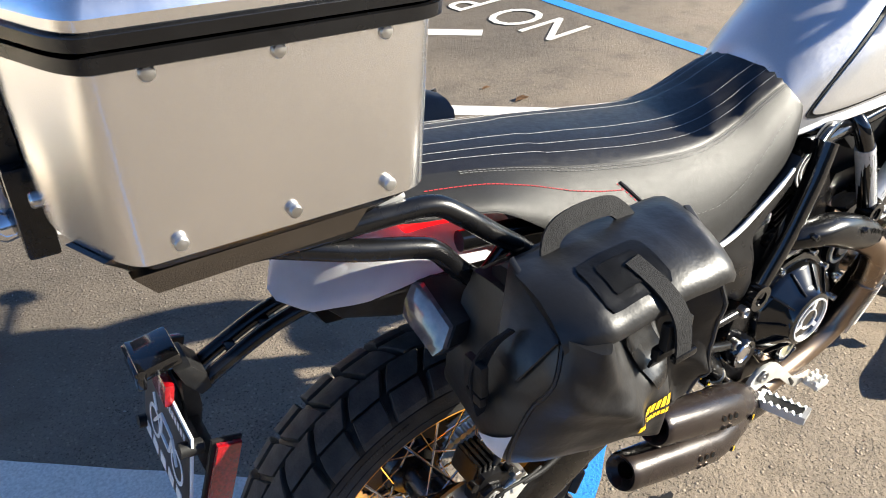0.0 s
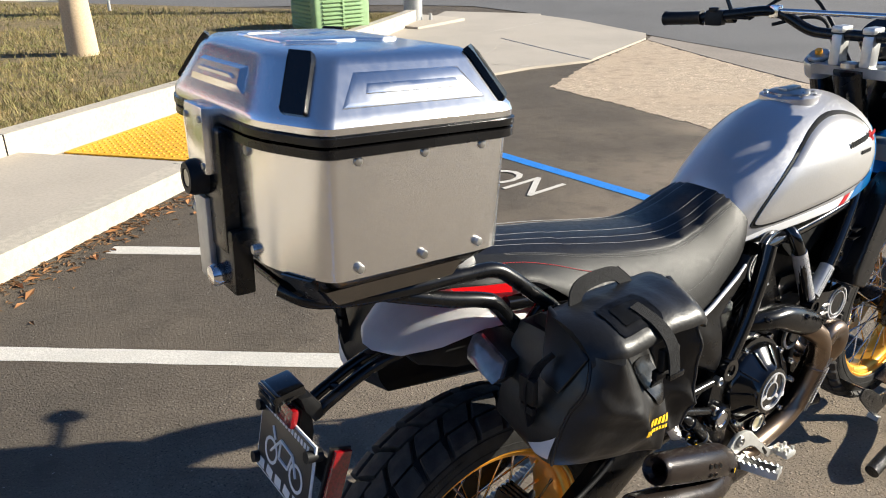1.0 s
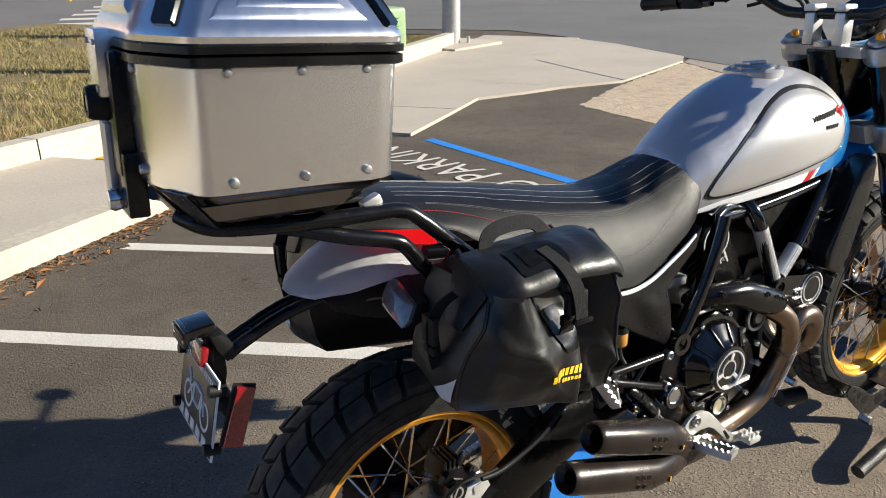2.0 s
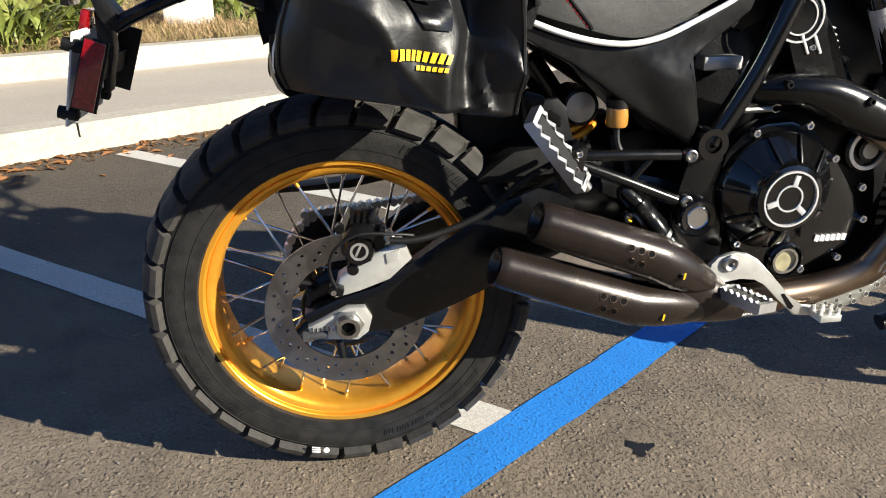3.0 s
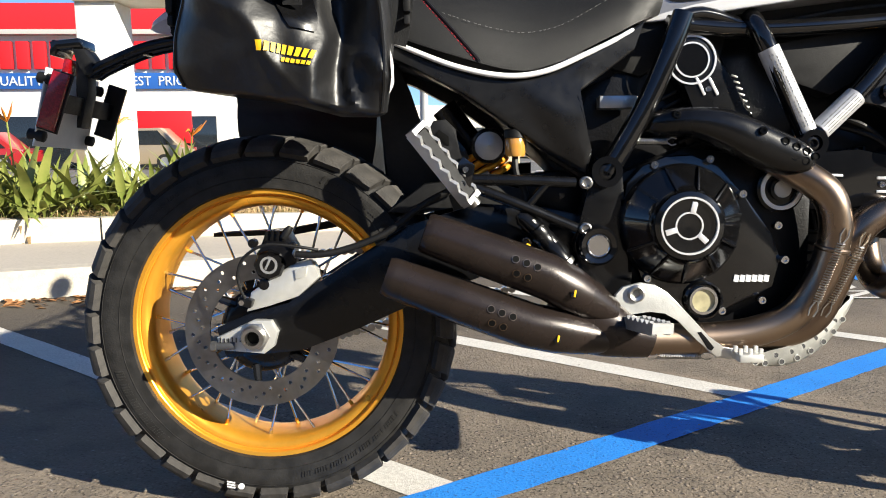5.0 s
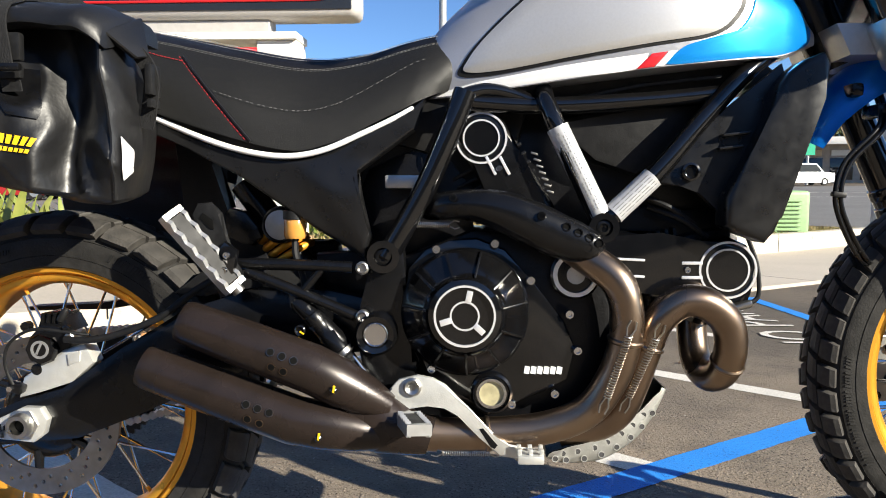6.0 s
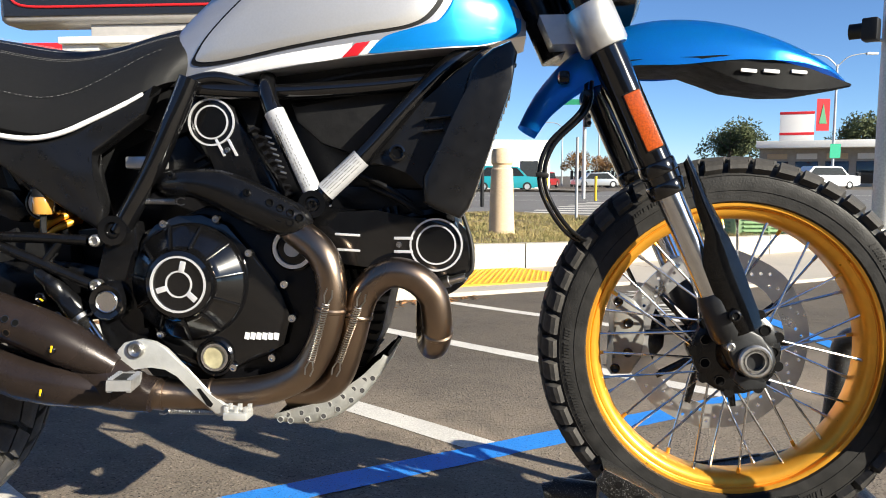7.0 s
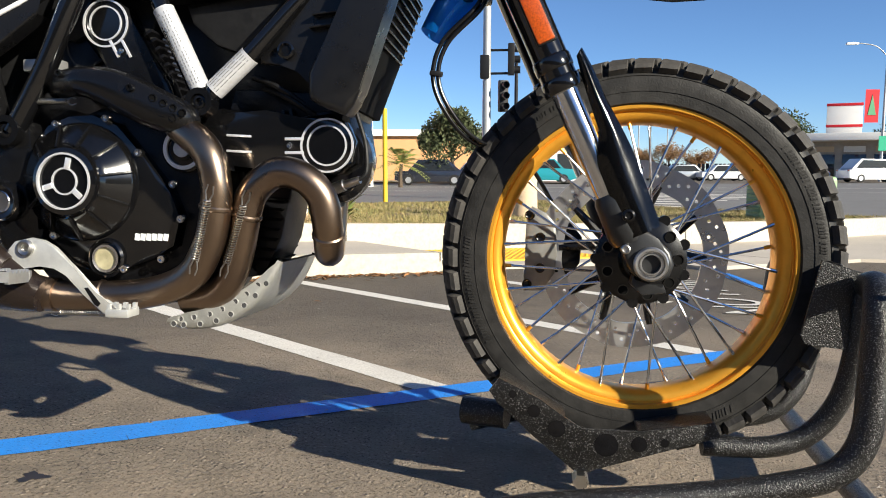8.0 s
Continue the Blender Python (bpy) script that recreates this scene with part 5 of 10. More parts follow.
# horn
bm = B()
lathe(bm, [(0.038, -0.085), (0.042, -0.095), (0.042, -0.104), (0.034, -0.110), (0.022, -0.112), (0.010, -0.118), (0.002, -0.118)], (0, 0, 0), "y", 32)
bmesh.ops.transform(bm, matrix=Matrix.Translation((0.932, -0.005, 0.615)) @ Matrix.Rotation(radians(-38), 4, "Z") @ Matrix.Translation((0, 0.09, 0)), verts=bm.verts)
horn = part("horn", bm, BLACK_GLOSS, bike, "black round horn")
bm = B()
lathe(bm, [(0.043, -0.092), (0.043, -0.096), (0.040, -0.096), (0.040, -0.092)], (0, 0, 0), "y", 32, closed=True)
bmesh.ops.transform(bm, matrix=Matrix.Translation((0.932, -0.005, 0.615)) @ Matrix.Rotation(radians(-38), 4, "Z") @ Matrix.Translation((0, 0.09, 0)), verts=bm.verts)
part("horn_rim", bm, STEEL, horn)
# cooler shroud: a backing plate with a rounded box moulded on its front half
bm = B()
prism(bm, [(0.925, 0.664), (0.925, 0.691), (0.964, 0.722), (1.016, 0.770), (1.060, 0.806), (1.095, 0.835), (1.105, 0.80), (1.06, 0.66), (1.035, 0.600), (1.010, 0.625), (0.985, 0.655), (0.955, 0.662)], -0.122, -0.108, 0.004)
shroud = part("radiator_shroud", bm, SHROUD_PLASTIC, bike, "moulded black plastic cooler shroud")
bm = B()
prism(bm, [(1.078, 0.800), (1.092, 0.818), (1.113, 0.834), (1.140, 0.845), (1.149, 0.828), (1.141, 0.781), (1.112, 0.694), (1.086, 0.618), (1.078, 0.598), (1.065, 0.582), (1.022, 0.598), (1.010, 0.606), (1.009, 0.645), (1.045, 0.712), (1.066, 0.758)], -0.156, -0.100, 0.011, 5)
part("shroud_box", bm, SHROUD_PLASTIC, shroud, "rounded moulded box of the shroud")
for x, z, L in ((1.030, 0.735, 0.040), (1.022, 0.716, 0.034)):
    bm = B()
    block(bm, (x, -0.128, z), (L, 0.016, 0.004), 0.0015, (0, -6, 0))
    part("shroud_rib", bm, SHROUD_PLASTIC, shroud)
bm = B()
lathe(bm, [(0.013, -0.118), (0.013, -0.131), (0.010, -0.132), (0.007, -0.128)], (0.968, 0, 0.682), "y", 20)
part("shroud_bolt", bm, BLACK_GLOSS, shroud)
for i in range(9):
    bm = B()
    t = i / 8
    block(bm, (1.0990 + 0.036 * t, 0.004, 0.700 + 0.095 * t), (0.016, 0.172, 0.0034), 0.0008, (0, 22, 0))
    part("cooler_fin", bm, BLACK_SATIN, bike)
bm = B()
prism(bm, [(1.040, 0.60), (1.128, 0.80), (1.142, 0.80), (1.065, 0.60)], -0.085, 0.095, 0.004)
part("oil_cooler", bm, HOLE_BLACK, bike, "black oil cooler core")
bm = B()
sweep(bm, [(1.018, -0.078, 0.472), (1.028, -0.080, 0.476), (1.029, -0.080, 0.476), (1.046, -0.084, 0.482), (1.047, -0.084, 0.482), (1.072, -0.090, 0.490)], [0.006, 0.006, 0.0095, 0.0095, 0.007, 0.006], 12)
ox = part("oxygen_sensor", bm, STEEL, bike, "steel exhaust sensor with a black lead")
bm = B()
sweep(bm, crom([(1.070, -0.090, 0.490), (1.082, -0.088, 0.503), (1.080, -0.085, 0.545), (1.066, -0.080, 0.590), (1.050, -0.070, 0.640)], 8), 0.0035, 8)
part("sensor_lead", bm, BLACK_MATT, ox)
bm = B()
lathe(bm, [(0.058, -0.010), (0.066, -0.020), (0.070, -0.036), (0.069, -0.056), (0.060, -0.064), (0.004, -0.066)], (1.016, 0, 0.521), "y", 40)
part("cam_cover", bm, BLACK_GLOSS, bike, "round black cover at the front of the cylinder head")
for k in range(7):
    bm = B()
    zz = 0.470 - 0.0165 * k
    prism(bm, [(0.800, zz), (0.800, zz - 0.005), (0.943 - 0.0045 * k, zz - 0.013), (0.948 - 0.0045 * k, zz - 0.009)], -0.062, 0.062, 0.001)
    part("cooling_fin", bm, HOLE_BLACK, bike, "black cooling fin")
bm = B()
prism(bm, [(0.800, 0.480), (0.952, 0.480), (0.934, 0.395), (0.905, 0.335), (0.800, 0.320)], -0.056, 0.056, 0.006)
part("cylinder_base", bm, BLACK_CAST, bike, "black cylinder base behind the exhaust pipes")
for x0, z0 in ((0.900, 0.650), (0.918, 0.632)):
    bm = B()
    sweep(bm, crom([(x0, -0.085, z0), (x0 + 0.045, -0.100, z0 - 0.018), (x0 + 0.085, -0.092, z0 - 0.045)], 6), 0.0048, 8)
    part("wiring_sleeve", bm, BLACK_MATT, bike, "black wiring sleeve")
# ---- exhaust ----
P1 = crom([(0.765, -0.110, 0.600), (0.812, -0.150, 0.566), (0.858, -0.166, 0.530), (0.873, -0.168, 0.483), (0.869, -0.163, 0.434), (0.853, -0.155, 0.385), (0.820, -0.148, 0.340), (0.755, -0.145, 0.314), (0.655, -0.150, 0.307), (0.575, -0.158, 0.311)], 8)
bm = B()
sweep(bm, P1, 0.0235, 20)
p1 = part("exhaust_pipe", bm, BRONZE, bike, "bronze heat-tinted exhaust header pipe")
P2 = crom([(0.79, -0.095, 0.298), (0.84, -0.105, 0.308), (0.873, -0.118, 0.335), (0.893, -0.128, 0.385), (0.907, -0.138, 0.435), (0.922, -0.142, 0.472), (0.955, -0.142, 0.498), (0.992, -0.140, 0.494), (1.022, -0.134, 0.466), (1.030, -0.125, 0.425), (1.026, -0.102, 0.390), (1.017, -0.066, 0.376), (1.010, -0.032, 0.390), (1.008, -0.010, 0.430), (1.01, 0.0, 0.49)], 8)
bm = B()
sweep(bm, P2, 0.0235, 20)
p2 = part("exhaust_pipe", bm, BRONZE, bike, "bronze heat-tinted exhaust header pipe")
for pp, P, ks in ((p1, P1, (30, 62)), (p2, P2, (32, 76))):
    for k in ks:
        a, b = P[k], P[k + 1]
        w = (b - a).normalized() * 0.004
        bm = B()
        sweep(bm, [a - w, a - w * 0.4, a + w * 0.4, a + w], [0.0235, 0.0255, 0.0255, 0.0235], 20)
        part("pipe_collar", bm, BRONZE, pp)
bm = B()
sweep(bm, [P1[72 - 4], P1[72]], [0.0262, 0.0262], 20)
part("pipe_clamp", bm, BRONZE, p1)


def spring(parent, a, b, r=0.0052, wire=0.0010, turns=24):
    a, b = Vector(a), Vector(b)
    w = (b - a).normalized()
    u, v = ring_frame(w)
    pts = []
    n = turns * 8
    for i in range(n + 1):
        t = i / n
        ang = 2 * math.pi * turns * t
        pts.append(a.lerp(b, 0.16 + 0.68 * t) + u * r * math.cos(ang) + v * r * math.sin(ang))
    bm = B()
    sweep(bm, pts, wire, 5)
    for e, s in ((a, 0.16), (b, 0.84)):
        sweep(bm, [e + u * 0.004, e.lerp(a.lerp(b, s), 0.5) + u * 0.006, a.lerp(b, s) + u * r * 0.5], wire * 1.3, 6)
        sweep(bm, [e - u * 0.004, e.lerp(a.lerp(b, s), 0.5) - u * 0.006, a.lerp(b, s) - u * r * 0.5], wire * 1.3, 6)
    part("exhaust_spring", bm, STEEL, parent, "steel retaining spring")


spring(p1, (0.877, -0.194, 0.478), (0.838, -0.176, 0.346))
spring(p2, (0.922, -0.168, 0.470), (0.872, -0.146, 0.340))
spring(p1, (0.600, -0.160, 0.283), (0.700, -0.150, 0.280), 0.0045, 0.0009, 26)
spring(bike, (0.555, -0.150, 0.607), (0.640, -0.145, 0.607), 0.0045, 0.0009, 22)
# heat shield over the rear header
bm = B()
HS = [(Vector((p.x, p.y, p.z))) for p in crom([(0.580, -0.118, 0.622), (0.608, -0.135, 0.632), (0.653, -0.152, 0.635), (0.698, -0.158, 0.627), (0.742, -0.160, 0.609), (0.779, -0.160, 0.592), (0.812, -0.160, 0.580), (0.842, -0.156, 0.574)], 5)]
rings = []
for i, p in enumerate(HS):
    t = i / (len(HS) - 1)
    way = (HS[min(i + 1, len(HS) - 1)] - HS[max(i - 1, 0)]).normalized()
    up = Vector((-way.z, 0, way.x)).normalized()
    rz = interp(t, ((0, 0.004), (0.06, 0.014), (0.15, 0.020), (0.30, 0.0225), (0.42, 0.028), (0.55, 0.031), (0.70, 0.031), (0.86, 0.027), (0.95, 0.018), (1.0, 0.006)))
    ry = min(rz, 0.022) * 1.25
    rings.append([bm.verts.new(p + up * rz * math.copysign(abs(math.sin(a)) ** 0.8, math.sin(a)) + Vector((0, -ry * math.cos(a), 0))) for a in [2 * math.pi * k / 24 for k in range(24)]])
skin(bm, rings)
hs = part("heat_shield", bm, BLACK_SATIN, bike, "black perforated exhaust heat shield", 60)
bolts(hs, ((0.631, 0.645),), -0.172, 0.006, BLACK_GLOSS)
bolts(hs, ((0.752, 0.620),), -0.187, 0.006, BLACK_GLOSS)
for x, z in ((0.786, 0.605), (0.802, 0.597), (0.800, 0.583), (0.817, 0.590), (0.816, 0.576), (0.831, 0.583)):
    ring(hs, (x, 0, z), 0.0045, 0.0062, -0.1855, 0.0018, BLACK_GLOSS, "shield_hole_rim", 16)
    ring(hs, (x, 0, z), 0.0003, 0.0045, -0.1855, 0.0006, HOLE_BLACK, "shield_hole", 16)
# twin mufflers
def muffler(a, b, c, r):
    a, b, c = Vector(a), Vector(b), Vector(c)
    bm = B()
    pts = [a, a.lerp(b, 0.03), a.lerp(b, 0.06), a.lerp(b, 0.5), b, b.lerp(c, 0.35), b.lerp(c, 0.7), c]
    w = (b - a).normalized()
    rad = [r - 0.003, r - 0.0005, r, r + 0.003, r + 0.004, r + 0.004, r - 0.002, r - 0.012]
    rings = []
    u, v = ring_frame(w)
    for p, q in zip(pts, rad):
        rings.append([bm.verts.new(p + u * q * math.cos(2 * math.pi * k / 32) + v * q * math.sin(2 * math.pi * k / 32)) for k in range(32)])
    inner = [[bm.verts.new(p + u * q * math.cos(2 * math.pi * k / 32) + v * q * math.sin(2 * math.pi * k / 32)) for k in range(32)] for p, q in ((a + w * 0.001, r - 0.006), (a + w * 0.006, r - 0.010), (a + w * 0.012, r - 0.016), (a + w * 0.07, r - 0.017))]
    skin(bm, list(reversed(inner)) + rings)
    return part("muffler", bm, MUFFLER, bike, "brown coated exhaust muffler with drilled holes")


MU = (((0.262, -0.206, 0.477), (0.440, -0.203, 0.411), (0.545, -0.180, 0.352), 0.030), ((0.206, -0.204, 0.414), (0.415, -0.200, 0.339), (0.545, -0.178, 0.310), 0.030))
for mi, (a, b, c, r) in enumerate(MU):
    mu = muffler(a, b, c, r)
    a, b = Vector(a), Vector(b)
    w = (b - a).normalized()
    up = Vector((-w.z, 0, w.x))
    base = Vector((0.403, a.y, 0.425)) if mi == 0 else Vector((0.369, a.y, 0.354))
    for dx, dz in ((-0.0165, 0.010), (0.0, 0.010), (0.0165, 0.010), (-0.0085, -0.008), (0.0085, -0.008)):
        s = base + w * dx + up * dz
        off = math.sqrt(max(0, (r + 0.0032) ** 2 - ((s - a).dot(up)) ** 2))
        n = (Vector((0, -off, 0)) + up * (s - a).dot(up)).normalized()
        p = a + w * (s - a).dot(w) + up * (s - a).dot(up) + Vector((0, -off, 0))
        for nm, r0, r1, d, mt in (("hole_rim", 0.0044, 0.0058, -0.001, BRONZE), ("hole", 0.0002, 0.0047, -0.002, HOLE_BLACK)):
            bm = B()
            lathe(bm, [(r1, 0.0012 if r0 > 0.001 else 0.0018), (r1, d), (r0, d), (r0, 0.0012 if r0 > 0.001 else 0.0018)], (0, 0, 0), "z", 16, closed=True)
            bmesh.ops.transform(bm, matrix=Matrix.Translation(p) @ n.to_track_quat("Z", "Y").to_matrix().to_4x4(), verts=bm.verts)
            part(nm, bm, mt, mu)
    ex = Vector((0.474, -0.228, 0.388)) if mi == 0 else Vector((0.452, -0.222, 0.322))
    bm = B()
    lathe(bm, [(0.0048, 0.006), (0.0048, -0.006), (0.003, -0.0075)], ex, "y", 10)
    part("bolt", bm, BLACK_GLOSS, mu)
    bm = B()
    block(bm, ex + Vector((0.001, -0.007, 0.003)), (0.003, 0.0012, 0.010), 0.0004, (0, 10, 0))
    part("paint_dot", bm, YELLOW_PRINT, mu, "yellow torque paint mark")
bm = B()
rings = []
for x, z, ry, rz in ((0.440, 0.366, 0.028, 0.052), (0.49, 0.345, 0.032, 0.050), (0.54, 0.326, 0.032, 0.040), (0.575, 0.313, 0.028, 0.029), (0.600, 0.310, 0.026, 0.026)):
    rings.append([bm.verts.new((x + 0.3 * rz * math.sin(2 * math.pi * k / 28), -0.172 + ry * math.cos(2 * math.pi * k / 28), z + rz * math.sin(2 * math.pi * k / 28))) for k in range(28)])
skin(bm, rings)
part("exhaust_collector", bm, MUFFLER, bike, "brown exhaust collector")
# ---- skid plate: a curved shovel with upturned sides and a dark inside ----
KEEL = crom([(0.768, 0, 0.262), (0.795, 0, 0.253), (0.848, 0, 0.257), (0.893, 0, 0.281), (0.925, 0, 0.315), (0.949, 0, 0.360)], 5)


def shovel(lift, w, name, mat, parent, label=""):
    bm = B()
    rows = []
    for i, p in enumerate(KEEL):
        t = i / (len(KEEL) - 1)
        way = (KEEL[min(i + 1, len(KEEL) - 1)] - KEEL[max(i - 1, 0)]).normalized()
        n = Vector((-way.z, 0, way.x))
        h = 0.009 + 0.026 * max(0.0, math.sin(math.pi * min(1, t * 1.04))) ** 0.8
        row = []
        for y, u in ((-1.0, 1.0), (-1.0, 0.55), (-0.985, 0.2), (-0.93, 0.03), (-0.8, 0.0), (0, 0), (0.8, 0.0), (0.93, 0.03), (0.985, 0.2), (1.0, 0.55), (1.0, 1.0)):
            q = p + n * (h * u + (lift if abs(y) < 0.9 else 0))
            row.append(bm.verts.new((q.x, y * w * (1 - 0.22 * t * t), q.z)))
        rows.append(row)
    for a, b in zip(rows, rows[1:]):
        for k in range(len(a) - 1):
            bm.faces.new((a[k], a[k + 1], b[k + 1], b[k]))
    bmesh.ops.solidify(bm, geom=bm.faces, thickness=0.003)
    return part(name, bm, mat, parent, label, 50)


skid = shovel(0.0, 0.122, "skid_plate", CAST_ALU, bike, "pale aluminium engine guard with two rows of dimples")
shovel(0.005, 0.1175, "skid_lining", BLACK_CAST, skid, "dark inside of the engine guard")
for row, count, t0 in ((0.30, 8, 0.10), (0.68, 7, 0.17)):
    for i in range(count):
        t = t0 + 0.74 * i / 7
        j = t * (len(KEEL) - 1)
        p = KEEL[int(j)].lerp(KEEL[int(j) + 1], j - int(j))
        way = (KEEL[int(j) + 1] - KEEL[int(j)]).normalized()
        q = p + Vector((-way.z, 0, way.x)) * row * (0.009 + 0.026 * math.sin(math.pi * min(1, t * 1.04)) ** 0.8)
        yd = -0.1215 * (1 - 0.22 * t * t)
        dim = ring(skid, (q.x, 0, q.z), 0.0040, 0.0050, yd, 0.0012, CAST_ALU, "skid_dimple", 16)
        ring(dim, (q.x, 0, q.z), 0.0002, 0.0041, yd, 0.0006, GUNMETAL, "dimple_hole", 12)
# ---- rear brake pedal, pegs ----
bm = B()
prism(bm, [(0.518, 0.352), (0.535, 0.362), (0.545, 0.380), (0.556, 0.392), (0.583, 0.398), (0.604, 0.394), (0.622, 0.384), (0.650, 0.355), (0.684, 0.315), (0.709, 0.297), (0.734, 0.292), (0.751, 0.296), (0.751, 0.284), (0.726, 0.281), (0.697, 0.284), (0.667, 0.312), (0.640, 0.343), (0.620, 0.354), (0.596, 0.357), (0.550, 0.350), (0.530, 0.343)], -0.179, -0.170, 0.0025)
pedal = part("brake_pedal", bm, CAST_ALU, bike, "pale aluminium rear brake pedal")
bm = B()
prism(bm, [(0.668, 0.323), (0.674, 0.324), (0.694, 0.300), (0.690, 0.295), (0.684, 0.298)], -0.1796, -0.1785, 0.0004)
part("pedal_slot", bm, BLACK_CAST, pedal)
bm = B()
block(bm, (0.738, -0.195, 0.290), (0.036, 0.034, 0.012), 0.003)
for i in range(3):
    for j in (0, 1):
        block(bm, (0.723 + 0.015 * i, -0.204 + 0.018 * j, 0.299), (0.006, 0.006, 0.010), 0.001)
part("pedal_tread", bm, CAST_ALU, pedal, "toothed pedal tip")
bm = B()
lathe(bm, [(0.013, -0.168), (0.013, -0.183), (0.010, -0.185), (0.006, -0.183), (0.005, -0.179)], (0.575, 0, 0.382), "y", 24)
part("pedal_bolt", bm, STEEL, pedal)


def footpeg(name, root, tip, up, label, half=0.0130, hinge=0.035):
    """A toothed foot peg from root to tip, opened in the middle."""
    root, tip, up = Vector(root), Vector(tip), Vector(up).normalized()
    w = (tip - root)
    L = w.length
    w.normalize()
    s = w.cross(up).normalized()
    bm = B()
    for e in (-1, 1):
        n = 6
        poly = []
        for i in range(n * 2 + 1):
            poly.append((L * i / (n * 2), 0.010 if i % 2 else 0.004))
        poly += [(L, -0.010), (0, -0.010)]
        a = [bm.verts.new(root + w * x + up * h + s * (e * half - 0.003)) for x, h in poly]
        b = [bm.verts.new(root + w * x + up * h + s * (e * half + 0.003)) for x, h in poly]
        skin(bm, [a, b])
    for x in (0.0, L):
        c = root + w * x
        vs = [c + s * sy * (half + 0.0035) + up * su * 0.0075 + w * sw * 0.004 for sy in (-1, 1) for su in (-1, 1) for sw in (-1, 1)]
        bmesh.ops.convex_hull(bm, input=[bm.verts.new(v) for v in vs])
    peg = part(name, bm, ALU_SATIN, bike, label)
    bm = B()
    a, b = root + w * 0.006 - up * 0.001, tip - w * 0.006 - up * 0.001
    vs = [c + s * sy * (half - 0.0030) + up * su * 0.0075 for c in (a, b) for sy in (-1, 1) for su in (-1, 1)]
    bmesh.ops.convex_hull(bm, input=[bm.verts.new(v) for v in vs])
    part("peg_rubber", bm, BLACK_MATT, peg, "black rubber peg insert")
    bm = B()
    cyl(bm, root - w * hinge, root, 0.009, seg=12)
    part("peg_hinge", bm, STEEL, peg)


footpeg("footpeg", (0.570, -0.190, 0.342), (0.590, -0.262, 0.346), (0.05, 0, 1), "toothed aluminium rider foot peg")
footpeg("footpeg", (0.570, 0.190, 0.342), (0.590, 0.262, 0.346), (0.05, 0, 1), "toothed aluminium rider foot peg")
footpeg("passenger_peg", (0.330, -0.192, 0.524), (0.252, -0.212, 0.622), (0.62, -0.70, 0.35), "folded toothed aluminium passenger peg", 0.0125, 0.012)
bm = B()
prism(bm, [(0.268, 0.622), (0.276, 0.637), (0.294, 0.639), (0.309, 0.624), (0.311, 0.590), (0.322, 0.560), (0.335, 0.545), (0.330, 0.512), (0.305, 0.505), (0.296, 0.535)], -0.180, -0.168, 0.004)
hang = part("peg_hanger", bm, BLACK_MATT, bike, "black passenger peg plate with a slotted ear")
bm = B()
prism(bm, [(0.279, 0.617), (0.284, 0.624), (0.298, 0.614), (0.299, 0.601), (0.293, 0.602)], -0.1815, -0.180, 0.0003)
part("hanger_slot", bm, HOLE_BLACK, hang)
bm = B()
prism(bm, [(0.298, 0.528), (0.330, 0.540), (0.336, 0.572), (0.318, 0.585), (0.304, 0.566)], -0.196, -0.181, 0.004)
part("peg_clevis", bm, BLACK_GLOSS, hang)
bolts(bike, ((0.322, 0.566), (0.318, 0.545)), -0.197, 0.005)
# rear brake master cylinder, shock, fluid pot
bm = B()
sweep(bm, [(0.404, -0.150, 0.500), (0.410, -0.150, 0.494), (0.440, -0.150, 0.466), (0.470, -0.150, 0.437), (0.475, -0.150, 0.432), (0.482, -0.150, 0.426)], [0.008, 0.0135, 0.0145, 0.0145, 0.010, 0.012], 16)
mc = part("brake_master_cylinder", bm, BLACK_SATIN, bike, "black rear brake master cylinder")
bm = B()
cyl(bm, (0.482, -0.150, 0.426), (0.530, -0.162, 0.365), 0.0045, seg=10)
cyl(bm, (0.510, -0.157, 0.388), (0.522, -0.160, 0.374), 0.0075, seg=6)
prism(bm, [(0.518, 0.376), (0.528, 0.379), (0.541, 0.362), (0.538, 0.352), (0.530, 0.352)], -0.178, -0.166, 0.003)
part("brake_rod", bm, CHROME, mc)
bm = B()
lathe(bm, [(0.0150, 0.592), (0.0150, 0.606)], (0.400, -0.126, 0), "z", 20)
part("fluid_pot_band", bm, AMBER_FLUID, bike)
bm = B()
lathe(bm, [(0.0140, 0.586), (0.0160, 0.590), (0.0160, 0.612), (0.0145, 0.615)], (0.400, -0.126, 0), "z", 24)
pot = part("fluid_pot", bm, AMBER_FLUID, bike, "amber brake fluid pot with a black cap")
bm = B()
lathe(bm, [(0.0172, 0.614), (0.0172, 0.626), (0.014, 0.628)], (0.400, -0.126, 0), "z", 24)
part("fluid_pot_cap", bm, BLACK_MATT, pot)
bm = B()
sweep(bm, crom([(0.400, -0.126, 0.586), (0.402, -0.130, 0.56), (0.415, -0.14, 0.53), (0.42, -0.145, 0.49)], 6), 0.005, 8)
part("fluid_hose", bm, BLACK_MATT, pot)
A, D1 = Vector((0.417, -0.152, 0.491)), Vector((0.0618, 0.0, -0.0732)).normalized()
bm = B()
sweep(bm, [A + D1 * d for d in (0.0, 0.004, 0.016, 0.018, 0.030, 0.034, 0.052, 0.054, 0.082, 0.084)], [0.008, 0.0115, 0.0115, 0.0150, 0.0165, 0.0145, 0.0145, 0.0160, 0.0160, 0.0120], 20)
mc = part("brake_master_cylinder", bm, BLACK_SATIN, bike, "black rear brake master cylinder")
bm = B()
sweep(bm, [A + D1 * d for d in (0.082, 0.084, 0.091, 0.093)], [0.0130, 0.0170, 0.0170, 0.0130], 20)
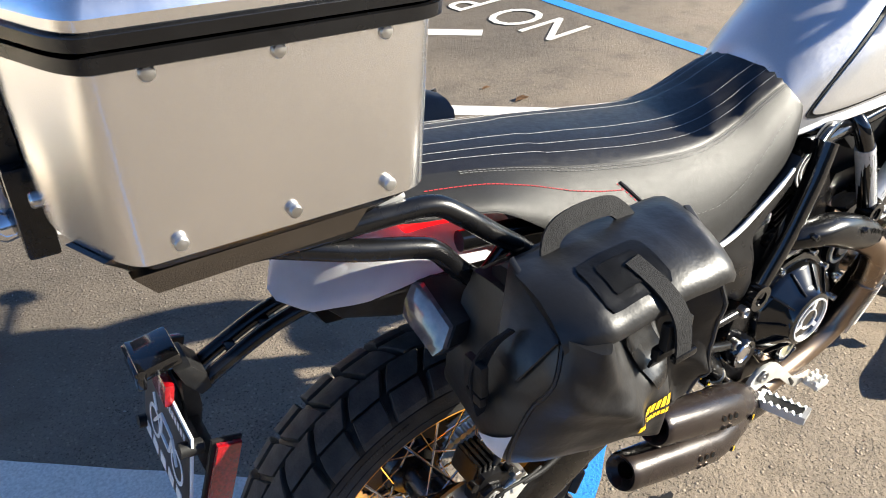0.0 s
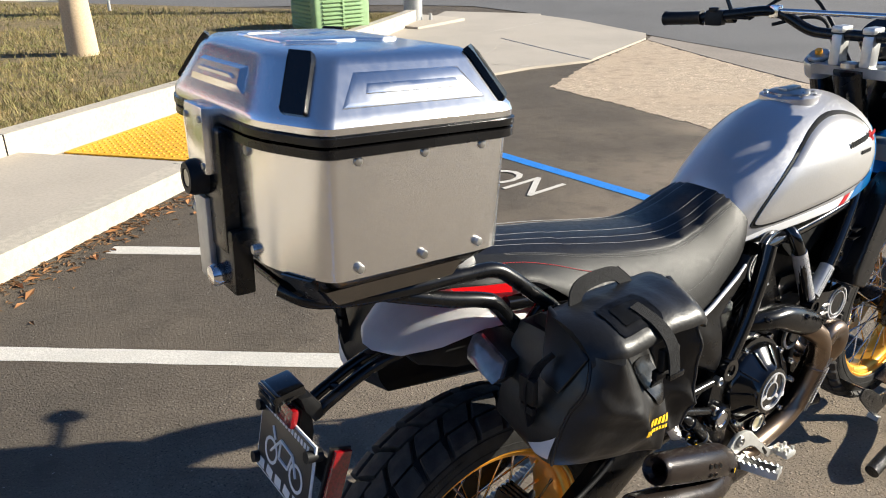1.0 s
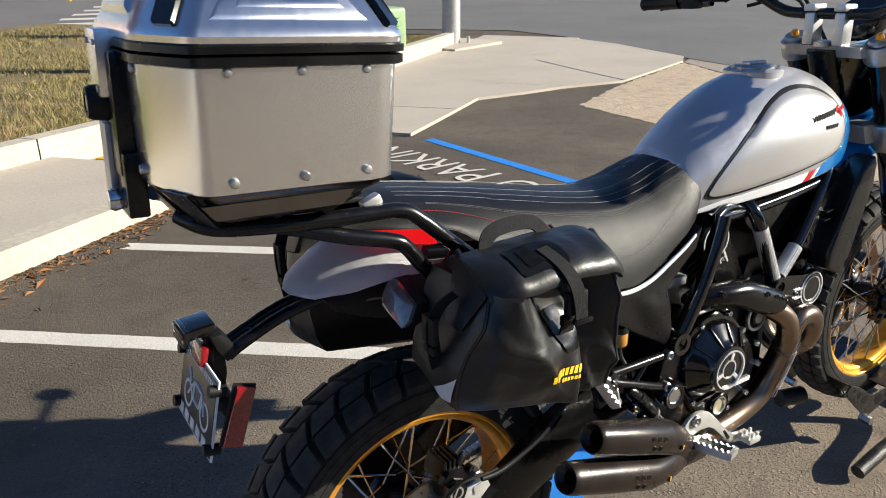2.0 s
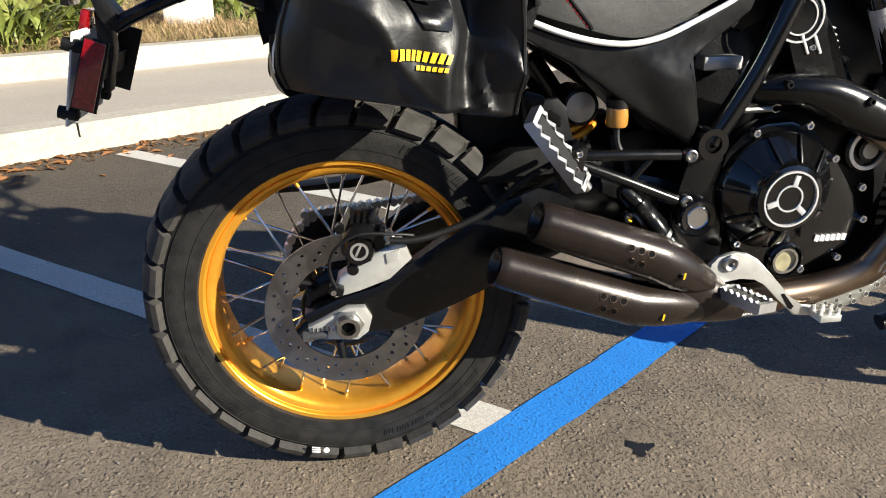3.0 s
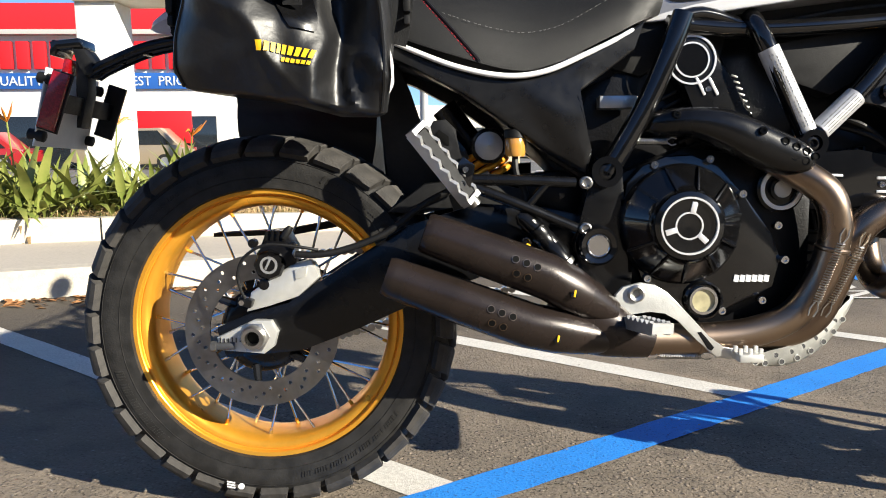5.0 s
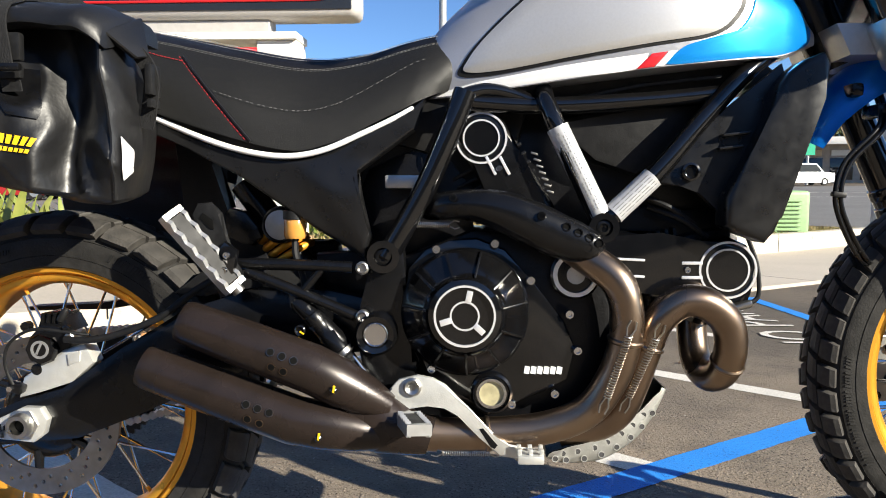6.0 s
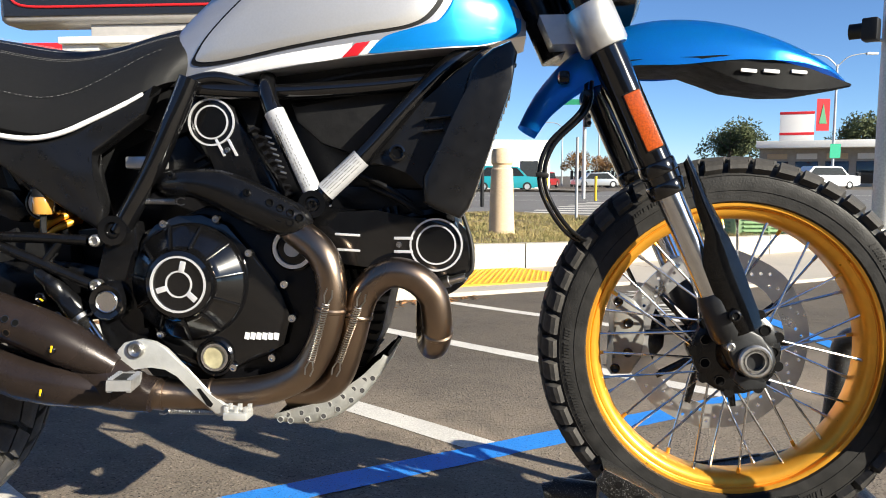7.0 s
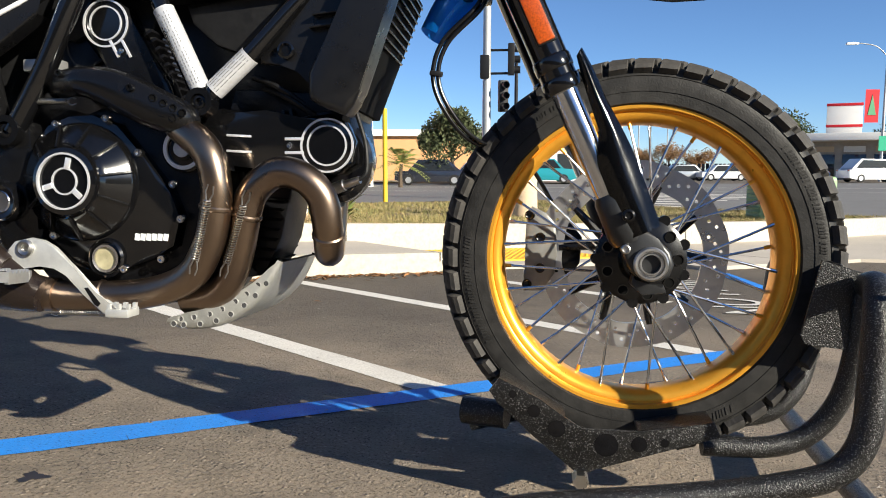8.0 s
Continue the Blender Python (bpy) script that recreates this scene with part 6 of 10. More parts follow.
part("cylinder_collar", bm, STEEL, mc, "bright steel collar")
bm = B()
sweep(bm, [A + D1 * (0.093 + 0.003 * k) for k in range(6)], [0.0140 - 0.0012 * k - (0.0022 if k % 2 else 0.0) for k in range(6)], 16)
part("rubber_bellows", bm, BLACK_MATT, mc)
bm = B()
cyl(bm, A + D1 * 0.105, A + D1 * 0.158, 0.0034, seg=10)
cyl(bm, A + D1 * 0.146, A + D1 * 0.158, 0.0058, seg=6)
part("push_rod", bm, CHROME, mc, "bright steel push rod")
bm = B()
c = A + D1 * 0.172
block(bm, c, (0.012, 0.014, 0.030), 0.003, (0, 140, 0))
part("rod_clevis", bm, CAST_ALU, mc)
for dx, dz in ((-0.003, -0.034), (0.024, -0.063)):
    bm = B()
    lathe(bm, [(0.0078, -0.150), (0.0078, -0.163), (0.0060, -0.1645), (0.0035, -0.162)], (A.x + dx, 0, A.z + dz), "y", 14)
    part("cylinder_bolt", bm, BLACK_GLOSS, mc)
    bm = B()
    block(bm, (A.x + dx + 0.003, -0.1642, A.z + dz - 0.003), (0.007, 0.001, 0.0025), 0.0004, (0, 30, 0))
    part("paint_dot", bm, YELLOW_PRINT, mc, "yellow torque paint mark")
bm = B()
lathe(bm, [(0.029, -0.010), (0.029, -0.068), (0.0275, -0.0735), (0.0245, -0.0745), (0.0235, -0.072), (0.002, -0.072)], (0.3635, 0, 0.6045), "y", 32)
sr = part("shock_reservoir", bm, BLACK_SATIN, bike, "black shock absorber knob")
bm = B()
lathe(bm, [(0.0228, -0.071), (0.0225, -0.0728), (0.012, -0.0741), (0.0012, -0.0752), (0.0008, -0.0735)], (0.3635, 0, 0.6045), "y", 40)
part("reservoir_face", bm, ALU_SATIN, sr, "spun steel knob face")
bm = B()
pts = []
for i in range(49):
    t = i / 48
    ang = 2 * math.pi * 4 * t
    c = Vector((0.342, -0.022, 0.602)).lerp(Vector((0.376, -0.022, 0.556)), t)
    pts.append(c + Vector((math.cos(ang) * 0.026, math.sin(ang) * 0.030, math.cos(ang) * 0.019)))
sweep(bm, pts, 0.0062, 10)
part("shock_spring", bm, GOLD, bike, "yellow shock absorber spring")
bm = B()
cyl(bm, (0.292, -0.018, 0.670), (0.412, -0.018, 0.507), 0.022, seg=20)
prism(bm, [(0.274, 0.622), (0.283, 0.631), (0.308, 0.624), (0.326, 0.602), (0.333, 0.585), (0.316, 0.572), (0.298, 0.576), (0.277, 0.586)], -0.062, -0.020, 0.006)
part("shock_absorber", bm, BLACK_SATIN, bike, "black shock absorber body")
bm = B()
prism(bm, [(0.20, 0.46), (0.30, 0.53), (0.44, 0.55), (0.44, 0.58), (0.33, 0.57), (0.26, 0.60), (0.235, 0.70), (0.20, 0.78), (0.16, 0.80), (0.18, 0.70)], 0.0, 0.05, 0.008)
part("inner_mudguard", bm, BLACK_MATT, bike, "black inner rear mudguard")
bm = B()
block(bm, (0.560, -0.10, 0.669), (0.06, 0.03, 0.020), 0.004)
part("battery_terminal_box", bm, ALU_SATIN, bike, "pale grey label box behind the frame tube")

# ---- fork, front mudguard, bars ----


def fork_at(z, y=0.0, dx=0.0):
    return Vector((1.272 + (0.868 - z) * 0.447 + dx, y, z))


for s in (-1, 1):
    y = s * 0.102
    bm = B()
    sweep(bm, [fork_at(z, y) for z in (1.085, 0.6690, 0.6682, 0.6660, 0.6520, 0.6500, 0.6492, 0.6390, 0.6382, 0.6360, 0.6210, 0.6190, 0.6182)], [0.0265, 0.0265, 0.0280, 0.0290, 0.0290, 0.0282, 0.0272, 0.0272, 0.0284, 0.0294, 0.0294, 0.0280, 0.0215], 32)
    ft = part("fork_tube", bm, BLACK_GLOSS, bike, "glossy black upper fork tube")
    bm = B()
    sweep(bm, [fork_at(0.63, y), fork_at(0.40, y)], 0.0205, 24)
    part("fork_stanchion", bm, CHROME, bike, "polished fork stanchion")
    bm = B()
    sweep(bm, [fork_at(0.47, y), fork_at(0.46, y), fork_at(0.41, y), fork_at(0.40, y)], [0.022, 0.026, 0.028, 0.024], 24)
    prism(bm, [(1.468, 0.396), (1.478, 0.424), (1.500, 0.420), (1.520, 0.405), (1.538, 0.387), (1.543, 0.368), (1.537, 0.351), (1.522, 0.342), (1.500, 0.343), (1.482, 0.356), (1.472, 0.376)], y - 0.022, y + 0.018, 0.007, 3)
    prism(bm, [(1.486, 0.352), (1.506, 0.336), (1.530, 0.338), (1.534, 0.326), (1.500, 0.322), (1.482, 0.338)], y - 0.014, y + 0.014, 0.004)
    foot = part("fork_foot", bm, DARK_CAST, bike, "dark grey cast fork foot with axle clamp")
    for bx, bz in ((1.473, 0.390),):
        bm = B()
        lathe(bm, [(0.0070, s * 0.110), (0.0070, s * 0.1285), (0.0050, s * 0.1300), (0.0035, s * 0.1270)], (bx, 0, bz), "y", 12)
        part("clamp_bolt", bm, STEEL, foot)
    bm = B()
    lathe(bm, [(0.0250, s * 0.118), (0.0250, s * 0.1300), (0.0225, s * 0.1325), (0.0195, s * 0.1325), (0.0185, s * 0.1280), (0.0165, s * 0.1280), (0.0155, s * 0.1315), (0.0135, s * 0.1315), (0.0125, s * 0.100), (0.001, s * 0.100)], (FC.x + 0.004, 0, FC.z - 0.002), "y", 32)
    part("front_axle_end", bm, STEEL, foot, "hollow steel axle end")
    # leg guard
    bm = B()
    rings = []
    # its hind and fore edge from the tip down
    for x0, z0, x1, z1 in ((1.398, 0.667, 1.406, 0.681), (1.404, 0.645, 1.423, 0.650), (1.414, 0.612, 1.442, 0.608), (1.432, 0.560, 1.468, 0.560), (1.430, 0.535, 1.479, 0.538), (1.431, 0.512, 1.490, 0.512), (1.446, 0.473, 1.506, 0.470), (1.462, 0.437, 1.516, 0.444), (1.479, 0.405, 1.522, 0.424)):
        row = []
        for k in range(9):
            t = k / 8
            row.append(bm.verts.new((x0 + (x1 - x0) * t, s * (0.112 + 0.020 * math.sin(math.pi * (0.22 + 0.70 * t))), z0 + (z1 - z0) * t)))
        rings.append(row)
    for a, b in zip(rings, rings[1:]):
        for k in range(8):
            bm.faces.new((a[k], a[k + 1], b[k + 1], b[k]))
    bmesh.ops.solidify(bm, geom=bm.faces, thickness=0.003)
    guard = part("fork_guard", bm, BLACK_GLOSS, bike, "black plastic fork leg guard", 50)
    bm = B()
    lathe(bm, [(0.009, s * 0.122), (0.009, s * 0.140), (0.006, s * 0.142), (0.004, s * 0.139)], (1.475, 0, 0.439), "y", 16)
    part("guard_bolt", bm, BLACK_SATIN, guard)
    # amber side reflector
    if s < 0:
        bm = B()
        c = Vector((1.337, -0.131, 0.729))
        block(bm, c, (0.026, 0.008, 0.092), 0.003, (0, -24.1, 0))
        rf = part("reflector", bm, AMBER_LENS, bike, "amber side reflector on the fork")
        bm = B()
        block(bm, c + Vector((0, 0.004, 0)), (0.030, 0.008, 0.096), 0.003, (0, -24.1, 0))
        part("reflector_back", bm, BLACK_MATT, rf)
# clamps
bm = B()
for s in (-1, 1):
    sweep(bm, [fork_at(0.905, s * 0.102), fork_at(0.900, s * 0.102), fork_at(0.845, s * 0.102), fork_at(0.840, s * 0.102)], [0.034, 0.037, 0.037, 0.034], 28)
bmesh.ops.convex_hull(bm, input=[bm.verts.new(fork_at(z, y, dx)) for z in (0.852, 0.897) for y in (-0.09, 0.09) for dx in (-0.075, 0.0)])
part("lower_fork_clamp", bm, ALU_SATIN, bike, "grey cast lower fork clamp")
bm = B()
for s in (-1, 1):
    sweep(bm, [fork_at(1.083, s * 0.102), fork_at(1.078, s * 0.102), fork_at(1.050, s * 0.102), fork_at(1.045, s * 0.102)], [0.033, 0.036, 0.036, 0.033], 28)
bmesh.ops.convex_hull(bm, input=[bm.verts.new(fork_at(z, y, dx)) for z in (1.052, 1.076) for y in (-0.09, 0.09) for dx in (-0.06, 0.015)])
top_clamp = part("upper_fork_clamp", bm, ALU_SATIN, bike, "grey cast upper fork clamp")
for s in (-1, 1):
    bm = B()
    sweep(bm, [fork_at(1.080, s * 0.102), fork_at(1.090, s * 0.102), fork_at(1.094, s * 0.102)], [0.026, 0.026, 0.022], 24)
    part("fork_cap", bm, STEEL, top_clamp)
    bm = B()
    sweep(bm, [fork_at(1.09, s * 0.102), fork_at(1.103, s * 0.102)], [0.010, 0.008], 8)
    part("fork_adjuster", bm, GOLD, top_clamp, "gold fork adjuster")
    bm = B()
    block(bm, (1.135, s * 0.036, 1.112), (0.038, 0.026, 0.072), 0.006)
    block(bm, (1.135, s * 0.036, 1.158), (0.048, 0.028, 0.016), 0.005)
    part("bar_riser", bm, ALU_SATIN, bike, "grey handlebar riser clamp")
bm = B()
lathe(bm, [(0.020, 1.074), (0.020, 1.084), (0.012, 1.088)], (1.125, 0, 0), "z", 24)
part("steering_nut", bm, STEEL, top_clamp)
bm = B()
sweep(bm, [fork_at(1.07, 0, -0.055), fork_at(0.85, 0, -0.055)], 0.034, 24)
part("steering_head", bm, BLACK_SATIN, bike, "black steering head")
bar = [(1.045, -0.47, 1.165), (1.06, -0.38, 1.170), (1.085, -0.29, 1.182), (1.118, -0.20, 1.190), (1.135, -0.12, 1.152), (1.135, -0.07, 1.145), (1.135, 0, 1.145)]
bar = bar + [(x, -y, z) for x, y, z in reversed(bar[:-1])]
bm = B()
sweep(bm, crom(bar, 6), 0.0125, 16)
bars = part("handlebar", bm, BLACK_SATIN, bike, "black handlebar with a polished cross brace")
bm = B()
cyl(bm, (1.118, -0.20, 1.192), (1.118, 0.20, 1.192), 0.0065, seg=12)
for s in (-1, 1):
    block(bm, (1.118, s * 0.198, 1.190), (0.022, 0.026, 0.032), 0.005)
part("cross_brace", bm, CHROME, bars, "polished cross brace")
for s in (-1, 1):
    bm = B()
    sweep(bm, [(1.047, s * 0.475, 1.165), (1.047, s * 0.472, 1.165), (1.047, s * 0.465, 1.165), (1.062, s * 0.375, 1.170), (1.063, s * 0.368, 1.171)], [0.014, 0.019, 0.017, 0.0165, 0.020], 16)
    part("grip", bm, BLACK_MATT, bars, "black rubber grip")
    bm = B()
    block(bm, (1.072, s * 0.335, 1.172), (0.034, 0.045, 0.038), 0.006, (0, 0, s * 14))
    block(bm, (1.062, s * 0.335, 1.192), (0.02, 0.02, 0.012), 0.003)
    part("switch_block", bm, BLACK_MATT, bars, "black switch block")
    bm = B()
    sweep(bm, crom([(1.105, s * 0.30, 1.165), (1.115, s * 0.34, 1.160), (1.100, s * 0.40, 1.155), (1.092, s * 0.455, 1.150)], 6), [0.007, 0.006, 0.0055, 0.005, 0.007], 8)
    part("lever", bm, BLACK_SATIN, bars, "black brake or clutch lever")
    bm = B()
    block(bm, (1.108, s * 0.285, 1.182), (0.055, 0.05, 0.026), 0.007, (0, 0, s * 20))
    part("brake_reservoir", bm, BLACK_MATT, bars)
    bm = B()
    sweep(bm, crom([(1.085, s * 0.30, 1.19), (1.08, s * 0.34, 1.26), (1.07, s * 0.40, 1.31)], 6), 0.005, 8)
    m1 = part("mirror_stalk", bm, BLACK_SATIN, bars, "black mirror stalk")
    bm = B()
    lathe(bm, [(0.030, 0.0), (0.048, 0.004), (0.050, 0.012), (0.040, 0.022), (0.004, 0.026)], (0, 0, 0), "x", 28)
    bmesh.ops.transform(bm, matrix=Matrix.Translation((1.065, s * 0.425, 1.325)) @ Matrix.Rotation(s * -0.15, 4, "Z"), verts=bm.verts)
    part("mirror_shell", bm, BLACK_SATIN, m1, "round black mirror")
bm = B()
lathe(bm, [(0.052, -0.028), (0.058, -0.02), (0.058, 0.012), (0.054, 0.018), (0.002, 0.018)], (0, 0, 0), "z", 36)
bmesh.ops.transform(bm, matrix=Matrix.Translation((1.235, -0.02, 1.135)) @ Matrix.Rotation(radians(-38), 4, "Y"), verts=bm.verts)
gauge = part("gauge", bm, BLACK_GLOSS, bike, "round black instrument")
bm = B()
lathe(bm, [(0.085, -0.05), (0.092, 0.02), (0.090, 0.035), (0.075, 0.045), (0.002, 0.05)], (1.30, 0, 0.985), "x", 40)
lamp = part("headlamp", bm, BLACK_GLOSS, bike, "round black headlamp")
bm = B()
for s in (-1, 1):
    prism(bm, [(1.20, 1.04), (1.31, 1.05), (1.34, 0.98), (1.30, 0.92), (1.24, 0.92)], s * 0.098, s * 0.094)
part("headlamp_bracket", bm, BLACK_SATIN, lamp)
for i, (a, b, c) in enumerate((((1.10, 0.26, 1.17), (1.19, 0.16, 1.23), (1.20, 0.02, 1.05)), ((1.10, -0.26, 1.17), (1.20, -0.17, 1.20), (1.21, -0.05, 1.00)), ((1.11, 0.20, 1.16), (1.17, 0.10, 1.17), (1.18, 0.05, 1.02)))):
    bm = B()
    sweep(bm, crom([a, b, c], 10), 0.0045, 8)
    part("cable", bm, BLACK_MATT, bike, "black control cable")
for dx, dz in ((0.0, 0.0), (0.008, 0.002)):
    bm = B()
    sweep(bm, crom([fork_at(0.80, -0.05, -0.04 + dx), (1.251 + dx, -0.085, 0.752 - dz), (1.200 + dx, -0.092, 0.698 - dz), (1.186 + dx, -0.094, 0.645), (1.204 + dx, -0.09, 0.594 + dz), (1.245 + dx, -0.06, 0.550 + dz), (1.32, 0.02, 0.53 + dz), (1.37, 0.08, 0.46)], 8), 0.0036, 10)
    part("front_brake_hose", bm, BLACK_SATIN, bike, "black front brake hose loop")
bm = B()
block(bm, (1.191, -0.094, 0.650), (0.020, 0.012, 0.008), 0.003, (0, 8, 0))
part("hose_clip", bm, BLACK_MATT, bike, "small clip holding the hoses")
bm = B()
sweep(bm, crom([fork_at(0.80, -0.04, -0.03), (1.256, -0.08, 0.750), (1.207, -0.088, 0.698), (1.193, -0.09, 0.645), (1.211, -0.086, 0.596), (1.252, -0.055, 0.553), (1.32, 0.025, 0.535)], 8), 0.0028, 8)
part("sensor_wire", bm, BLACK_MATT, bike)
for s, x, z in ((-1, 1.225, 0.805), (-1, 1.262, 0.775), (1, 1.225, 0.805)):
    bm = B()
    block(bm, (x, s * 0.05, z), (0.018, 0.05, 0.020), 0.006)
    part("fork_bracket", bm, BLACK_SATIN, bike)

# front turn indicators beside the fork
for s in (-1, 1):
    bm = B()
    rings = []
    for x, sc in ((1.280, 0.35), (1.292, 0.75), (1.318, 1.0), (1.332, 0.98), (1.337, 0.72)):
        rings.append([bm.verts.new((x, s * 0.285 + 0.042 * sc * math.cos(a), 0.928 + 0.026 * sc * math.sin(a))) for a in [2 * math.pi * k / 16 for k in range(16)]])
    skin(bm, rings)
    ind = part("front_indicator", bm, BLACK_MATT, bike, "small black front turn indicator", 50)
    bm = B()
    rings = []
    for x, sc in ((1.333, 0.90), (1.338, 0.86), (1.341, 0.6)):
        rings.append([bm.verts.new((x, s * 0.285 + 0.042 * sc * math.cos(a), 0.928 + 0.026 * sc * math.sin(a))) for a in [2 * math.pi * k / 16 for k in range(16)]])
    skin(bm, rings)
    part("indicator_lens", bm, GREY_LENS, ind, "smoked indicator lens")
    bm = B()
    cyl(bm, (1.305, s * 0.25, 0.928), (1.270, s * 0.12, 0.93), 0.009, seg=12)
    part("indicator_stalk", bm, BLACK_MATT, ind)

# high front mudguard: a curved shell with a drooping rear half
def shell(name, line, widths, drop, mat, label, thick=0.003, n=14, flat=0.6):
    P = crom(line, 8)
    bm = B()
    rows = []
    for i, p in enumerate(P):
        t = i / (len(P) - 1)
        a, b = P[max(i - 1, 0)], P[min(i + 1, len(P) - 1)]
        w = (b - a).normalized()
        up = Vector((-w.z, 0, w.x)) * (1 if w.x > 0 else -1)
        hw, dr = interp(t, widths), interp(t, drop)
        row = []
        for k in range(n + 1):
            e = 2 * k / n - 1
            row.append(bm.verts.new(p + Vector((0, hw * math.sin(e * math.pi / 2), 0)) - up * dr * (abs(e) ** 2.4)))
        rows.append(row)
    for a, b in zip(rows, rows[1:]):
        for k in range(n):
            bm.faces.new((a[k], a[k + 1], b[k + 1], b[k]))
    bmesh.ops.solidify(bm, geom=bm.faces, thickness=thick)
    return part(name, bm, mat, bike, label, 50)


mg = shell("front_mudguard", [(1.155, 0, 0.735), (1.185, 0, 0.790), (1.235, 0, 0.845), (1.30, 0, 0.885), (1.37, 0, 0.903), (1.45, 0, 0.902), (1.53, 0, 0.884), (1.61, 0, 0.850), (1.68, 0, 0.806)],
           ((0, 0.055), (0.25, 0.065), (0.5, 0.075), (0.8, 0.068), (0.93, 0.045), (1, 0.010)), ((0, 0.034), (0.3, 0.060), (0.5, 0.082), (0.62, 0.078), (0.78, 0.052), (0.9, 0.022), (1, 0.002)), BLUE_PAINT, "metallic blue high front mudguard")
bm = B()
rows = []
for x, zt, zb, w in ((1.32, 0.830, 0.823, 0.072), (1.43, 0.834, 0.823, 0.075), (1.465, 0.836, 0.810, 0.073), (1.50, 0.836, 0.796, 0.070), (1.56, 0.828, 0.786, 0.060), (1.61, 0.818, 0.785, 0.048), (1.66, 0.806, 0.792, 0.026), (1.692, 0.801, 0.799, 0.004)):
    rows.append([bm.verts.new(q) for q in ((x, -w, zt), (x, -w * 0.93, zb), (x, 0, zb - 0.002), (x, w * 0.93, zb), (x, w, zt))])
for a, b in zip(rows, rows[1:]):
    for k in range(4):
        bm.faces.new((a[k], a[k + 1], b[k + 1], b[k]))
bmesh.ops.solidify(bm, geom=bm.faces, thickness=0.003)
under = part("mudguard_liner", bm, BLACK_MATT, mg, "black plastic liner under the mudguard")
for x in (1.508, 1.545, 1.590):
    bm = B()
    block(bm, (x, -0.072 + (x - 1.5) * 0.20, 0.812), (0.026, 0.004, 0.006), 0.002, (0, 4, 8))
    part("liner_slot", bm, WHITE_PRINT, under, "pale slot in the liner")

# ---- tail ----
# the tail lamp is lit
TAIL_RED = material("tail_lamp_red", (0.80, 0.008, 0.010), 0.25, amount=0.1, coat=1.0)
TAIL_RED.node_tree.nodes["Principled BSDF"].inputs["Emission Color"].default_value = (1.0, 0.012, 0.015, 1)
TAIL_RED.node_tree.nodes["Principled BSDF"].inputs["Emission Strength"].default_value = 0.55
rm = shell("rear_mudguard", [(0.10, 0, 0.830), (0.03, 0, 0.852), (-0.04, 0, 0.862), (-0.10, 0, 0.850), (-0.15, 0, 0.826), (-0.192, 0, 0.800)],
           ((0, 0.100), (0.4, 0.104), (0.7, 0.090), (0.9, 0.058), (1, 0.014)), ((0, 0.036), (0.4, 0.040), (0.7, 0.032), (0.9, 0.014), (1, 0.001)), WHITE_PAINT, "white plastic rear mudguard")
bm = B()
prism(bm, [(-0.056, 0.880), (-0.030, 0.886), (0.04, 0.884), (0.05, 0.838), (0.0, 0.838), (-0.044, 0.852)], -0.062, 0.062, 0.006)
part("tail_lamp", bm, TAIL_RED, bike, "red tail lamp under the seat")
bm = B()
prism(bm, [(-0.15, 0.790), (-0.05, 0.800), (0.08, 0.80), (0.10, 0.76), (0.02, 0.72), (-0.06, 0.735), (-0.13, 0.765)], -0.05, 0.05, 0.008)
part("mudguard_inner", bm, BLACK_MATT, bike, "black plastic under the rear mudguard")
for s in (-1, 1):
    bm = B()
    sweep(bm, crom([(-0.12, s * 0.018, 0.785), (-0.20, s * 0.016, 0.770), (-0.27, s * 0.016, 0.742), (-0.295, s * 0.016, 0.728)], 6), 0.0095, 10)
    part("plate_arm", bm, BLACK_SATIN, bike, "black plate holder arm")
for i in range(3):
    bm = B()
    block(bm, (-0.16 - 0.045 * i, 0, 0.778 - 0.014 * i), (0.012, 0.036, 0.010), 0.002)
    part("arm_bridge", bm, BLACK_SATIN, bike)
bm = B()
prism(bm, [(-0.318, 0.768), (-0.300, 0.768), (-0.286, 0.748), (-0.283, 0.728), (-0.298, 0.722), (-0.312, 0.745)], -0.026, 0.026, 0.005)
prism(bm, [(-0.318, 0.750), (-0.298, 0.740), (-0.298, 0.70), (-0.313, 0.64), (-0.322, 0.64), (-0.314, 0.70)], -0.016, 0.016, 0.004)
lampb = part("plate_lamp_bracket", bm, BLACK_MATT, bike, "black plate lamp bracket")
bm = B()
block(bm, (-0.331, 0.008, 0.776), (0.050, 0.058, 0.016), 0.004, (0, -6, 0))
block(bm, (-0.350, 0.008, 0.770), (0.010, 0.060, 0.026), 0.003, (0, 12, 0))
part("lamp_hood", bm, BLACK_GLOSS, lampb)
bm = B()
block(bm, (-0.330, 0, 0.738), (0.012, 0.050, 0.030), 0.005, (0, 15, 0))
part("plate_lamp", bm, RED_LENS, lampb, "small red lamp over the plate")
PM = Matrix.Translation((-0.342, 0.0, 0.668)) @ Matrix.Rotation(radians(13), 4, "Y")
bm = B()
block(bm, (0, 0, 0), (0.003, 0.178, 0.125), 0.001)
bmesh.ops.transform(bm, matrix=PM, verts=bm.verts)
plate = part("number_plate", bm, WHITE_PRINT, bike, "advertising plate with a printed motorcycle drawing")
bm = B()
block(bm, (-0.0022, 0, 0), (0.0008, 0.170, 0.117), 0.0003)
bmesh.ops.transform(bm, matrix=PM, verts=bm.verts)
part("plate_print", bm, material("plate_brown", (0.05, 0.045, 0.04), 0.35, amount=0.2, scale=40), plate, "dark printed plate face")
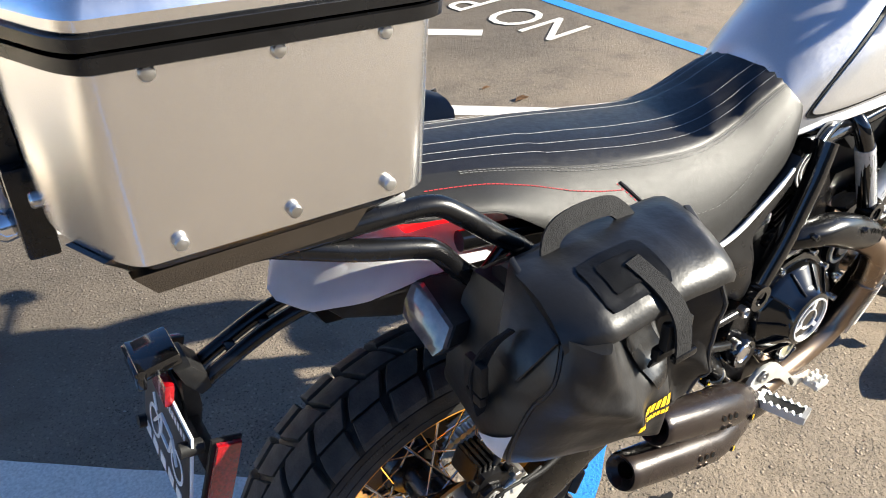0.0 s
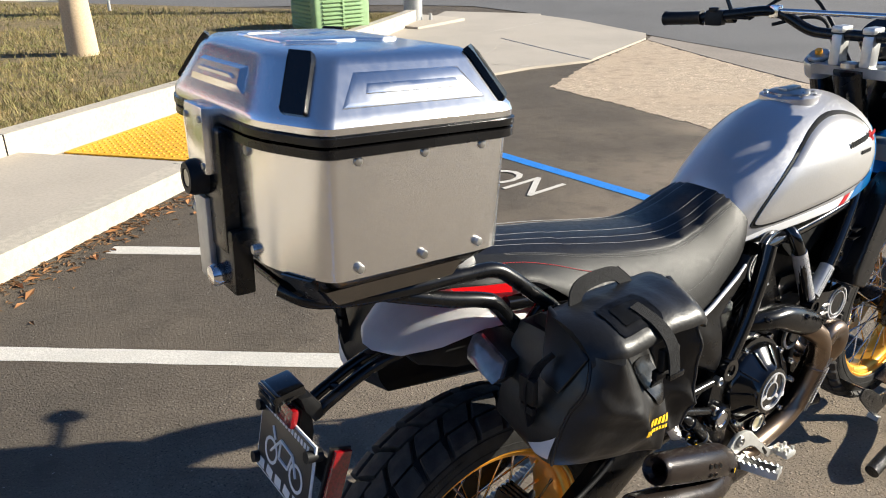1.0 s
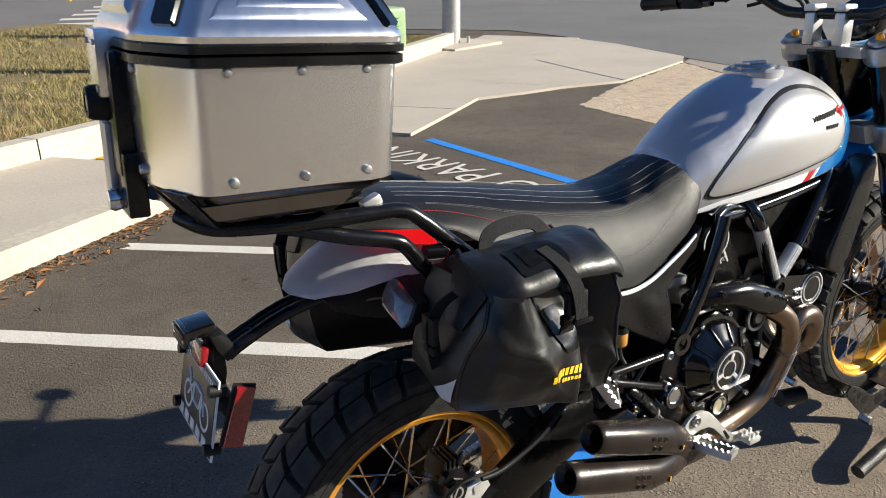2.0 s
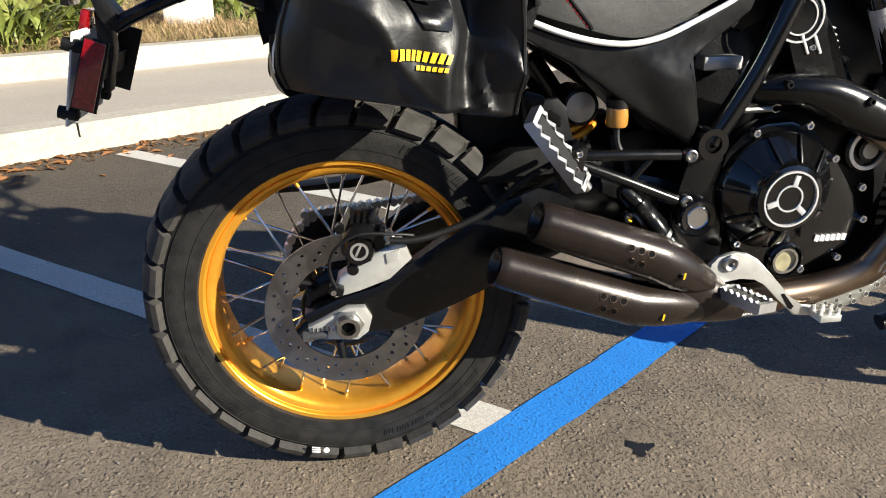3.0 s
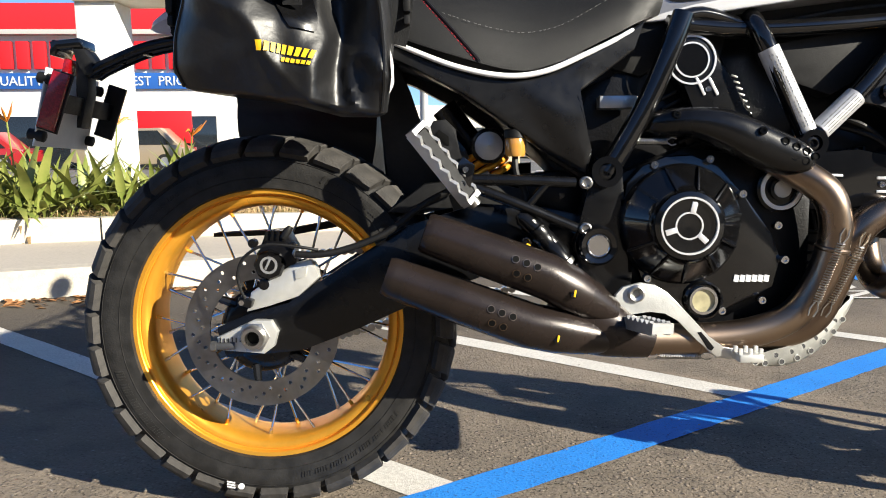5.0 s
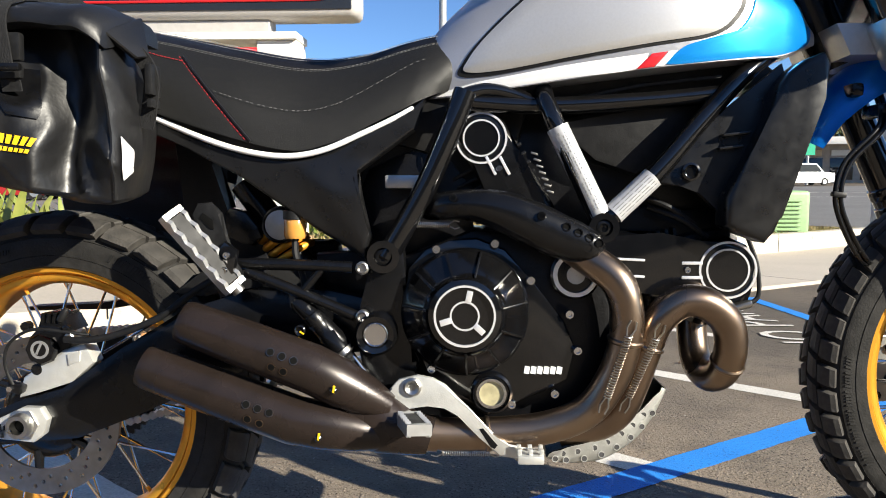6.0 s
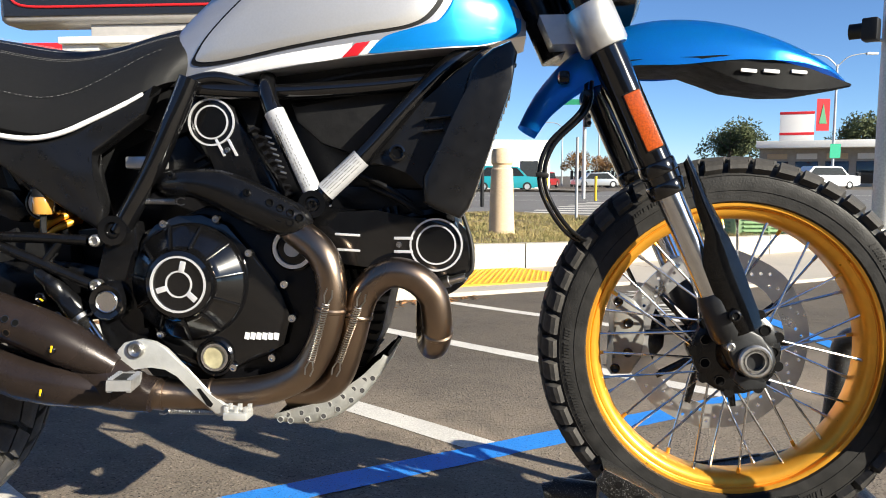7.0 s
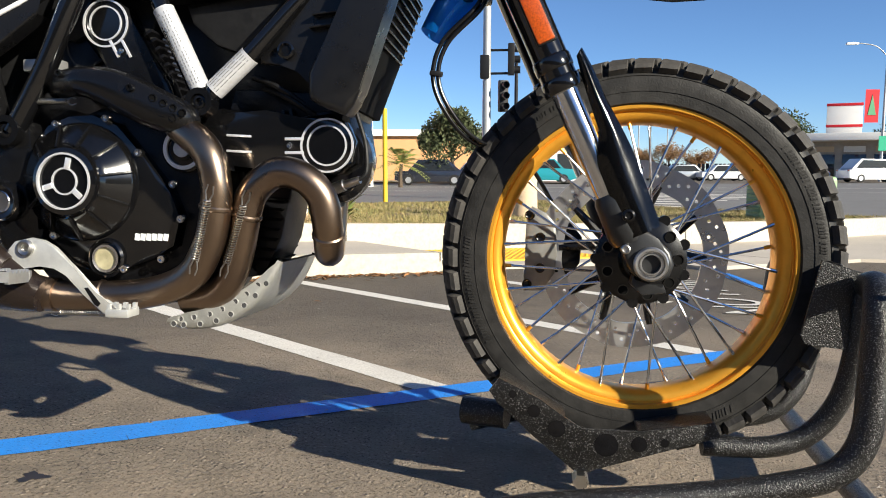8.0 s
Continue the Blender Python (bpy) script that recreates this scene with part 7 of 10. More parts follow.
for i in range(15):
    bm = B()
    block(bm, (-0.0030, 0.070 - 0.010 * i, 0.050), (0.0006, 0.0062, 0.0085))
    bmesh.ops.transform(bm, matrix=PM, verts=bm.verts)
    part("printed_bar", bm, WHITE_PRINT, plate)
for i in range(5):
    bm = B()
    block(bm, (-0.0030, 0.068 - 0.030 * i, -0.048), (0.0006, 0.020, 0.016), 0, (12 * (i % 2), 0, 0))
    bmesh.ops.transform(bm, matrix=PM, verts=bm.verts)
    part("printed_bar", bm, WHITE_PRINT, plate)
for cy in (0.040, -0.045):
    bm = B()
    lathe(bm, [(0.022, -0.0034), (0.022, -0.0028), (0.017, -0.0028), (0.017, -0.0034)], (0, cy, -0.012), "x", 24, closed=True)
    bmesh.ops.transform(bm, matrix=PM, verts=bm.verts)
    part("printed_wheel", bm, WHITE_PRINT, plate)
for a, b in (((0.040, -0.012), (0.010, 0.020)), ((0.010, 0.020), (-0.030, 0.016)), ((-0.030, 0.016), (-0.045, -0.012)), ((0.012, -0.010), (-0.018, -0.012)), ((0.012, -0.010), (0.010, 0.020)), ((-0.018, -0.012), (-0.028, 0.014)), ((0.028, 0.012), (0.040, 0.030))):
    bm = B()
    cyl(bm, (-0.0030, *a), (-0.0030, *b), 0.0024, seg=5)
    bmesh.ops.transform(bm, matrix=PM, verts=bm.verts)
    part("printed_line", bm, WHITE_PRINT, plate)
for y, z in ((0.082, 0.045), (-0.082, 0.045), (0.082, -0.045), (-0.082, -0.045)):
    bm = B()
    lathe(bm, [(0.009, -0.012), (0.009, 0.012), (0.005, 0.014)], (0, y, z), "x", 12)
    bmesh.ops.transform(bm, matrix=PM, verts=bm.verts)
    part("plate_bolt", bm, BLACK_MATT, plate, "black plate bolt")
for s in (-1, 1):
    bm = B()
    prism(bm, [(-0.309, 0.722), (-0.284, 0.714), (-0.314, 0.628), (-0.340, 0.637)], s * 0.108, s * 0.100, 0.002)
    rr = part("rear_reflector", bm, RED_LENS, bike, "red side reflector")
    bm = B()
    prism(bm, [(-0.312, 0.725), (-0.281, 0.715), (-0.313, 0.624), (-0.344, 0.635)], s * 0.100, s * 0.094, 0.002)
    block(bm, (-0.315, s * 0.055, 0.675), (0.012, 0.09, 0.03), 0.002, (0, 15, 0))
    part("reflector_back", bm, BLACK_MATT, rr)
    # indicator
    bm = B()
    rings = []
    for x, sc in ((-0.072, 0.72), (-0.066, 0.98), (-0.050, 1.0), (-0.020, 0.75), (-0.005, 0.35)):
        rings.append([bm.verts.new((x + 0.012 * b * sc, s * (0.140 + a * 0.040 * sc), 0.800 + b * 0.020 * sc - a * 0.010)) for a, b in ((-1, -0.4), (-0.8, -1), (0.8, -1), (1, -0.3), (0.9, 0.8), (-0.7, 1), (-1, 0.6))])
    skin(bm, rings)
    ind = part("indicator", bm, BLACK_MATT, bike, "small black turn indicator")
    bm = B()
    rings = []
    for x, sc in ((-0.0745, 0.66), (-0.073, 0.92), (-0.068, 0.94)):
        rings.append([bm.verts.new((x + 0.012 * b * sc, s * (0.140 + a * 0.040 * sc), 0.800 + b * 0.020 * sc - a * 0.010)) for a, b in ((-1, -0.4), (-0.8, -1), (0.8, -1), (1, -0.3), (0.9, 0.8), (-0.7, 1), (-1, 0.6))])
    skin(bm, rings)
    part("indicator_lens", bm, GREY_LENS, ind, "smoked indicator lens")
    bm = B()
    cyl(bm, (-0.03, s * 0.07, 0.812), (-0.03, s * 0.112, 0.803), 0.009, seg=12)
    part("indicator_stalk", bm, BLACK_MATT, ind)
# rack: two rails a side and a carrier plate
tubes("rack_rail", (
    ([(-0.345, -0.070, 0.968), (-0.31, -0.105, 0.953), (-0.215, -0.125, 0.945), (-0.110, -0.135, 0.941), (-0.058, -0.142, 0.938), (-0.030, -0.148, 0.920), (0.000, -0.152, 0.893), (0.060, -0.152, 0.838), (0.075, -0.150, 0.80)], 0.0115),
    ([(-0.235, -0.110, 0.944), (-0.145, -0.135, 0.916), (-0.085, -0.146, 0.901), (-0.060, -0.148, 0.888), (-0.030, -0.148, 0.850), (0.005, -0.146, 0.820), (0.06, -0.14, 0.79)], 0.0115),
), BLACK_SATIN, "black tubular luggage rack rail")
bm = B()
cyl(bm, (0.028, -0.152, 0.866), (-0.005, -0.148, 0.830), 0.008, seg=10)
part("rack_brace", bm, BLACK_SATIN, bike)
bm = B()
cyl(bm, (0.028, 0.152, 0.866), (-0.005, 0.148, 0.830), 0.008, seg=10)
part("rack_brace", bm, BLACK_SATIN, bike)
for x, z, w in ((-0.335, 0.966, 0.075), (-0.215, 0.948, 0.12), (-0.09, 0.941, 0.135)):
    bm = B()
    cyl(bm, (x, -w, z), (x, w, z), 0.009, seg=12)
    part("rack_crossbar", bm, BLACK_SATIN, bike)
bm = B()
prism(bm, [(-0.35, 0.980), (-0.09, 0.960), (-0.075, 0.950), (-0.09, 0.952), (-0.34, 0.970)], -0.115, 0.115, 0.003)
part("carrier_plate", bm, BLACK_MATT, bike, "black luggage carrier plate")
for s in (-1, 1):
    bm = B()
    block(bm, (-0.098, s * 0.125, 0.954), (0.030, 0.018, 0.016), 0.004, (0, -20, 0))
    part("carrier_clamp", bm, ALU_SATIN, bike, "bare metal carrier clamp")

# ---- top box ----
BOXM = STAND @ Matrix.Translation((-0.235, 0, 1.09)) @ Matrix.Rotation(radians(3.2), 4, "Y")
topbox = thing("top_box", "brushed aluminium motorcycle top box with black corner guards", "top box", BOXM)


def plan(hx0, hx1, hy, ch, cf, n=8):
    """Outline of the box: a narrow rear face with wide rounded chamfers of size ch, and small corners cf in front."""
    pts = []
    hx0 -= 0.015
    cx, cy, e = ch * 0.71, ch * 1.63, 0.34

    def corner(c0, mid, c1):
        for i in range(n + 1):
            t = i / n
            pts.append(Vector(c0).lerp(Vector(mid), t).lerp(Vector(mid).lerp(Vector(c1), t), t))
    corner((hx1, hy - cf), (hx1, hy), (hx1 - cf, hy))
    corner((-hx0 + cx * (1 + e), hy), (-hx0 + cx, hy), (-hx0 + cx * (1 - e), hy - cy * e))
    corner((-hx0 + cx * e, hy - cy * (1 - e)), (-hx0, hy - cy), (-hx0, hy - cy * (1 + e)))
    corner((-hx0, -hy + cy * (1 + e)), (-hx0, -hy + cy), (-hx0 + cx * e, -hy + cy * (1 - e)))
    corner((-hx0 + cx * (1 - e), -hy + cy * e), (-hx0 + cx, -hy), (-hx0 + cx * (1 + e), -hy))
    corner((hx1 - cf, -hy), (hx1, -hy), (hx1, -hy + cf))
    return pts


def stack(levels):
    bm = B()
    rings = []
    for z, args in levels:
        rings.append([bm.verts.new((p.x, p.y, z)) for p in plan(*args)])
    return skin(bm, rings)


part("box_body", stack(((-0.075, (0.154, 0.138, 0.210, 0.052, 0.036)), (-0.073, (0.156, 0.141, 0.213, 0.052, 0.036)), (0.074, (0.160, 0.146, 0.217, 0.052, 0.036)))), BRUSHED, topbox, "brushed aluminium box body", 30)
PRESSED = material("pressed_steel", (0.17, 0.155, 0.14), 0.24, 1.0, amount=0.05, scale=60, rough_var=0.04)
part("box_base", stack(((-0.124, (0.100, 0.085, 0.150, 0.030, 0.03)), (-0.120, (0.108, 0.092, 0.158, 0.032, 0.03)), (-0.101, (0.131, 0.114, 0.184, 0.042, 0.032)), (-0.097, (0.132, 0.115, 0.185, 0.042, 0.032)), (-0.083, (0.148, 0.130, 0.203, 0.050, 0.034)), (-0.0755, (0.152, 0.135, 0.208, 0.052, 0.035)))), PRESSED, topbox, "pressed steel base of the box")
for s in (-1, 1):
    bm = B()
    rings = [[bm.verts.new((x, s * y, z)) for x, z in ((-0.105, -0.088), (0.085, -0.086), (0.070, -0.104), (-0.090, -0.106))] for y in (0.188, 0.199)]
    skin(bm, rings)
    part("base_emboss", bm, PRESSED, topbox)
part("box_gasket", stack(((0.066, (0.164, 0.150, 0.221, 0.053, 0.036)), (0.0675, (0.167, 0.153, 0.224, 0.054, 0.037)), (0.0770, (0.167, 0.153, 0.224, 0.054, 0.037)), (0.0785, (0.163, 0.149, 0.220, 0.053, 0.036)))), BLACK_SATIN, topbox, "black rim of the box body")
part("lid_gasket", stack(((0.0795, (0.163, 0.149, 0.220, 0.053, 0.036)), (0.0810, (0.168, 0.154, 0.225, 0.054, 0.037)), (0.0890, (0.168, 0.154, 0.225, 0.054, 0.037)), (0.0905, (0.163, 0.149, 0.220, 0.053, 0.036)))), BLACK_SATIN, topbox, "black rim of the lid")
lid = part("lid", stack(((0.0890, (0.163, 0.149, 0.220, 0.053, 0.036)), (0.0915, (0.165, 0.151, 0.222, 0.053, 0.036)), (0.0985, (0.1655, 0.1515, 0.2225, 0.053, 0.036)), (0.1050, (0.1635, 0.1495, 0.2200, 0.053, 0.036)), (0.1100, (0.1600, 0.1455, 0.2155, 0.053, 0.036)),
                         (0.1560, (0.1360, 0.1230, 0.1870, 0.050, 0.036)), (0.1620, (0.1310, 0.1180, 0.1810, 0.050, 0.036)), (0.1660, (0.1230, 0.1100, 0.1720, 0.049, 0.036)), (0.1690, (0.100, 0.090, 0.145, 0.046, 0.03)))), BRUSHED, topbox, "pressed aluminium lid with ribs", 24)


def slope_pt(s, x, f, off):
    """A point on the lid's sloping side: f from 0 low to 1 high."""
    y = 0.2155 - 0.0285 * f
    z = 0.110 + 0.046 * f
    n = Vector((0, 0.85, 0.527))
    return Vector((x, s * (y + n.y * off), z + n.z * off))


for s in (-1, 1):
    bm = B()
    lo = [slope_pt(s, x, f, 0) for x, f in ((-0.085, 0.12), (0.10, 0.12), (0.075, 0.85), (-0.060, 0.85))]
    hi = [slope_pt(s, x, f, 0.0026) for x, f in ((-0.076, 0.22), (0.092, 0.22), (0.072, 0.76), (-0.054, 0.76))]
    skin(bm, [[bm.verts.new(p) for p in lo], [bm.verts.new(p) for p in hi]])
    part("lid_rib", bm, BRUSHED, lid)
    bm = B()
    lo = [slope_pt(s, x, f, 0.0022) for x, f in ((-0.055, 0.36), (0.072, 0.36), (0.066, 0.60), (-0.050, 0.60))]
    hi = [slope_pt(s, x, f, 0.0042) for x, f in ((-0.050, 0.42), (0.068, 0.42), (0.064, 0.54), (-0.046, 0.54))]
    skin(bm, [[bm.verts.new(p) for p in lo], [bm.verts.new(p) for p in hi]])
    part("lid_rib", bm, BRUSHED, lid)
for dz, half, up in ((0.0, 0.085, 0.006), (0.0, 0.060, 0.010)):
    bm = B()
    f0, f1 = (0.18, 0.80) if up < 0.008 else (0.34, 0.62)
    def rear_pt(y, f, off):
        return Vector((-(0.145 - 0.024 * f) - off * 0.88, y, 0.110 + 0.046 * f + off * 0.46))
    lo = [rear_pt(y, f, 0.0) for y, f in ((-half, f0), (half, f0), (half * 0.85, f1), (-half * 0.85, f1))]
    hi = [rear_pt(y, f, up) for y, f in ((-half * 0.88, f0 + 0.14), (half * 0.88, f0 + 0.14), (half * 0.78, f1 - 0.12), (-half * 0.78, f1 - 0.12))]
    skin(bm, [[bm.verts.new(p) for p in lo], [bm.verts.new(p) for p in hi]])
    part("lid_rib", bm, BRUSHED, lid)
for x, y, a in ((-0.05, 0.075, 20), (-0.05, -0.075, -20), (0.03, 0.05, 40), (0.03, -0.05, -40)):
    bm = B()
    block(bm, (x, y, 0.1688), (0.060, 0.020, 0.007), 0.003, (0, 0, a))
    part("lid_emboss", bm, BRUSHED, lid)
bm = B()
block(bm, (0.0, 0, 0.1690), (0.16, 0.11, 0.005), 0.0024)
part("lid_panel", bm, BRUSHED, lid)
for sx, sy in ((-1, -1), (-1, 1), (1, -1), (1, 1)):
    cx, cy = (-0.1215, 0.178) if sx < 0 else (0.133, 0.203)
    tx, ty = (-0.0980, 0.1515) if sx < 0 else (0.110, 0.175)
    t = Vector((0.40, 0.917, 0)) if sx < 0 else Vector((-0.7071, 0.7071, 0))
    o = Vector((-0.917, 0.40, 0)) if sx < 0 else Vector((0.70, 0.70, 0))
    rings = []
    bm = B()
    for lift in (0.0, 0.0055):
        q = []
        for (px, py, pz, hw) in ((cx, cy, 0.106, 0.0165), (cx, cy, 0.110, 0.0185), (tx, ty, 0.1565, 0.0185), (tx * 0.95, ty * 0.95, 0.1655, 0.0165)):
            q.append((Vector((px, py, pz)) + o * lift + Vector((0, 0, lift * 0.8)), hw - lift * 0.3))
        ring = [p - t * h for p, h in q] + [p + t * h for p, h in reversed(q)]
        rings.append([bm.verts.new((v.x, v.y * sy, v.z)) for v in ring])
    skin(bm, rings)
    part("lid_guard", bm, BLACK_SATIN, lid, "black plastic corner guard")
for sx, sy in ((-1, -1), (-1, 1), (1, -1), (1, 1)):
    bm = B()
    cx, cy = (-0.121, 0.168) if sx < 0 else (0.124, 0.190)
    tx, ty = (-0.0745, 0.1255) if sx < 0 else (0.075, 0.130)
    t = Vector((0.40, 0.917, 0)) if sx < 0 else Vector((-0.7071, 0.7071, 0))
    o = Vector((-0.917, 0.40, 0)) if sx < 0 else Vector((0.70, 0.70, 0))
    rings = []
    for lift in (0.0, 0.008):
        q = [(Vector((cx, cy, -0.074)) + o * lift, 0.022), (Vector((tx, ty, -0.122)) + o * lift - Vector((0, 0, lift)), 0.020)]
        ring = [p - t * h for p, h in q] + [p + t * h for p, h in reversed(q)]
        rings.append([bm.verts.new((v.x, v.y * sy, v.z)) for v in ring])
    skin(bm, rings)
    part("base_guard", bm, BLACK_SATIN, topbox, "black plastic base guard")
for s in (-1, 1):
    for x in (-0.068, 0.017, 0.098):
        for z in (0.0615, -0.060):
            bm = B()
            lathe(bm, [(0.0052, s * 0.212), (0.0056, s * 0.2178), (0.0042, s * 0.2195), (0.001, s * 0.2200)], (x - 0.003, 0, z), "y", 16)
            part("rivet", bm, STEEL, topbox, "round steel rivet")
    for z in (0.060, -0.058):
        bm = B()
        lathe(bm, [(0.0060, -0.139), (0.0066, -0.1465), (0.0050, -0.1485), (0.001, -0.149)], (0, s * 0.101, z), "x", 16)
        part("rivet", bm, STEEL, topbox, "round steel rivet")
# lock plate on the rear face
bm = B()
block(bm, (-0.160, -0.006, 0.060), (0.026, 0.062, 0.080), 0.003)
lock = part("latch_cover", bm, BRUSHED, topbox, "folded aluminium latch cover")
bm = B()
block(bm, (-0.153, -0.010, 0.000), (0.020, 0.096, 0.150), 0.004)
block(bm, (-0.148, -0.026, -0.085), (0.026, 0.090, 0.082), 0.004)
part("latch_plate", bm, BLACK_SATIN, topbox, "black latch plate")
bm = B()
block(bm, (-0.163, 0.010, -0.070), (0.012, 0.040, 0.11), 0.003)
part("latch_lever", bm, ALU_SATIN, topbox)
bm = B()
lathe(bm, [(0.024, -0.155), (0.022, -0.178), (0.019, -0.185), (0.012, -0.185), (0.012, -0.181), (0.001, -0.181)], (0, 0.004, 0.010), "x", 28)
knobl = part("lock_barrel", bm, BLACK_MATT, topbox, "black lock barrel")
bm = B()
lathe(bm, [(0.0105, -0.1805), (0.0105, -0.184), (0.001, -0.184)], (0, 0.004, 0.010), "x", 20)
part("key_face", bm, STEEL, knobl)
bm = B()
lathe(bm, [(0.013, -0.161), (0.015, -0.171), (0.012, -0.177), (0.001, -0.178)], (0, -0.030, -0.108), "x", 20)
part("release_button", bm, CHROME, topbox, "polished release button")
for y, z in ((-0.030, 0.085), (-0.030, 0.030), (0.018, 0.085)):
    bm = B()
    lathe(bm, [(0.004, -0.170), (0.004, -0.1750), (0.001, -0.1755)], (0, y, z), "x", 10)
    part("latch_screw", bm, STEEL, lock)

# ---- saddlebags ----
# outline of the bag: columns run from the inner rear edge round the outer face to the inner front edge; five heights each
BAG = (
    ((-0.040, 0.150, 0.682), (-0.055, 0.150, 0.705), (-0.056, 0.150, 0.745), (-0.040, 0.152, 0.800), (-0.022, 0.155, 0.855)),
    ((-0.054, 0.264, 0.677), (-0.062, 0.274, 0.702), (-0.056, 0.285, 0.745), (-0.036, 0.296, 0.800), (-0.016, 0.296, 0.853)),
    ((0.042, 0.300, 0.667), (0.047, 0.328, 0.702), (0.036, 0.336, 0.745), (0.020, 0.338, 0.800), (0.010, 0.336, 0.848)),
    ((0.086, 0.304, 0.660), (0.086, 0.320, 0.700), (0.086, 0.320, 0.745), (0.068, 0.298, 0.800), (0.056, 0.278, 0.860)),
    ((0.121, 0.312, 0.655), (0.128, 0.317, 0.697), (0.137, 0.304, 0.738), (0.116, 0.282, 0.800), (0.105, 0.258, 0.862)),
    ((0.150, 0.284, 0.650), (0.152, 0.274, 0.697), (0.158, 0.268, 0.742), (0.156, 0.264, 0.800), (0.150, 0.258, 0.860)),
    ((0.210, 0.284, 0.641), (0.215, 0.297, 0.690), (0.213, 0.302, 0.745), (0.207, 0.304, 0.800), (0.200, 0.300, 0.842)),
    ((0.212, 0.222, 0.646), (0.220, 0.230, 0.690), (0.223, 0.236, 0.745), (0.220, 0.240, 0.800), (0.206, 0.240, 0.842)),
    ((0.195, 0.150, 0.655), (0.204, 0.150, 0.695), (0.208, 0.150, 0.745), (0.204, 0.152, 0.800), (0.194, 0.155, 0.850)),
)


def bag_point(u, v):
    """A point of the bag's wall: u counts the columns, v the heights."""
    def blend(a, b, c, d, t):
        k = 0.38
        t2, t3 = t * t, t * t * t
        return b * (2 * t3 - 3 * t2 + 1) + c * (3 * t2 - 2 * t3) + (c - a) * k * (t3 - 2 * t2 + t) + (d - b) * k * (t3 - t2)

    def column(i):
        col = [Vector(p) for p in BAG[max(0, min(8, i))]]
        j = min(3, int(v))
        return blend(col[max(j - 1, 0)], col[j], col[j + 1], col[min(j + 2, 4)], v - j)
    i = min(7, int(u))
    p = blend(column(i - 1), column(i), column(i + 1), column(i + 2), u - i)
    w = noise.noise(p * 22) * 0.0040 + noise.noise(p * 60) * 0.0012
    fold = 1.0 - abs(noise.noise(Vector((p.x * 15 + p.z * 9, p.y * 8, p.z * 7 - p.x * 6))))
    w += 0.0085 * max(0.0, fold - 0.62) ** 1.4 * 4.0 - 0.0035
    return p + Vector((0.25 if u > 6 else -0.25 if u < 1 else 0.0, 1.0, 0)) * w


def bag_patch(bm, corners, s, off, n=6, thick=0.0015):
    """A thin sheet on the bag's wall between four (u, v) corners."""
    a, b, c, d = [Vector(q) for q in corners]
    rows = []
    for i in range(n + 1):
        row = []
        for j in range(n + 1):
            q = a.lerp(b, i / n).lerp(d.lerp(c, i / n), j / n)
            p, px, pz = bag_point(*q), bag_point(q.x + 0.05, q.y), bag_point(q.x, q.y + 0.05)
            nrm = (pz - p).cross(px - p).normalized()
            if nrm.dot(p - Vector((0.09, 0.18, 0.75))) < 0:
                nrm = -nrm
            p = p + nrm * off
            row.append(bm.verts.new((p.x, s * p.y, p.z)))
        rows.append(row)
    fs = [bm.faces.new((rows[i][j], rows[i + 1][j], rows[i + 1][j + 1], rows[i][j + 1])) for i in range(n) for j in range(n)]
    return bm


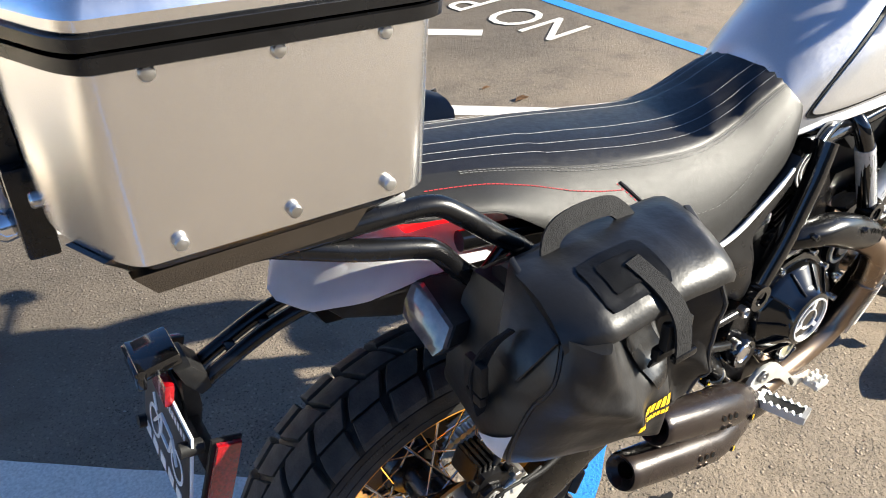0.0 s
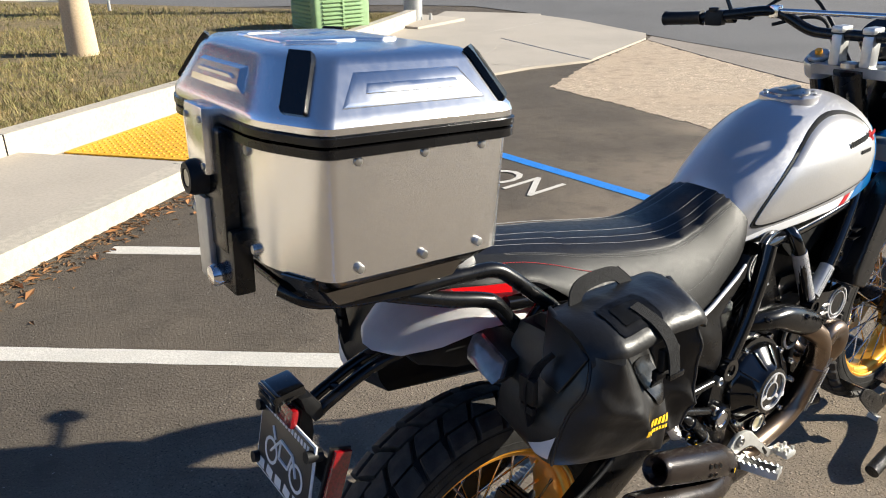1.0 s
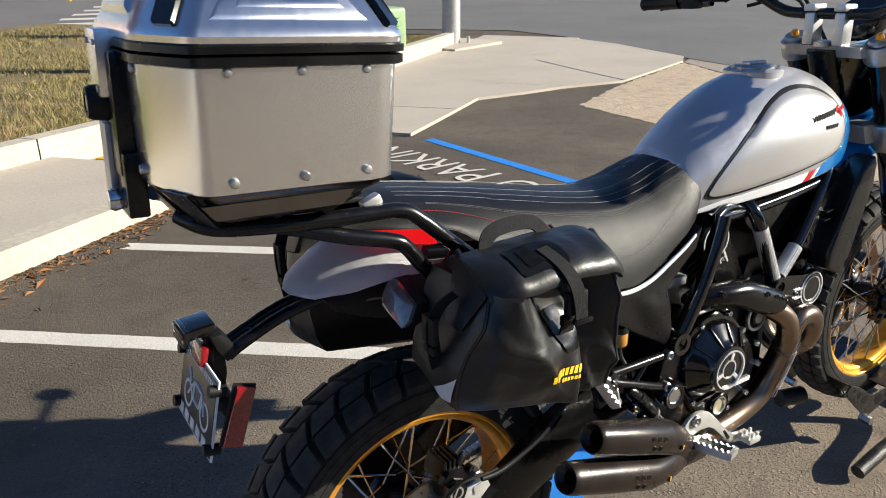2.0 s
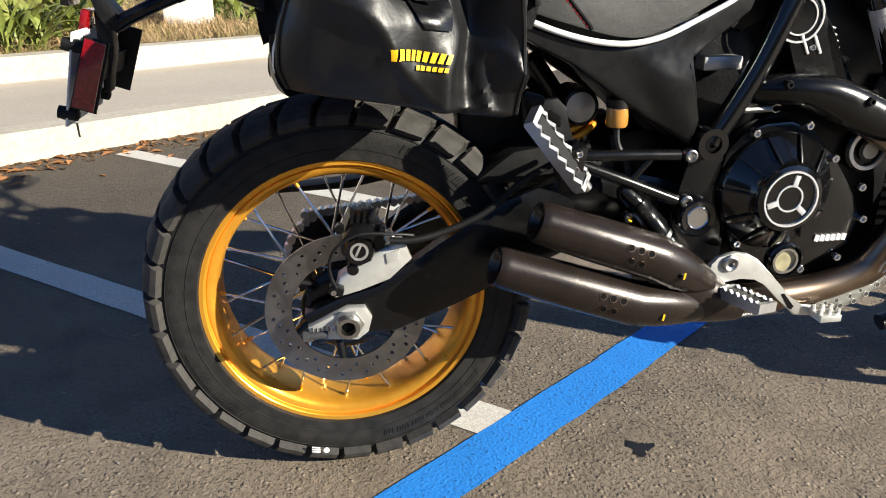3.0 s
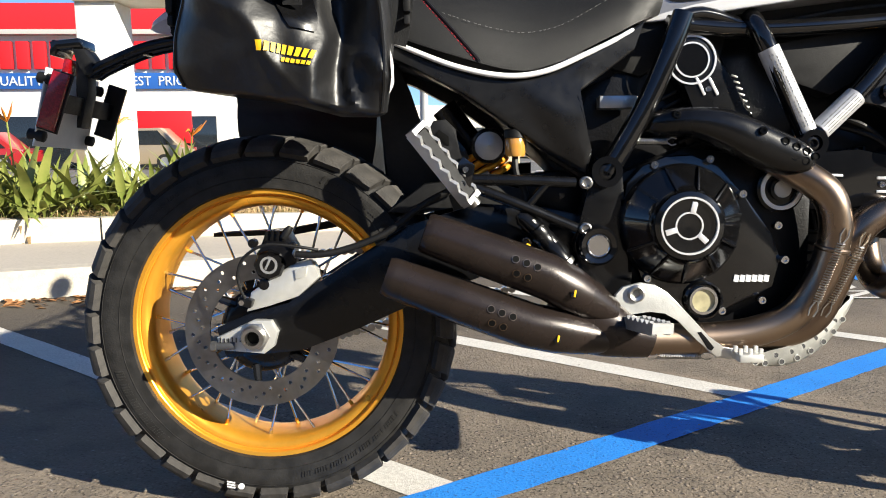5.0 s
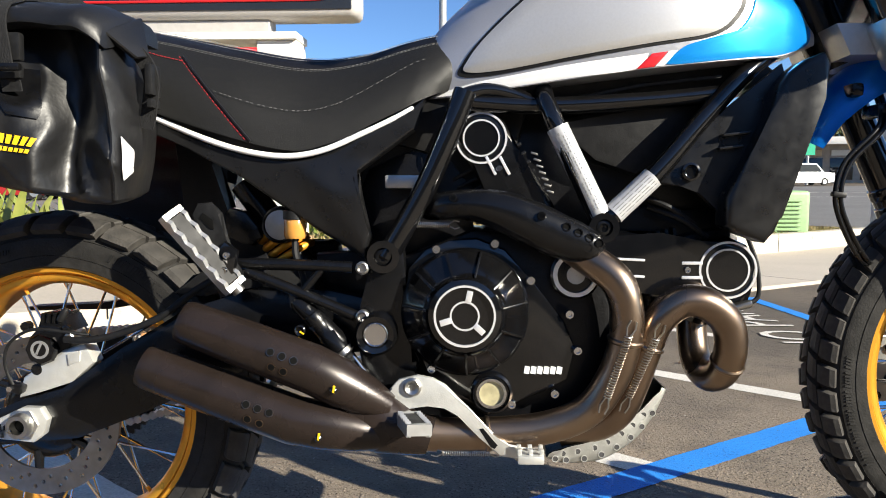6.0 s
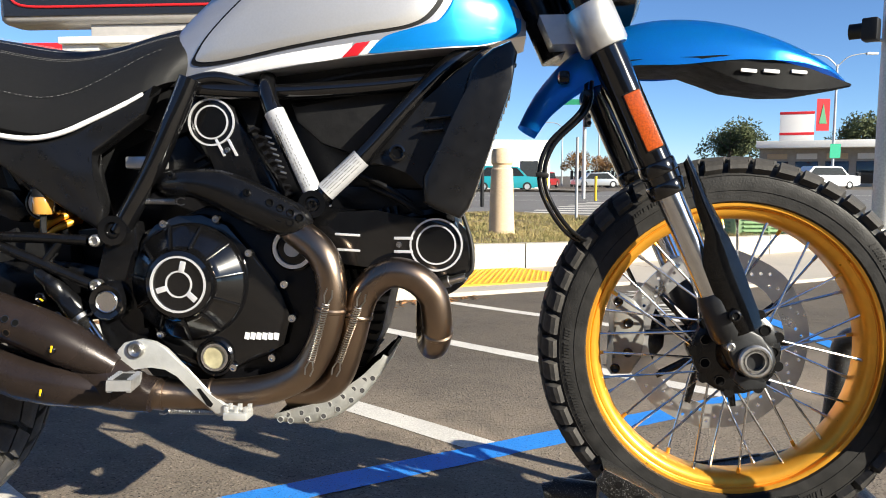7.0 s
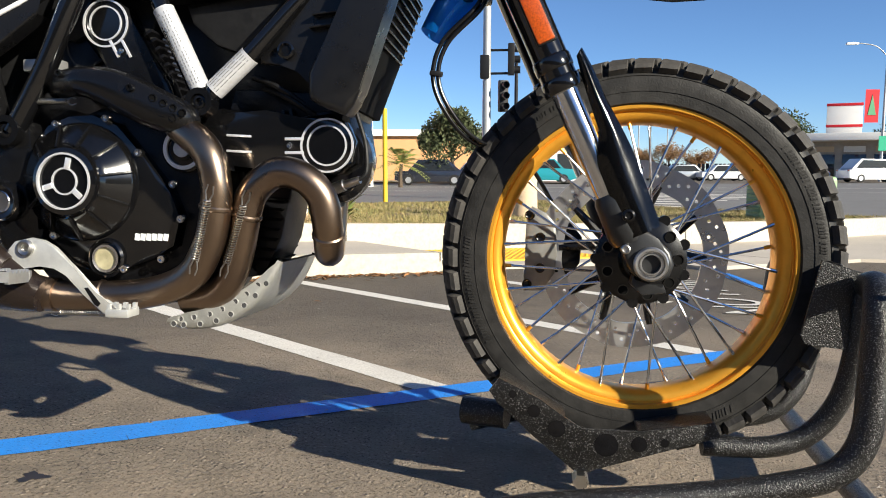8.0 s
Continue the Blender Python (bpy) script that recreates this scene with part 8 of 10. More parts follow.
def saddlebag(s, label):
    bag = thing("saddlebag", label, "saddlebag", STAND, "saddlebags")
    bm = B()
    nu, nv = 96, 40
    rings = []
    mid = Vector((0.085, 0.215, 0))
    for sc, dz in ((0.55, -0.004), (0.90, -0.006), (0.97, -0.003)):
        ring = []
        for i in range(nu + 1):
            p = bag_point(8 * i / nu, 0.0)
            q = mid + (p - mid) * sc
            ring.append(bm.verts.new((q.x, s * q.y, p.z + dz)))
        rings.append(ring)
    for j in range(nv + 1):
        ring = []
        for i in range(nu + 1):
            p = bag_point(8 * i / nu, 4 * j / nv)
            ring.append(bm.verts.new((p.x, s * p.y, p.z)))
        rings.append(ring)
    skin(bm, rings)
    part("bag_body", bm, TARPAULIN, bag, "creased black tarpaulin bag body", 50)
    # piped seams along the edges of the end faces
    for u in (1.0, 6.0):
        bm = B()
        pts = [bag_point(u, 4 * k / 20) for k in range(20)]
        sweep(bm, [(p.x, s * (p.y + 0.001), p.z) for p in pts], 0.0026, 6)
        part("seam", bm, TARPAULIN, bag)
    # rolled top flap
    bm = B()
    sec = [(0.174, 0.848), (0.178, 0.866), (0.196, 0.877), (0.220, 0.883), (0.250, 0.885), (0.277, 0.882), (0.300, 0.875), (0.315, 0.867), (0.324, 0.857), (0.323, 0.847), (0.313, 0.843), (0.295, 0.846), (0.268, 0.854), (0.240, 0.856), (0.205, 0.853)]

    def flap_point(t, y, z):
        """A point of the flap: t runs from its rear end to its front end."""
        left = max(0.0, 0.18 - t) / 0.18
        right = max(0.0, t - 0.86) / 0.14
        f = (y - 0.17) / 0.147
        x = (-0.010 - 0.010 * f) * (1 - t) + (0.224 - 0.014 * f) * t
        w = noise.noise(Vector((x * 13, y * 13 + 3 * s, 7.0))) * 0.005 + noise.noise(Vector((x * 36, y * 26, 5.0))) * 0.0016
        sag = -0.014 * left ** 1.5 * f - 0.020 * right ** 1.6 * f + 0.005 * math.sin(t * math.pi) - 0.003 * math.exp(-((x - 0.09) / 0.02) ** 2) * f
        return Vector((x, s * (y - 0.022 * left ** 1.4 * f - 0.012 * right ** 2 * f), z + sag + w))
    rings = []
    m = 48
    for i in range(m + 1):
        rings.append([bm.verts.new(flap_point(i / m, y, z)) for y, z in sec])
    skin(bm, rings)
    part("roll_top", bm, TARPAULIN, bag, "rolled black tarpaulin closure", 50)
    # welded patch from which the strap comes out
    top_z = [(y, z) for y, z in sec[3:9]]
    for name_, t0, t1, y0_, y1_, lift, mt in (("strap_patch", 0.20, 0.56, 0.250, 0.311, 0.0016, TARPAULIN), ("patch_core", 0.27, 0.49, 0.262, 0.299, 0.0028, BLACK_MATT)):
        bm = B()
        grid = []
        for i in range(13):
            row = []
            for j in range(9):
                u_, v_ = i / 12, j / 8
                # the corners are rounded
                e = max(0.0, abs(2 * v_ - 1) - 0.72) / 0.28
                uu = 0.5 + (u_ - 0.5) * (1 - 0.10 * e * e)
                y = y0_ + (y1_ - y0_) * v_
                q = flap_point(t0 + (t1 - t0) * uu, y, interp(y, top_z))
                row.append(bm.verts.new(q + Vector((0, s * lift * 0.3, lift))))
            grid.append(row)
        for r0, r1 in zip(grid, grid[1:]):
            for j in range(8):
                bm.faces.new((r0[j], r0[j + 1], r1[j + 1], r1[j]))
        bmesh.ops.solidify(bm, geom=bm.faces, thickness=0.001)
        part(name_, bm, mt, bag, "welded strap patch on the closure" if lift < 0.002 else "", 50)
    # the folded ear that the end strap pulls down at the rear
    for ear in ((((-0.020, 0.294, 0.850), (-0.006, 0.200, 0.888), (-0.045, 0.228, 0.800), (-0.048, 0.268, 0.795)), ((0.206, 0.300, 0.846), (0.222, 0.225, 0.880), (0.236, 0.236, 0.826), (0.230, 0.262, 0.820)))):
        bm = B()
        q = [Vector((x, s * y, z)) for x, y, z in ear]
        c = sum(q, Vector()) / 4
        out = (c - Vector((0.09, s * 0.2, c.z))).normalized()
        skin(bm, [[bm.verts.new(p + out * 0.004 * h) for p in q] for h in (-1.5, 1.0)])
        bmesh.ops.bevel(bm, geom=list(bm.edges), offset=0.002, segments=1, affect="EDGES")
        part("end_fold", bm, TARPAULIN, bag)

    def strap(name, line, w=0.024, thick=0.003, mat=DARK_FABRIC, lab="", face=None):
        P = crom(line, 6)
        bm = B()
        rings = []
        for i, p in enumerate(P):
            a, b = P[max(i - 1, 0)], P[min(i + 1, len(P) - 1)]
            way = (b - a).normalized()
            across = Vector((1, 0, 0)) - way * way.x
            if across.length < 0.2:
                across = Vector((0, 0, 1)) - way * way.z
            if face:
                across = way.cross(Vector(face))
            across.normalize()
            nrm = way.cross(across)
            ring = [p + across * u * w / 2 + nrm * v * thick / 2 for u, v in ((-1, -1), (1, -1), (1, 1), (-1, 1))]
            rings.append([bm.verts.new((q.x, s * q.y, q.z)) for q in ring])
        skin(bm, rings)
        return part(name, bm, mat, bag, lab)

    strap("strap", [(0.084, 0.276, 0.890), (0.087, 0.294, 0.884), (0.091, 0.313, 0.875), (0.095, 0.327, 0.862), (0.099, 0.335, 0.845), (0.104, 0.337, 0.820), (0.107, 0.337, 0.797)], 0.021, lab="black webbing strap")
    bm = B()
    block(bm, (0.110, s * 0.336, 0.797), (0.032, 0.009, 0.009), 0.003)
    part("strap_end", bm, BLACK_SATIN, bag, "black strap end bar")
    bm = B()
    block(bm, (0.105, s * 0.326, 0.822), (0.036, 0.012, 0.034), 0.004)
    block(bm, (0.102, s * 0.318, 0.794), (0.030, 0.010, 0.016), 0.003)
    part("buckle", bm, BLACK_MATT, bag, "black plastic side-release buckle")
    strap("lower_strap", [(0.102, 0.324, 0.800), (0.101, 0.316, 0.785), (0.101, 0.312, 0.772)], 0.024)
    # glossier sheet shaped like the sunlit area of tarpaulin behind the buckle
    bm = B()
    bag_patch(bm, ((3.0, 2.55), (4.0, 2.50), (3.75, 1.98), (3.25, 2.0)), s, 0.0030)
    bag_patch(bm, ((2.9, 3.1), (4.1, 3.05), (4.0, 2.50), (3.0, 2.55)), s, 0.0030)
    part("buckle_patch", bm, BLACK_SATIN, bag, "satin sheet standing in for sunlit tarpaulin behind the buckle", 60)
    bm = B()
    for i in range(9):
        u = 2.30 + 0.178 * i
        bag_patch(bm, ((u, 1.30 - 0.012 * i), (u + 0.125, 1.29 - 0.012 * i), (u + 0.165, 1.54 - 0.012 * i), (u + 0.04, 1.55 - 0.012 * i)), s, 0.0022, 2)
    for i in range(6):
        u = 3.02 + 0.140 * i
        bag_patch(bm, ((u, 1.02 - 0.01 * i), (u + 0.105, 1.01 - 0.01 * i), (u + 0.125, 1.15 - 0.01 * i), (u + 0.02, 1.16 - 0.01 * i)), s, 0.0022, 2)
    part("bag_print", bm, YELLOW_PRINT, bag, "yellow printed bars")
    strap("carry_handle", [(0.034, 0.214, 0.868), (0.038, 0.208, 0.884), (0.046, 0.204, 0.896), (0.062, 0.202, 0.903), (0.092, 0.201, 0.905), (0.122, 0.202, 0.902), (0.136, 0.205, 0.893), (0.146, 0.211, 0.880), (0.150, 0.216, 0.868)], 0.022, 0.0035, lab="black webbing carry handle", face=(0.0, 0.85, 0.5))
    for x in (-0.066, 0.244):
        side = 1 if x > 0 else -1
        x -= 0.012 if x > 0 else 0
        strap("end_strap", [(x - 0.024 * side, 0.250, 0.845), (x - 0.004 * side, 0.242, 0.828), (x + 0.008 * side, 0.238, 0.800), (x + 0.004 * side, 0.236, 0.760), (x - 0.002 * side, 0.234, 0.735)], 0.020, 0.003)
        bm = B()
        block(bm, (x + 0.010 * side, s * 0.238, 0.796), (0.010, 0.030, 0.040), 0.003)
        block(bm, (x + 0.010 * side, s * 0.237, 0.766), (0.008, 0.026, 0.012), 0.002)
        part("end_buckle", bm, BLACK_MATT, bag, "black strap hook")
    # pale reflective patches at the lower corners
    bm = B()
    bag_patch(bm, ((0.62, 1.05), (0.97, 1.75), (0.93, 0.75), (0.72, 0.62)), s, 0.0030)
    part("reflective_patch", bm, REFLECTIVE, bag, "pale reflective corner patch")
    bm = B()
    bag_patch(bm, ((6.25, 1.55), (6.62, 1.30), (6.62, 0.75), (6.25, 0.55)), s, 0.0030)
    part("reflective_patch", bm, REFLECTIVE, bag, "pale reflective corner patch")
    return bag


saddlebag(-1, "black roll-top saddlebag with yellow print beside the seat")
left_bag = saddlebag(1, "black roll-top saddlebag hanging beside the rear wheel")
# without an exhaust under it, this one hangs lower and further back
for ch in left_bag.children:
    for v in ch.data.vertices:
        v.co.x -= 0.040
        v.co.z = 0.87 - (0.87 - v.co.z) * (1.42 if v.co.z < 0.87 else 1.0)

# ---- wheel chock under the front wheel ----
CZ = G(1.5, 0)
chock = thing("wheel_chock", "hammered black steel wheel chock holding the front wheel", "wheel chock", Matrix.Translation((1.5, 0, CZ)))


def chock_part(name, bm, label="", mat=None, parent=None):
    bmesh.ops.transform(bm, matrix=Matrix.Translation((-1.5, 0, -CZ)), verts=bm.verts)
    return part(name, bm, mat or CHIPPED_BLACK, parent or chock, label)


CRADLE = [(1.277, 0.181), (1.292, 0.201), (1.353, 0.171), (1.392, 0.143), (1.417, 0.126), (1.501, 0.125), (1.608, 0.145), (1.618, 0.123), (1.518, 0.091), (1.427, 0.061), (1.405, 0.062), (1.345, 0.112), (1.289, 0.163)]
for s in (-1, 1):
    y = 0.03 + s * 0.105 if s > 0 else -0.100
    bm = B()
    prism(bm, CRADLE, y - 0.003, y + 0.003, 0.001)
    cr = chock_part("cradle_plate", bm, "drilled cradle side plate")
    for x, z, r in ((1.313, 0.177, 0.0060), (1.345, 0.152, 0.0100), (1.379, 0.126, 0.0135), (1.453, 0.104, 0.0180), (1.501, 0.107, 0.0120), (1.538, 0.111, 0.0065)):
        bm = B()
        lathe(bm, [(r, y - 0.0036), (r, y + 0.0036)], (x, 0, z), "y", 20)
        chock_part("cradle_hole", bm, "dark drilled hole", BLACK_CAST, cr)
    bm = B()
    lathe(bm, [(0.012, y - 0.016), (0.012, y + 0.016)], (1.416, 0, 0.049), "y", 6)
    chock_part("pivot_bolt", bm, "zinc pivot bolt", STEEL, cr)
bm = B()
for pts in (((1.292, 0.195), (1.392, 0.137)), ((1.501, 0.119), (1.608, 0.139))):
    (x0, z0), (x1, z1) = pts
    a = [bm.verts.new(p) for p in ((x0, -0.098, z0 + 0.004), (x1, -0.098, z1 + 0.004), (x1, 0.128, z1 + 0.004), (x0, 0.128, z0 + 0.004))]
    b = [bm.verts.new(p) for p in ((x0, -0.098, z0), (x1, -0.098, z1), (x1, 0.128, z1), (x0, 0.128, z0))]
    skin(bm, [a, b])
chock_part("cradle_floor", bm)
bm = B()
rings = []
for yy in (-0.085, -0.081):
    rings.append([bm.verts.new((x, yy, z)) for x, z in ((1.752, 0.385), (1.815, 0.366), (1.824, 0.352), (1.790, 0.255), (1.735, 0.262), (1.728, 0.275))])
skin(bm, rings)
block(bm, (1.768, 0.02, 0.320), (0.006, 0.20, 0.12), 0.002, (0, 14, 0))
for yy in (0.115, 0.119):
    pass
chock_part("wheel_stop", bm, "upright wheel stop plates")
for y0, nm in ((-0.200, 0), (0.235, 1)):
    bm = B()
    inn = -0.10 if y0 < 0 else 0.13
    line = [(1.22, y0, 0.015), (1.34, y0, 0.045), (1.54, y0, 0.070), (1.68, y0, 0.094), (1.745, y0, 0.118), (1.775, y0, 0.165), (1.782, y0 * 0.98, 0.24), (1.786, y0 * 0.95, 0.33), (1.800, (y0 + inn) / 2, 0.358), (1.81, inn, 0.352)]
    sweep(bm, crom(line, 7), 0.019, 16)
    chock_part("frame_tube", bm, "bent hammered-black frame tube")
    bm = B()
    line = [(1.60, inn * 0.6, 0.095), (1.70, inn * 0.6, 0.097), (1.762, inn * 0.6, 0.125), (1.80, inn * 0.7, 0.20), (1.812, inn * 0.9, 0.345)]
    sweep(bm, crom(line, 7), 0.016, 14)
    chock_part("upright_tube", bm, "bent upright tube")
bm = B()
cyl(bm, (1.800, -0.25, 0.050), (1.868, 0.37, 0.008), 0.018, seg=16)
chock_part("rear_foot", bm, "steel tube foot")
bm = B()
cyl(bm, (1.30, 0.03, 0.10), (1.225, 0.05, 0.10), 0.024, seg=18)
chock_part("round_stop", bm, "round black rubber stop")
bm = B()
sweep(bm, crom([(1.80, -0.21, 0.36), (1.83, -0.215, 0.358), (1.85, -0.22, 0.35)], 5), 0.004, 8)
chock_part("lock_pin", bm, "bright steel lock pin", CHROME)

# ---- lawn edge, planting and street ----
WOODEN_LEAF = material("leaf_litter", (0.23, 0.12, 0.05), 0.85, amount=0.3, scale=30, random_amount=0.4)
LEAF = material("broad_green_leaf", (0.155, 0.205, 0.036), 0.45, spots=(0.33, 0.325, 0.090), scale=7, random_amount=0.45, big=3, big_amount=0.2)
DRY_LEAF = material("dry_leaf", (0.30, 0.20, 0.09), 0.85, amount=0.25, scale=15)
BLADE = material("grass_blade", (0.17, 0.17, 0.05), 0.8, spots=(0.38, 0.27, 0.12), scale=5, big=1.2, big_amount=0.3)
FLOWER = material("orange_flower", (0.78, 0.25, 0.03), 0.5, amount=0.2)
STUCCO = material("white_stucco", (0.80, 0.77, 0.72), 0.9, amount=0.05, scale=12, big=0.4, big_amount=0.06)
GREY_METAL = material("grey_sign_paint", (0.42, 0.40, 0.38), 0.55, amount=0.06, scale=20)
SIGN_DARK = material("dark_sign_face", (0.020, 0.024, 0.034), 0.25, amount=0.1, coat=0.4)
RED_FASCIA = material("red_fascia", (0.62, 0.015, 0.02), 0.45, amount=0.05)
BLUE_FASCIA = material("blue_fascia", (0.02, 0.10, 0.36), 0.45, amount=0.05)
POST_TAN = material("tan_concrete_post", (0.62, 0.47, 0.31), 0.85, amount=0.12, scale=60, bump=0.5, bump_scale=140)
GREEN_BOX = material("pale_green_paint", (0.26, 0.40, 0.20), 0.5, amount=0.08, scale=20, big=3, big_amount=0.1)
GALV = material("galvanised_steel", (0.46, 0.46, 0.45), 0.5, 0.5, amount=0.12, scale=30)
YELLOW_POST = material("yellow_paint", (0.75, 0.48, 0.02), 0.5, amount=0.1)
BARK = material("bark", (0.12, 0.085, 0.055), 0.9, amount=0.3, scale=20)
CROWN = material("dark_foliage", (0.055, 0.075, 0.025), 0.8, spots=(0.10, 0.11, 0.04), scale=2, random_amount=0.3)
AUTUMN = material("autumn_foliage", (0.28, 0.13, 0.045), 0.8, spots=(0.20, 0.13, 0.05), scale=2)
ORANGE_WALL = material("peach_stucco", (0.62, 0.33, 0.15), 0.9, amount=0.05, scale=3)
GLASS_DARK = material("dark_window", (0.02, 0.025, 0.03), 0.08, amount=0.2, coat=0.5)


def at_lawn(u, v):
    p = uv(u, v, 0.23)
    return p


# joints across the kerbs and the pavement
for u, v0, v1, h in ((0.62, KV - 0.002, KV + 0.15, 0.1305), (2.95, KV - 0.002, KV + 0.15, 0.1305), (-1.7, KV - 0.002, KV + 0.15, 0.1305)):
    bm = B()
    slab(bm, u, u + 0.008, v0, v1, h - 0.06, h + 0.0005, 1, 1)
    whole("joint", bm, BLACK_CAST, "dark joint in the concrete", "joint", kind="structure")
for u in (-3.4, -1.2, 0.75, 2.9, 5.0, 7.1, 9.3):
    bm = B()
    slab(bm, u, u + 0.010, KV2 - 0.001, KV2 + 0.163, 0.0, 0.2712, 1, 1)
    whole("joint", bm, BLACK_CAST, "dark joint in the kerb", "joint", kind="structure")
for a, b, w in (((6.66, 6.05), (7.18, 8.51), 0.022), ((7.57, 9.24), (9.40, 9.71), 0.016), ((5.70, 6.12), (5.00, 7.20), 0.016)):
    bm = B()
    stripe(bm, a, b, w, 0.0325, 10, 0.002)
    whole("joint", bm, BLACK_CAST if w > 0.02 else CONCRETE_PALE, "joint across the pavement slabs", "joint", kind="structure")
for u in (6.3,):
    bm = B()
    slab(bm, u, u + 0.012, KV - 0.6, KV2, 0.0, 0.0312, 1, 2)
    whole("joint", bm, BLACK_CAST, "dark joint in the pavement", "joint", kind="structure")
# yellow warning pad with domes
bm = B()
slab(bm, 3.35, 4.85, 2.75, 3.80, 0.02, 0.042, 6, 4)
pad = whole("tactile_paving", bm, TACTILE, "yellow tactile warning pad on the ramp", "paving", kind="structure")
bm = B()
for i in range(24):
    for j in range(16):
        c = uv(3.41 + 1.38 * i / 23, 2.81 + 0.93 * j / 15, 0.042)
        r = 0.014
        top = [bm.verts.new(c + Vector((r * 0.6 * math.cos(a), r * 0.6 * math.sin(a), 0.006))) for a in [k * math.pi / 4 for k in range(8)]]
        bot = [bm.verts.new(c + Vector((r * math.cos(a), r * math.sin(a), -0.001))) for a in [k * math.pi / 4 for k in range(8)]]
        skin(bm, [bot, top])
ob = part("domes", bm, TACTILE, pad)
tagged(ob, kind="stuff")
# gutter leaf litter
def leaf_scatter(name, count, place, size, mat, label):
    verts, faces = [], []
    for i in range(count):
        p = place()
        a, s = random.uniform(0, 6.28), size * random.uniform(0.5, 1.4)
        t = random.uniform(-0.5, 0.5)
        n = len(verts)
        for x, y, z in ((-1, 0, 0), (0, -0.4, 0.25), (1, 0, 0.1 + t * 0.4), (0, 0.4, 0.3)):
            verts.append((p.x + s * (x * math.cos(a) - y * math.sin(a)), p.y + s * (x * math.sin(a) + y * math.cos(a)), p.z + s * z + 0.002))
        faces.append((n, n + 1, n + 2, n + 3))
    me = bpy.data.meshes.new(name)
    me.from_pydata(verts, [], faces)
    me.materials.append(mat)
    return tagged(new(name, me), label, "leaves", kind="stuff")


leaf_scatter("leaf_litter", 1500, lambda: uv(random.uniform(-4, 3.3), KV - abs(random.gauss(0, 0.10)) - 0.01), 0.017, WOODEN_LEAF, "brown leaf litter along the gutter")
leaf_scatter("leaf_litter", 160, lambda: uv(random.uniform(-1.5, 3.2), KV - abs(random.gauss(0, 0.12)) - 0.02), 0.034, material("orange_leaf", (0.38, 0.17, 0.06), 0.8, amount=0.3, scale=12), "curled orange-brown leaves along the gutter")
leaf_scatter("grit", 1500, lambda: uv(random.uniform(-4, 5), random.uniform(-2.5, 2.4)), 0.0045, material("pale_grit", (0.34, 0.31, 0.27), 0.9, amount=0.2), "loose pale grit on the asphalt")
for (x, y), sz, mt in (((1.60, 1.75), 0.040, WOODEN_LEAF), ((0.35, 2.1), 0.02, WOODEN_LEAF), ((1.55, 1.95), 0.025, WOODEN_LEAF)):
    bm = B()
    v = [bm.verts.new((x + sz * a, y + sz * b, G(x, y) + 0.004 + c * sz)) for a, b, c in ((-1, 0, 0), (-0.3, -0.4, 0.25), (0.5, -0.35, 0.2), (1.1, 0.1, 0.05), (0.4, 0.4, 0.3), (-0.4, 0.35, 0.28))]
    bm.faces.new(v)
    bmesh.ops.solidify(bm, geom=bm.faces, thickness=0.001)
    whole("fallen_leaf", bm, mt, "single brown fallen leaf on the asphalt", "leaf")
bm = B()
pts = []
for k in range(18):
    a = 2 * math.pi * k / 18
    r = 0.020 + 0.008 * math.sin(3 * a + 1) + 0.004 * math.sin(7 * a)
    x, y = 0.508 + r * 1.1 * math.cos(a), -0.086 + r * math.sin(a)
    pts.append(bm.verts.new((x, y, G(x, y) + 0.0012)))
bm.faces.new(pts)
whole("oil_stain", bm, material("oil_stain", (0.012, 0.011, 0.010), 0.5, amount=0.2), "small dark oil stain on the asphalt", "stain", kind="structure")
# painted words of the aisle
def ground_words(body, x, y, size, turn):
    m = Matrix.Translation((x, y, 0)) @ Matrix.Rotation(radians(turn), 4, "Z") @ Matrix.Diagonal((0.75, 1.0, 1, 1))
    ob = lettering(body, size, m, WHITE_LINE, "painted_words", depth=0.0)
    for v in ob.data.vertices:
        v.co.z = G(v.co.x, v.co.y) + 0.006
    return tagged(ob, "white stencilled words on the asphalt", "road marking", kind="structure")


ground_words("NO", 2.56, 2.30, 0.50, 97)
ground_words("PARKING", 2.48, 3.02, 0.50, 97)

# the sign on two pillars
sd = Vector((1.0, -0.01, 0)).normalized()
sn = Vector((sd.y, -sd.x, 0))
c = Vector((-2.07, 6.12, 0))
half = 1.68
ang = math.degrees(math.atan2(sd.y, sd.x))
sign = thing("monument_sign", "roadside sign on two pale pillars, dark face, red outline", "sign", Matrix.Translation((c.x, c.y, G(c.x, c.y) + 0.2)))
SI = sign.matrix_world.inverted()


def sign_box(name, dx, dn, z0, z1, w, d, mat, label="", parent=None, bevel=0.01):
    """A box of the sign: dx along it, dn before its middle plane."""
    p = c + sd * dx + sn * dn
    bm = B()
    block(bm, (p.x, p.y, (z0 + z1) / 2), (w, d, z1 - z0), bevel, (0, 0, ang), 3)
    bmesh.ops.transform(bm, matrix=SI, verts=bm.verts)
    return part(name, bm, mat, parent or sign, label)


for dx in (-0.86, 0.90):
    sign_box("pillar", dx, 0, -0.3, 1.93, 0.38, 0.36, STUCCO, "pale rendered sign pillar")
sign_box("top_slab", 0.02, 0, 1.932, 2.00, 2.16, 0.46, STUCCO, "pale slab on the pillars")
sign_box("sign_beam", 0.02, 0, 2.002, 2.128, 1.6, 0.24, GREY_METAL, "grey beam under the sign case")
sign_box("sign_case", 0, 0, 2.13, 4.1, 2 * half, 0.40, GREY_METAL, "grey rounded sign case", bevel=0.10)
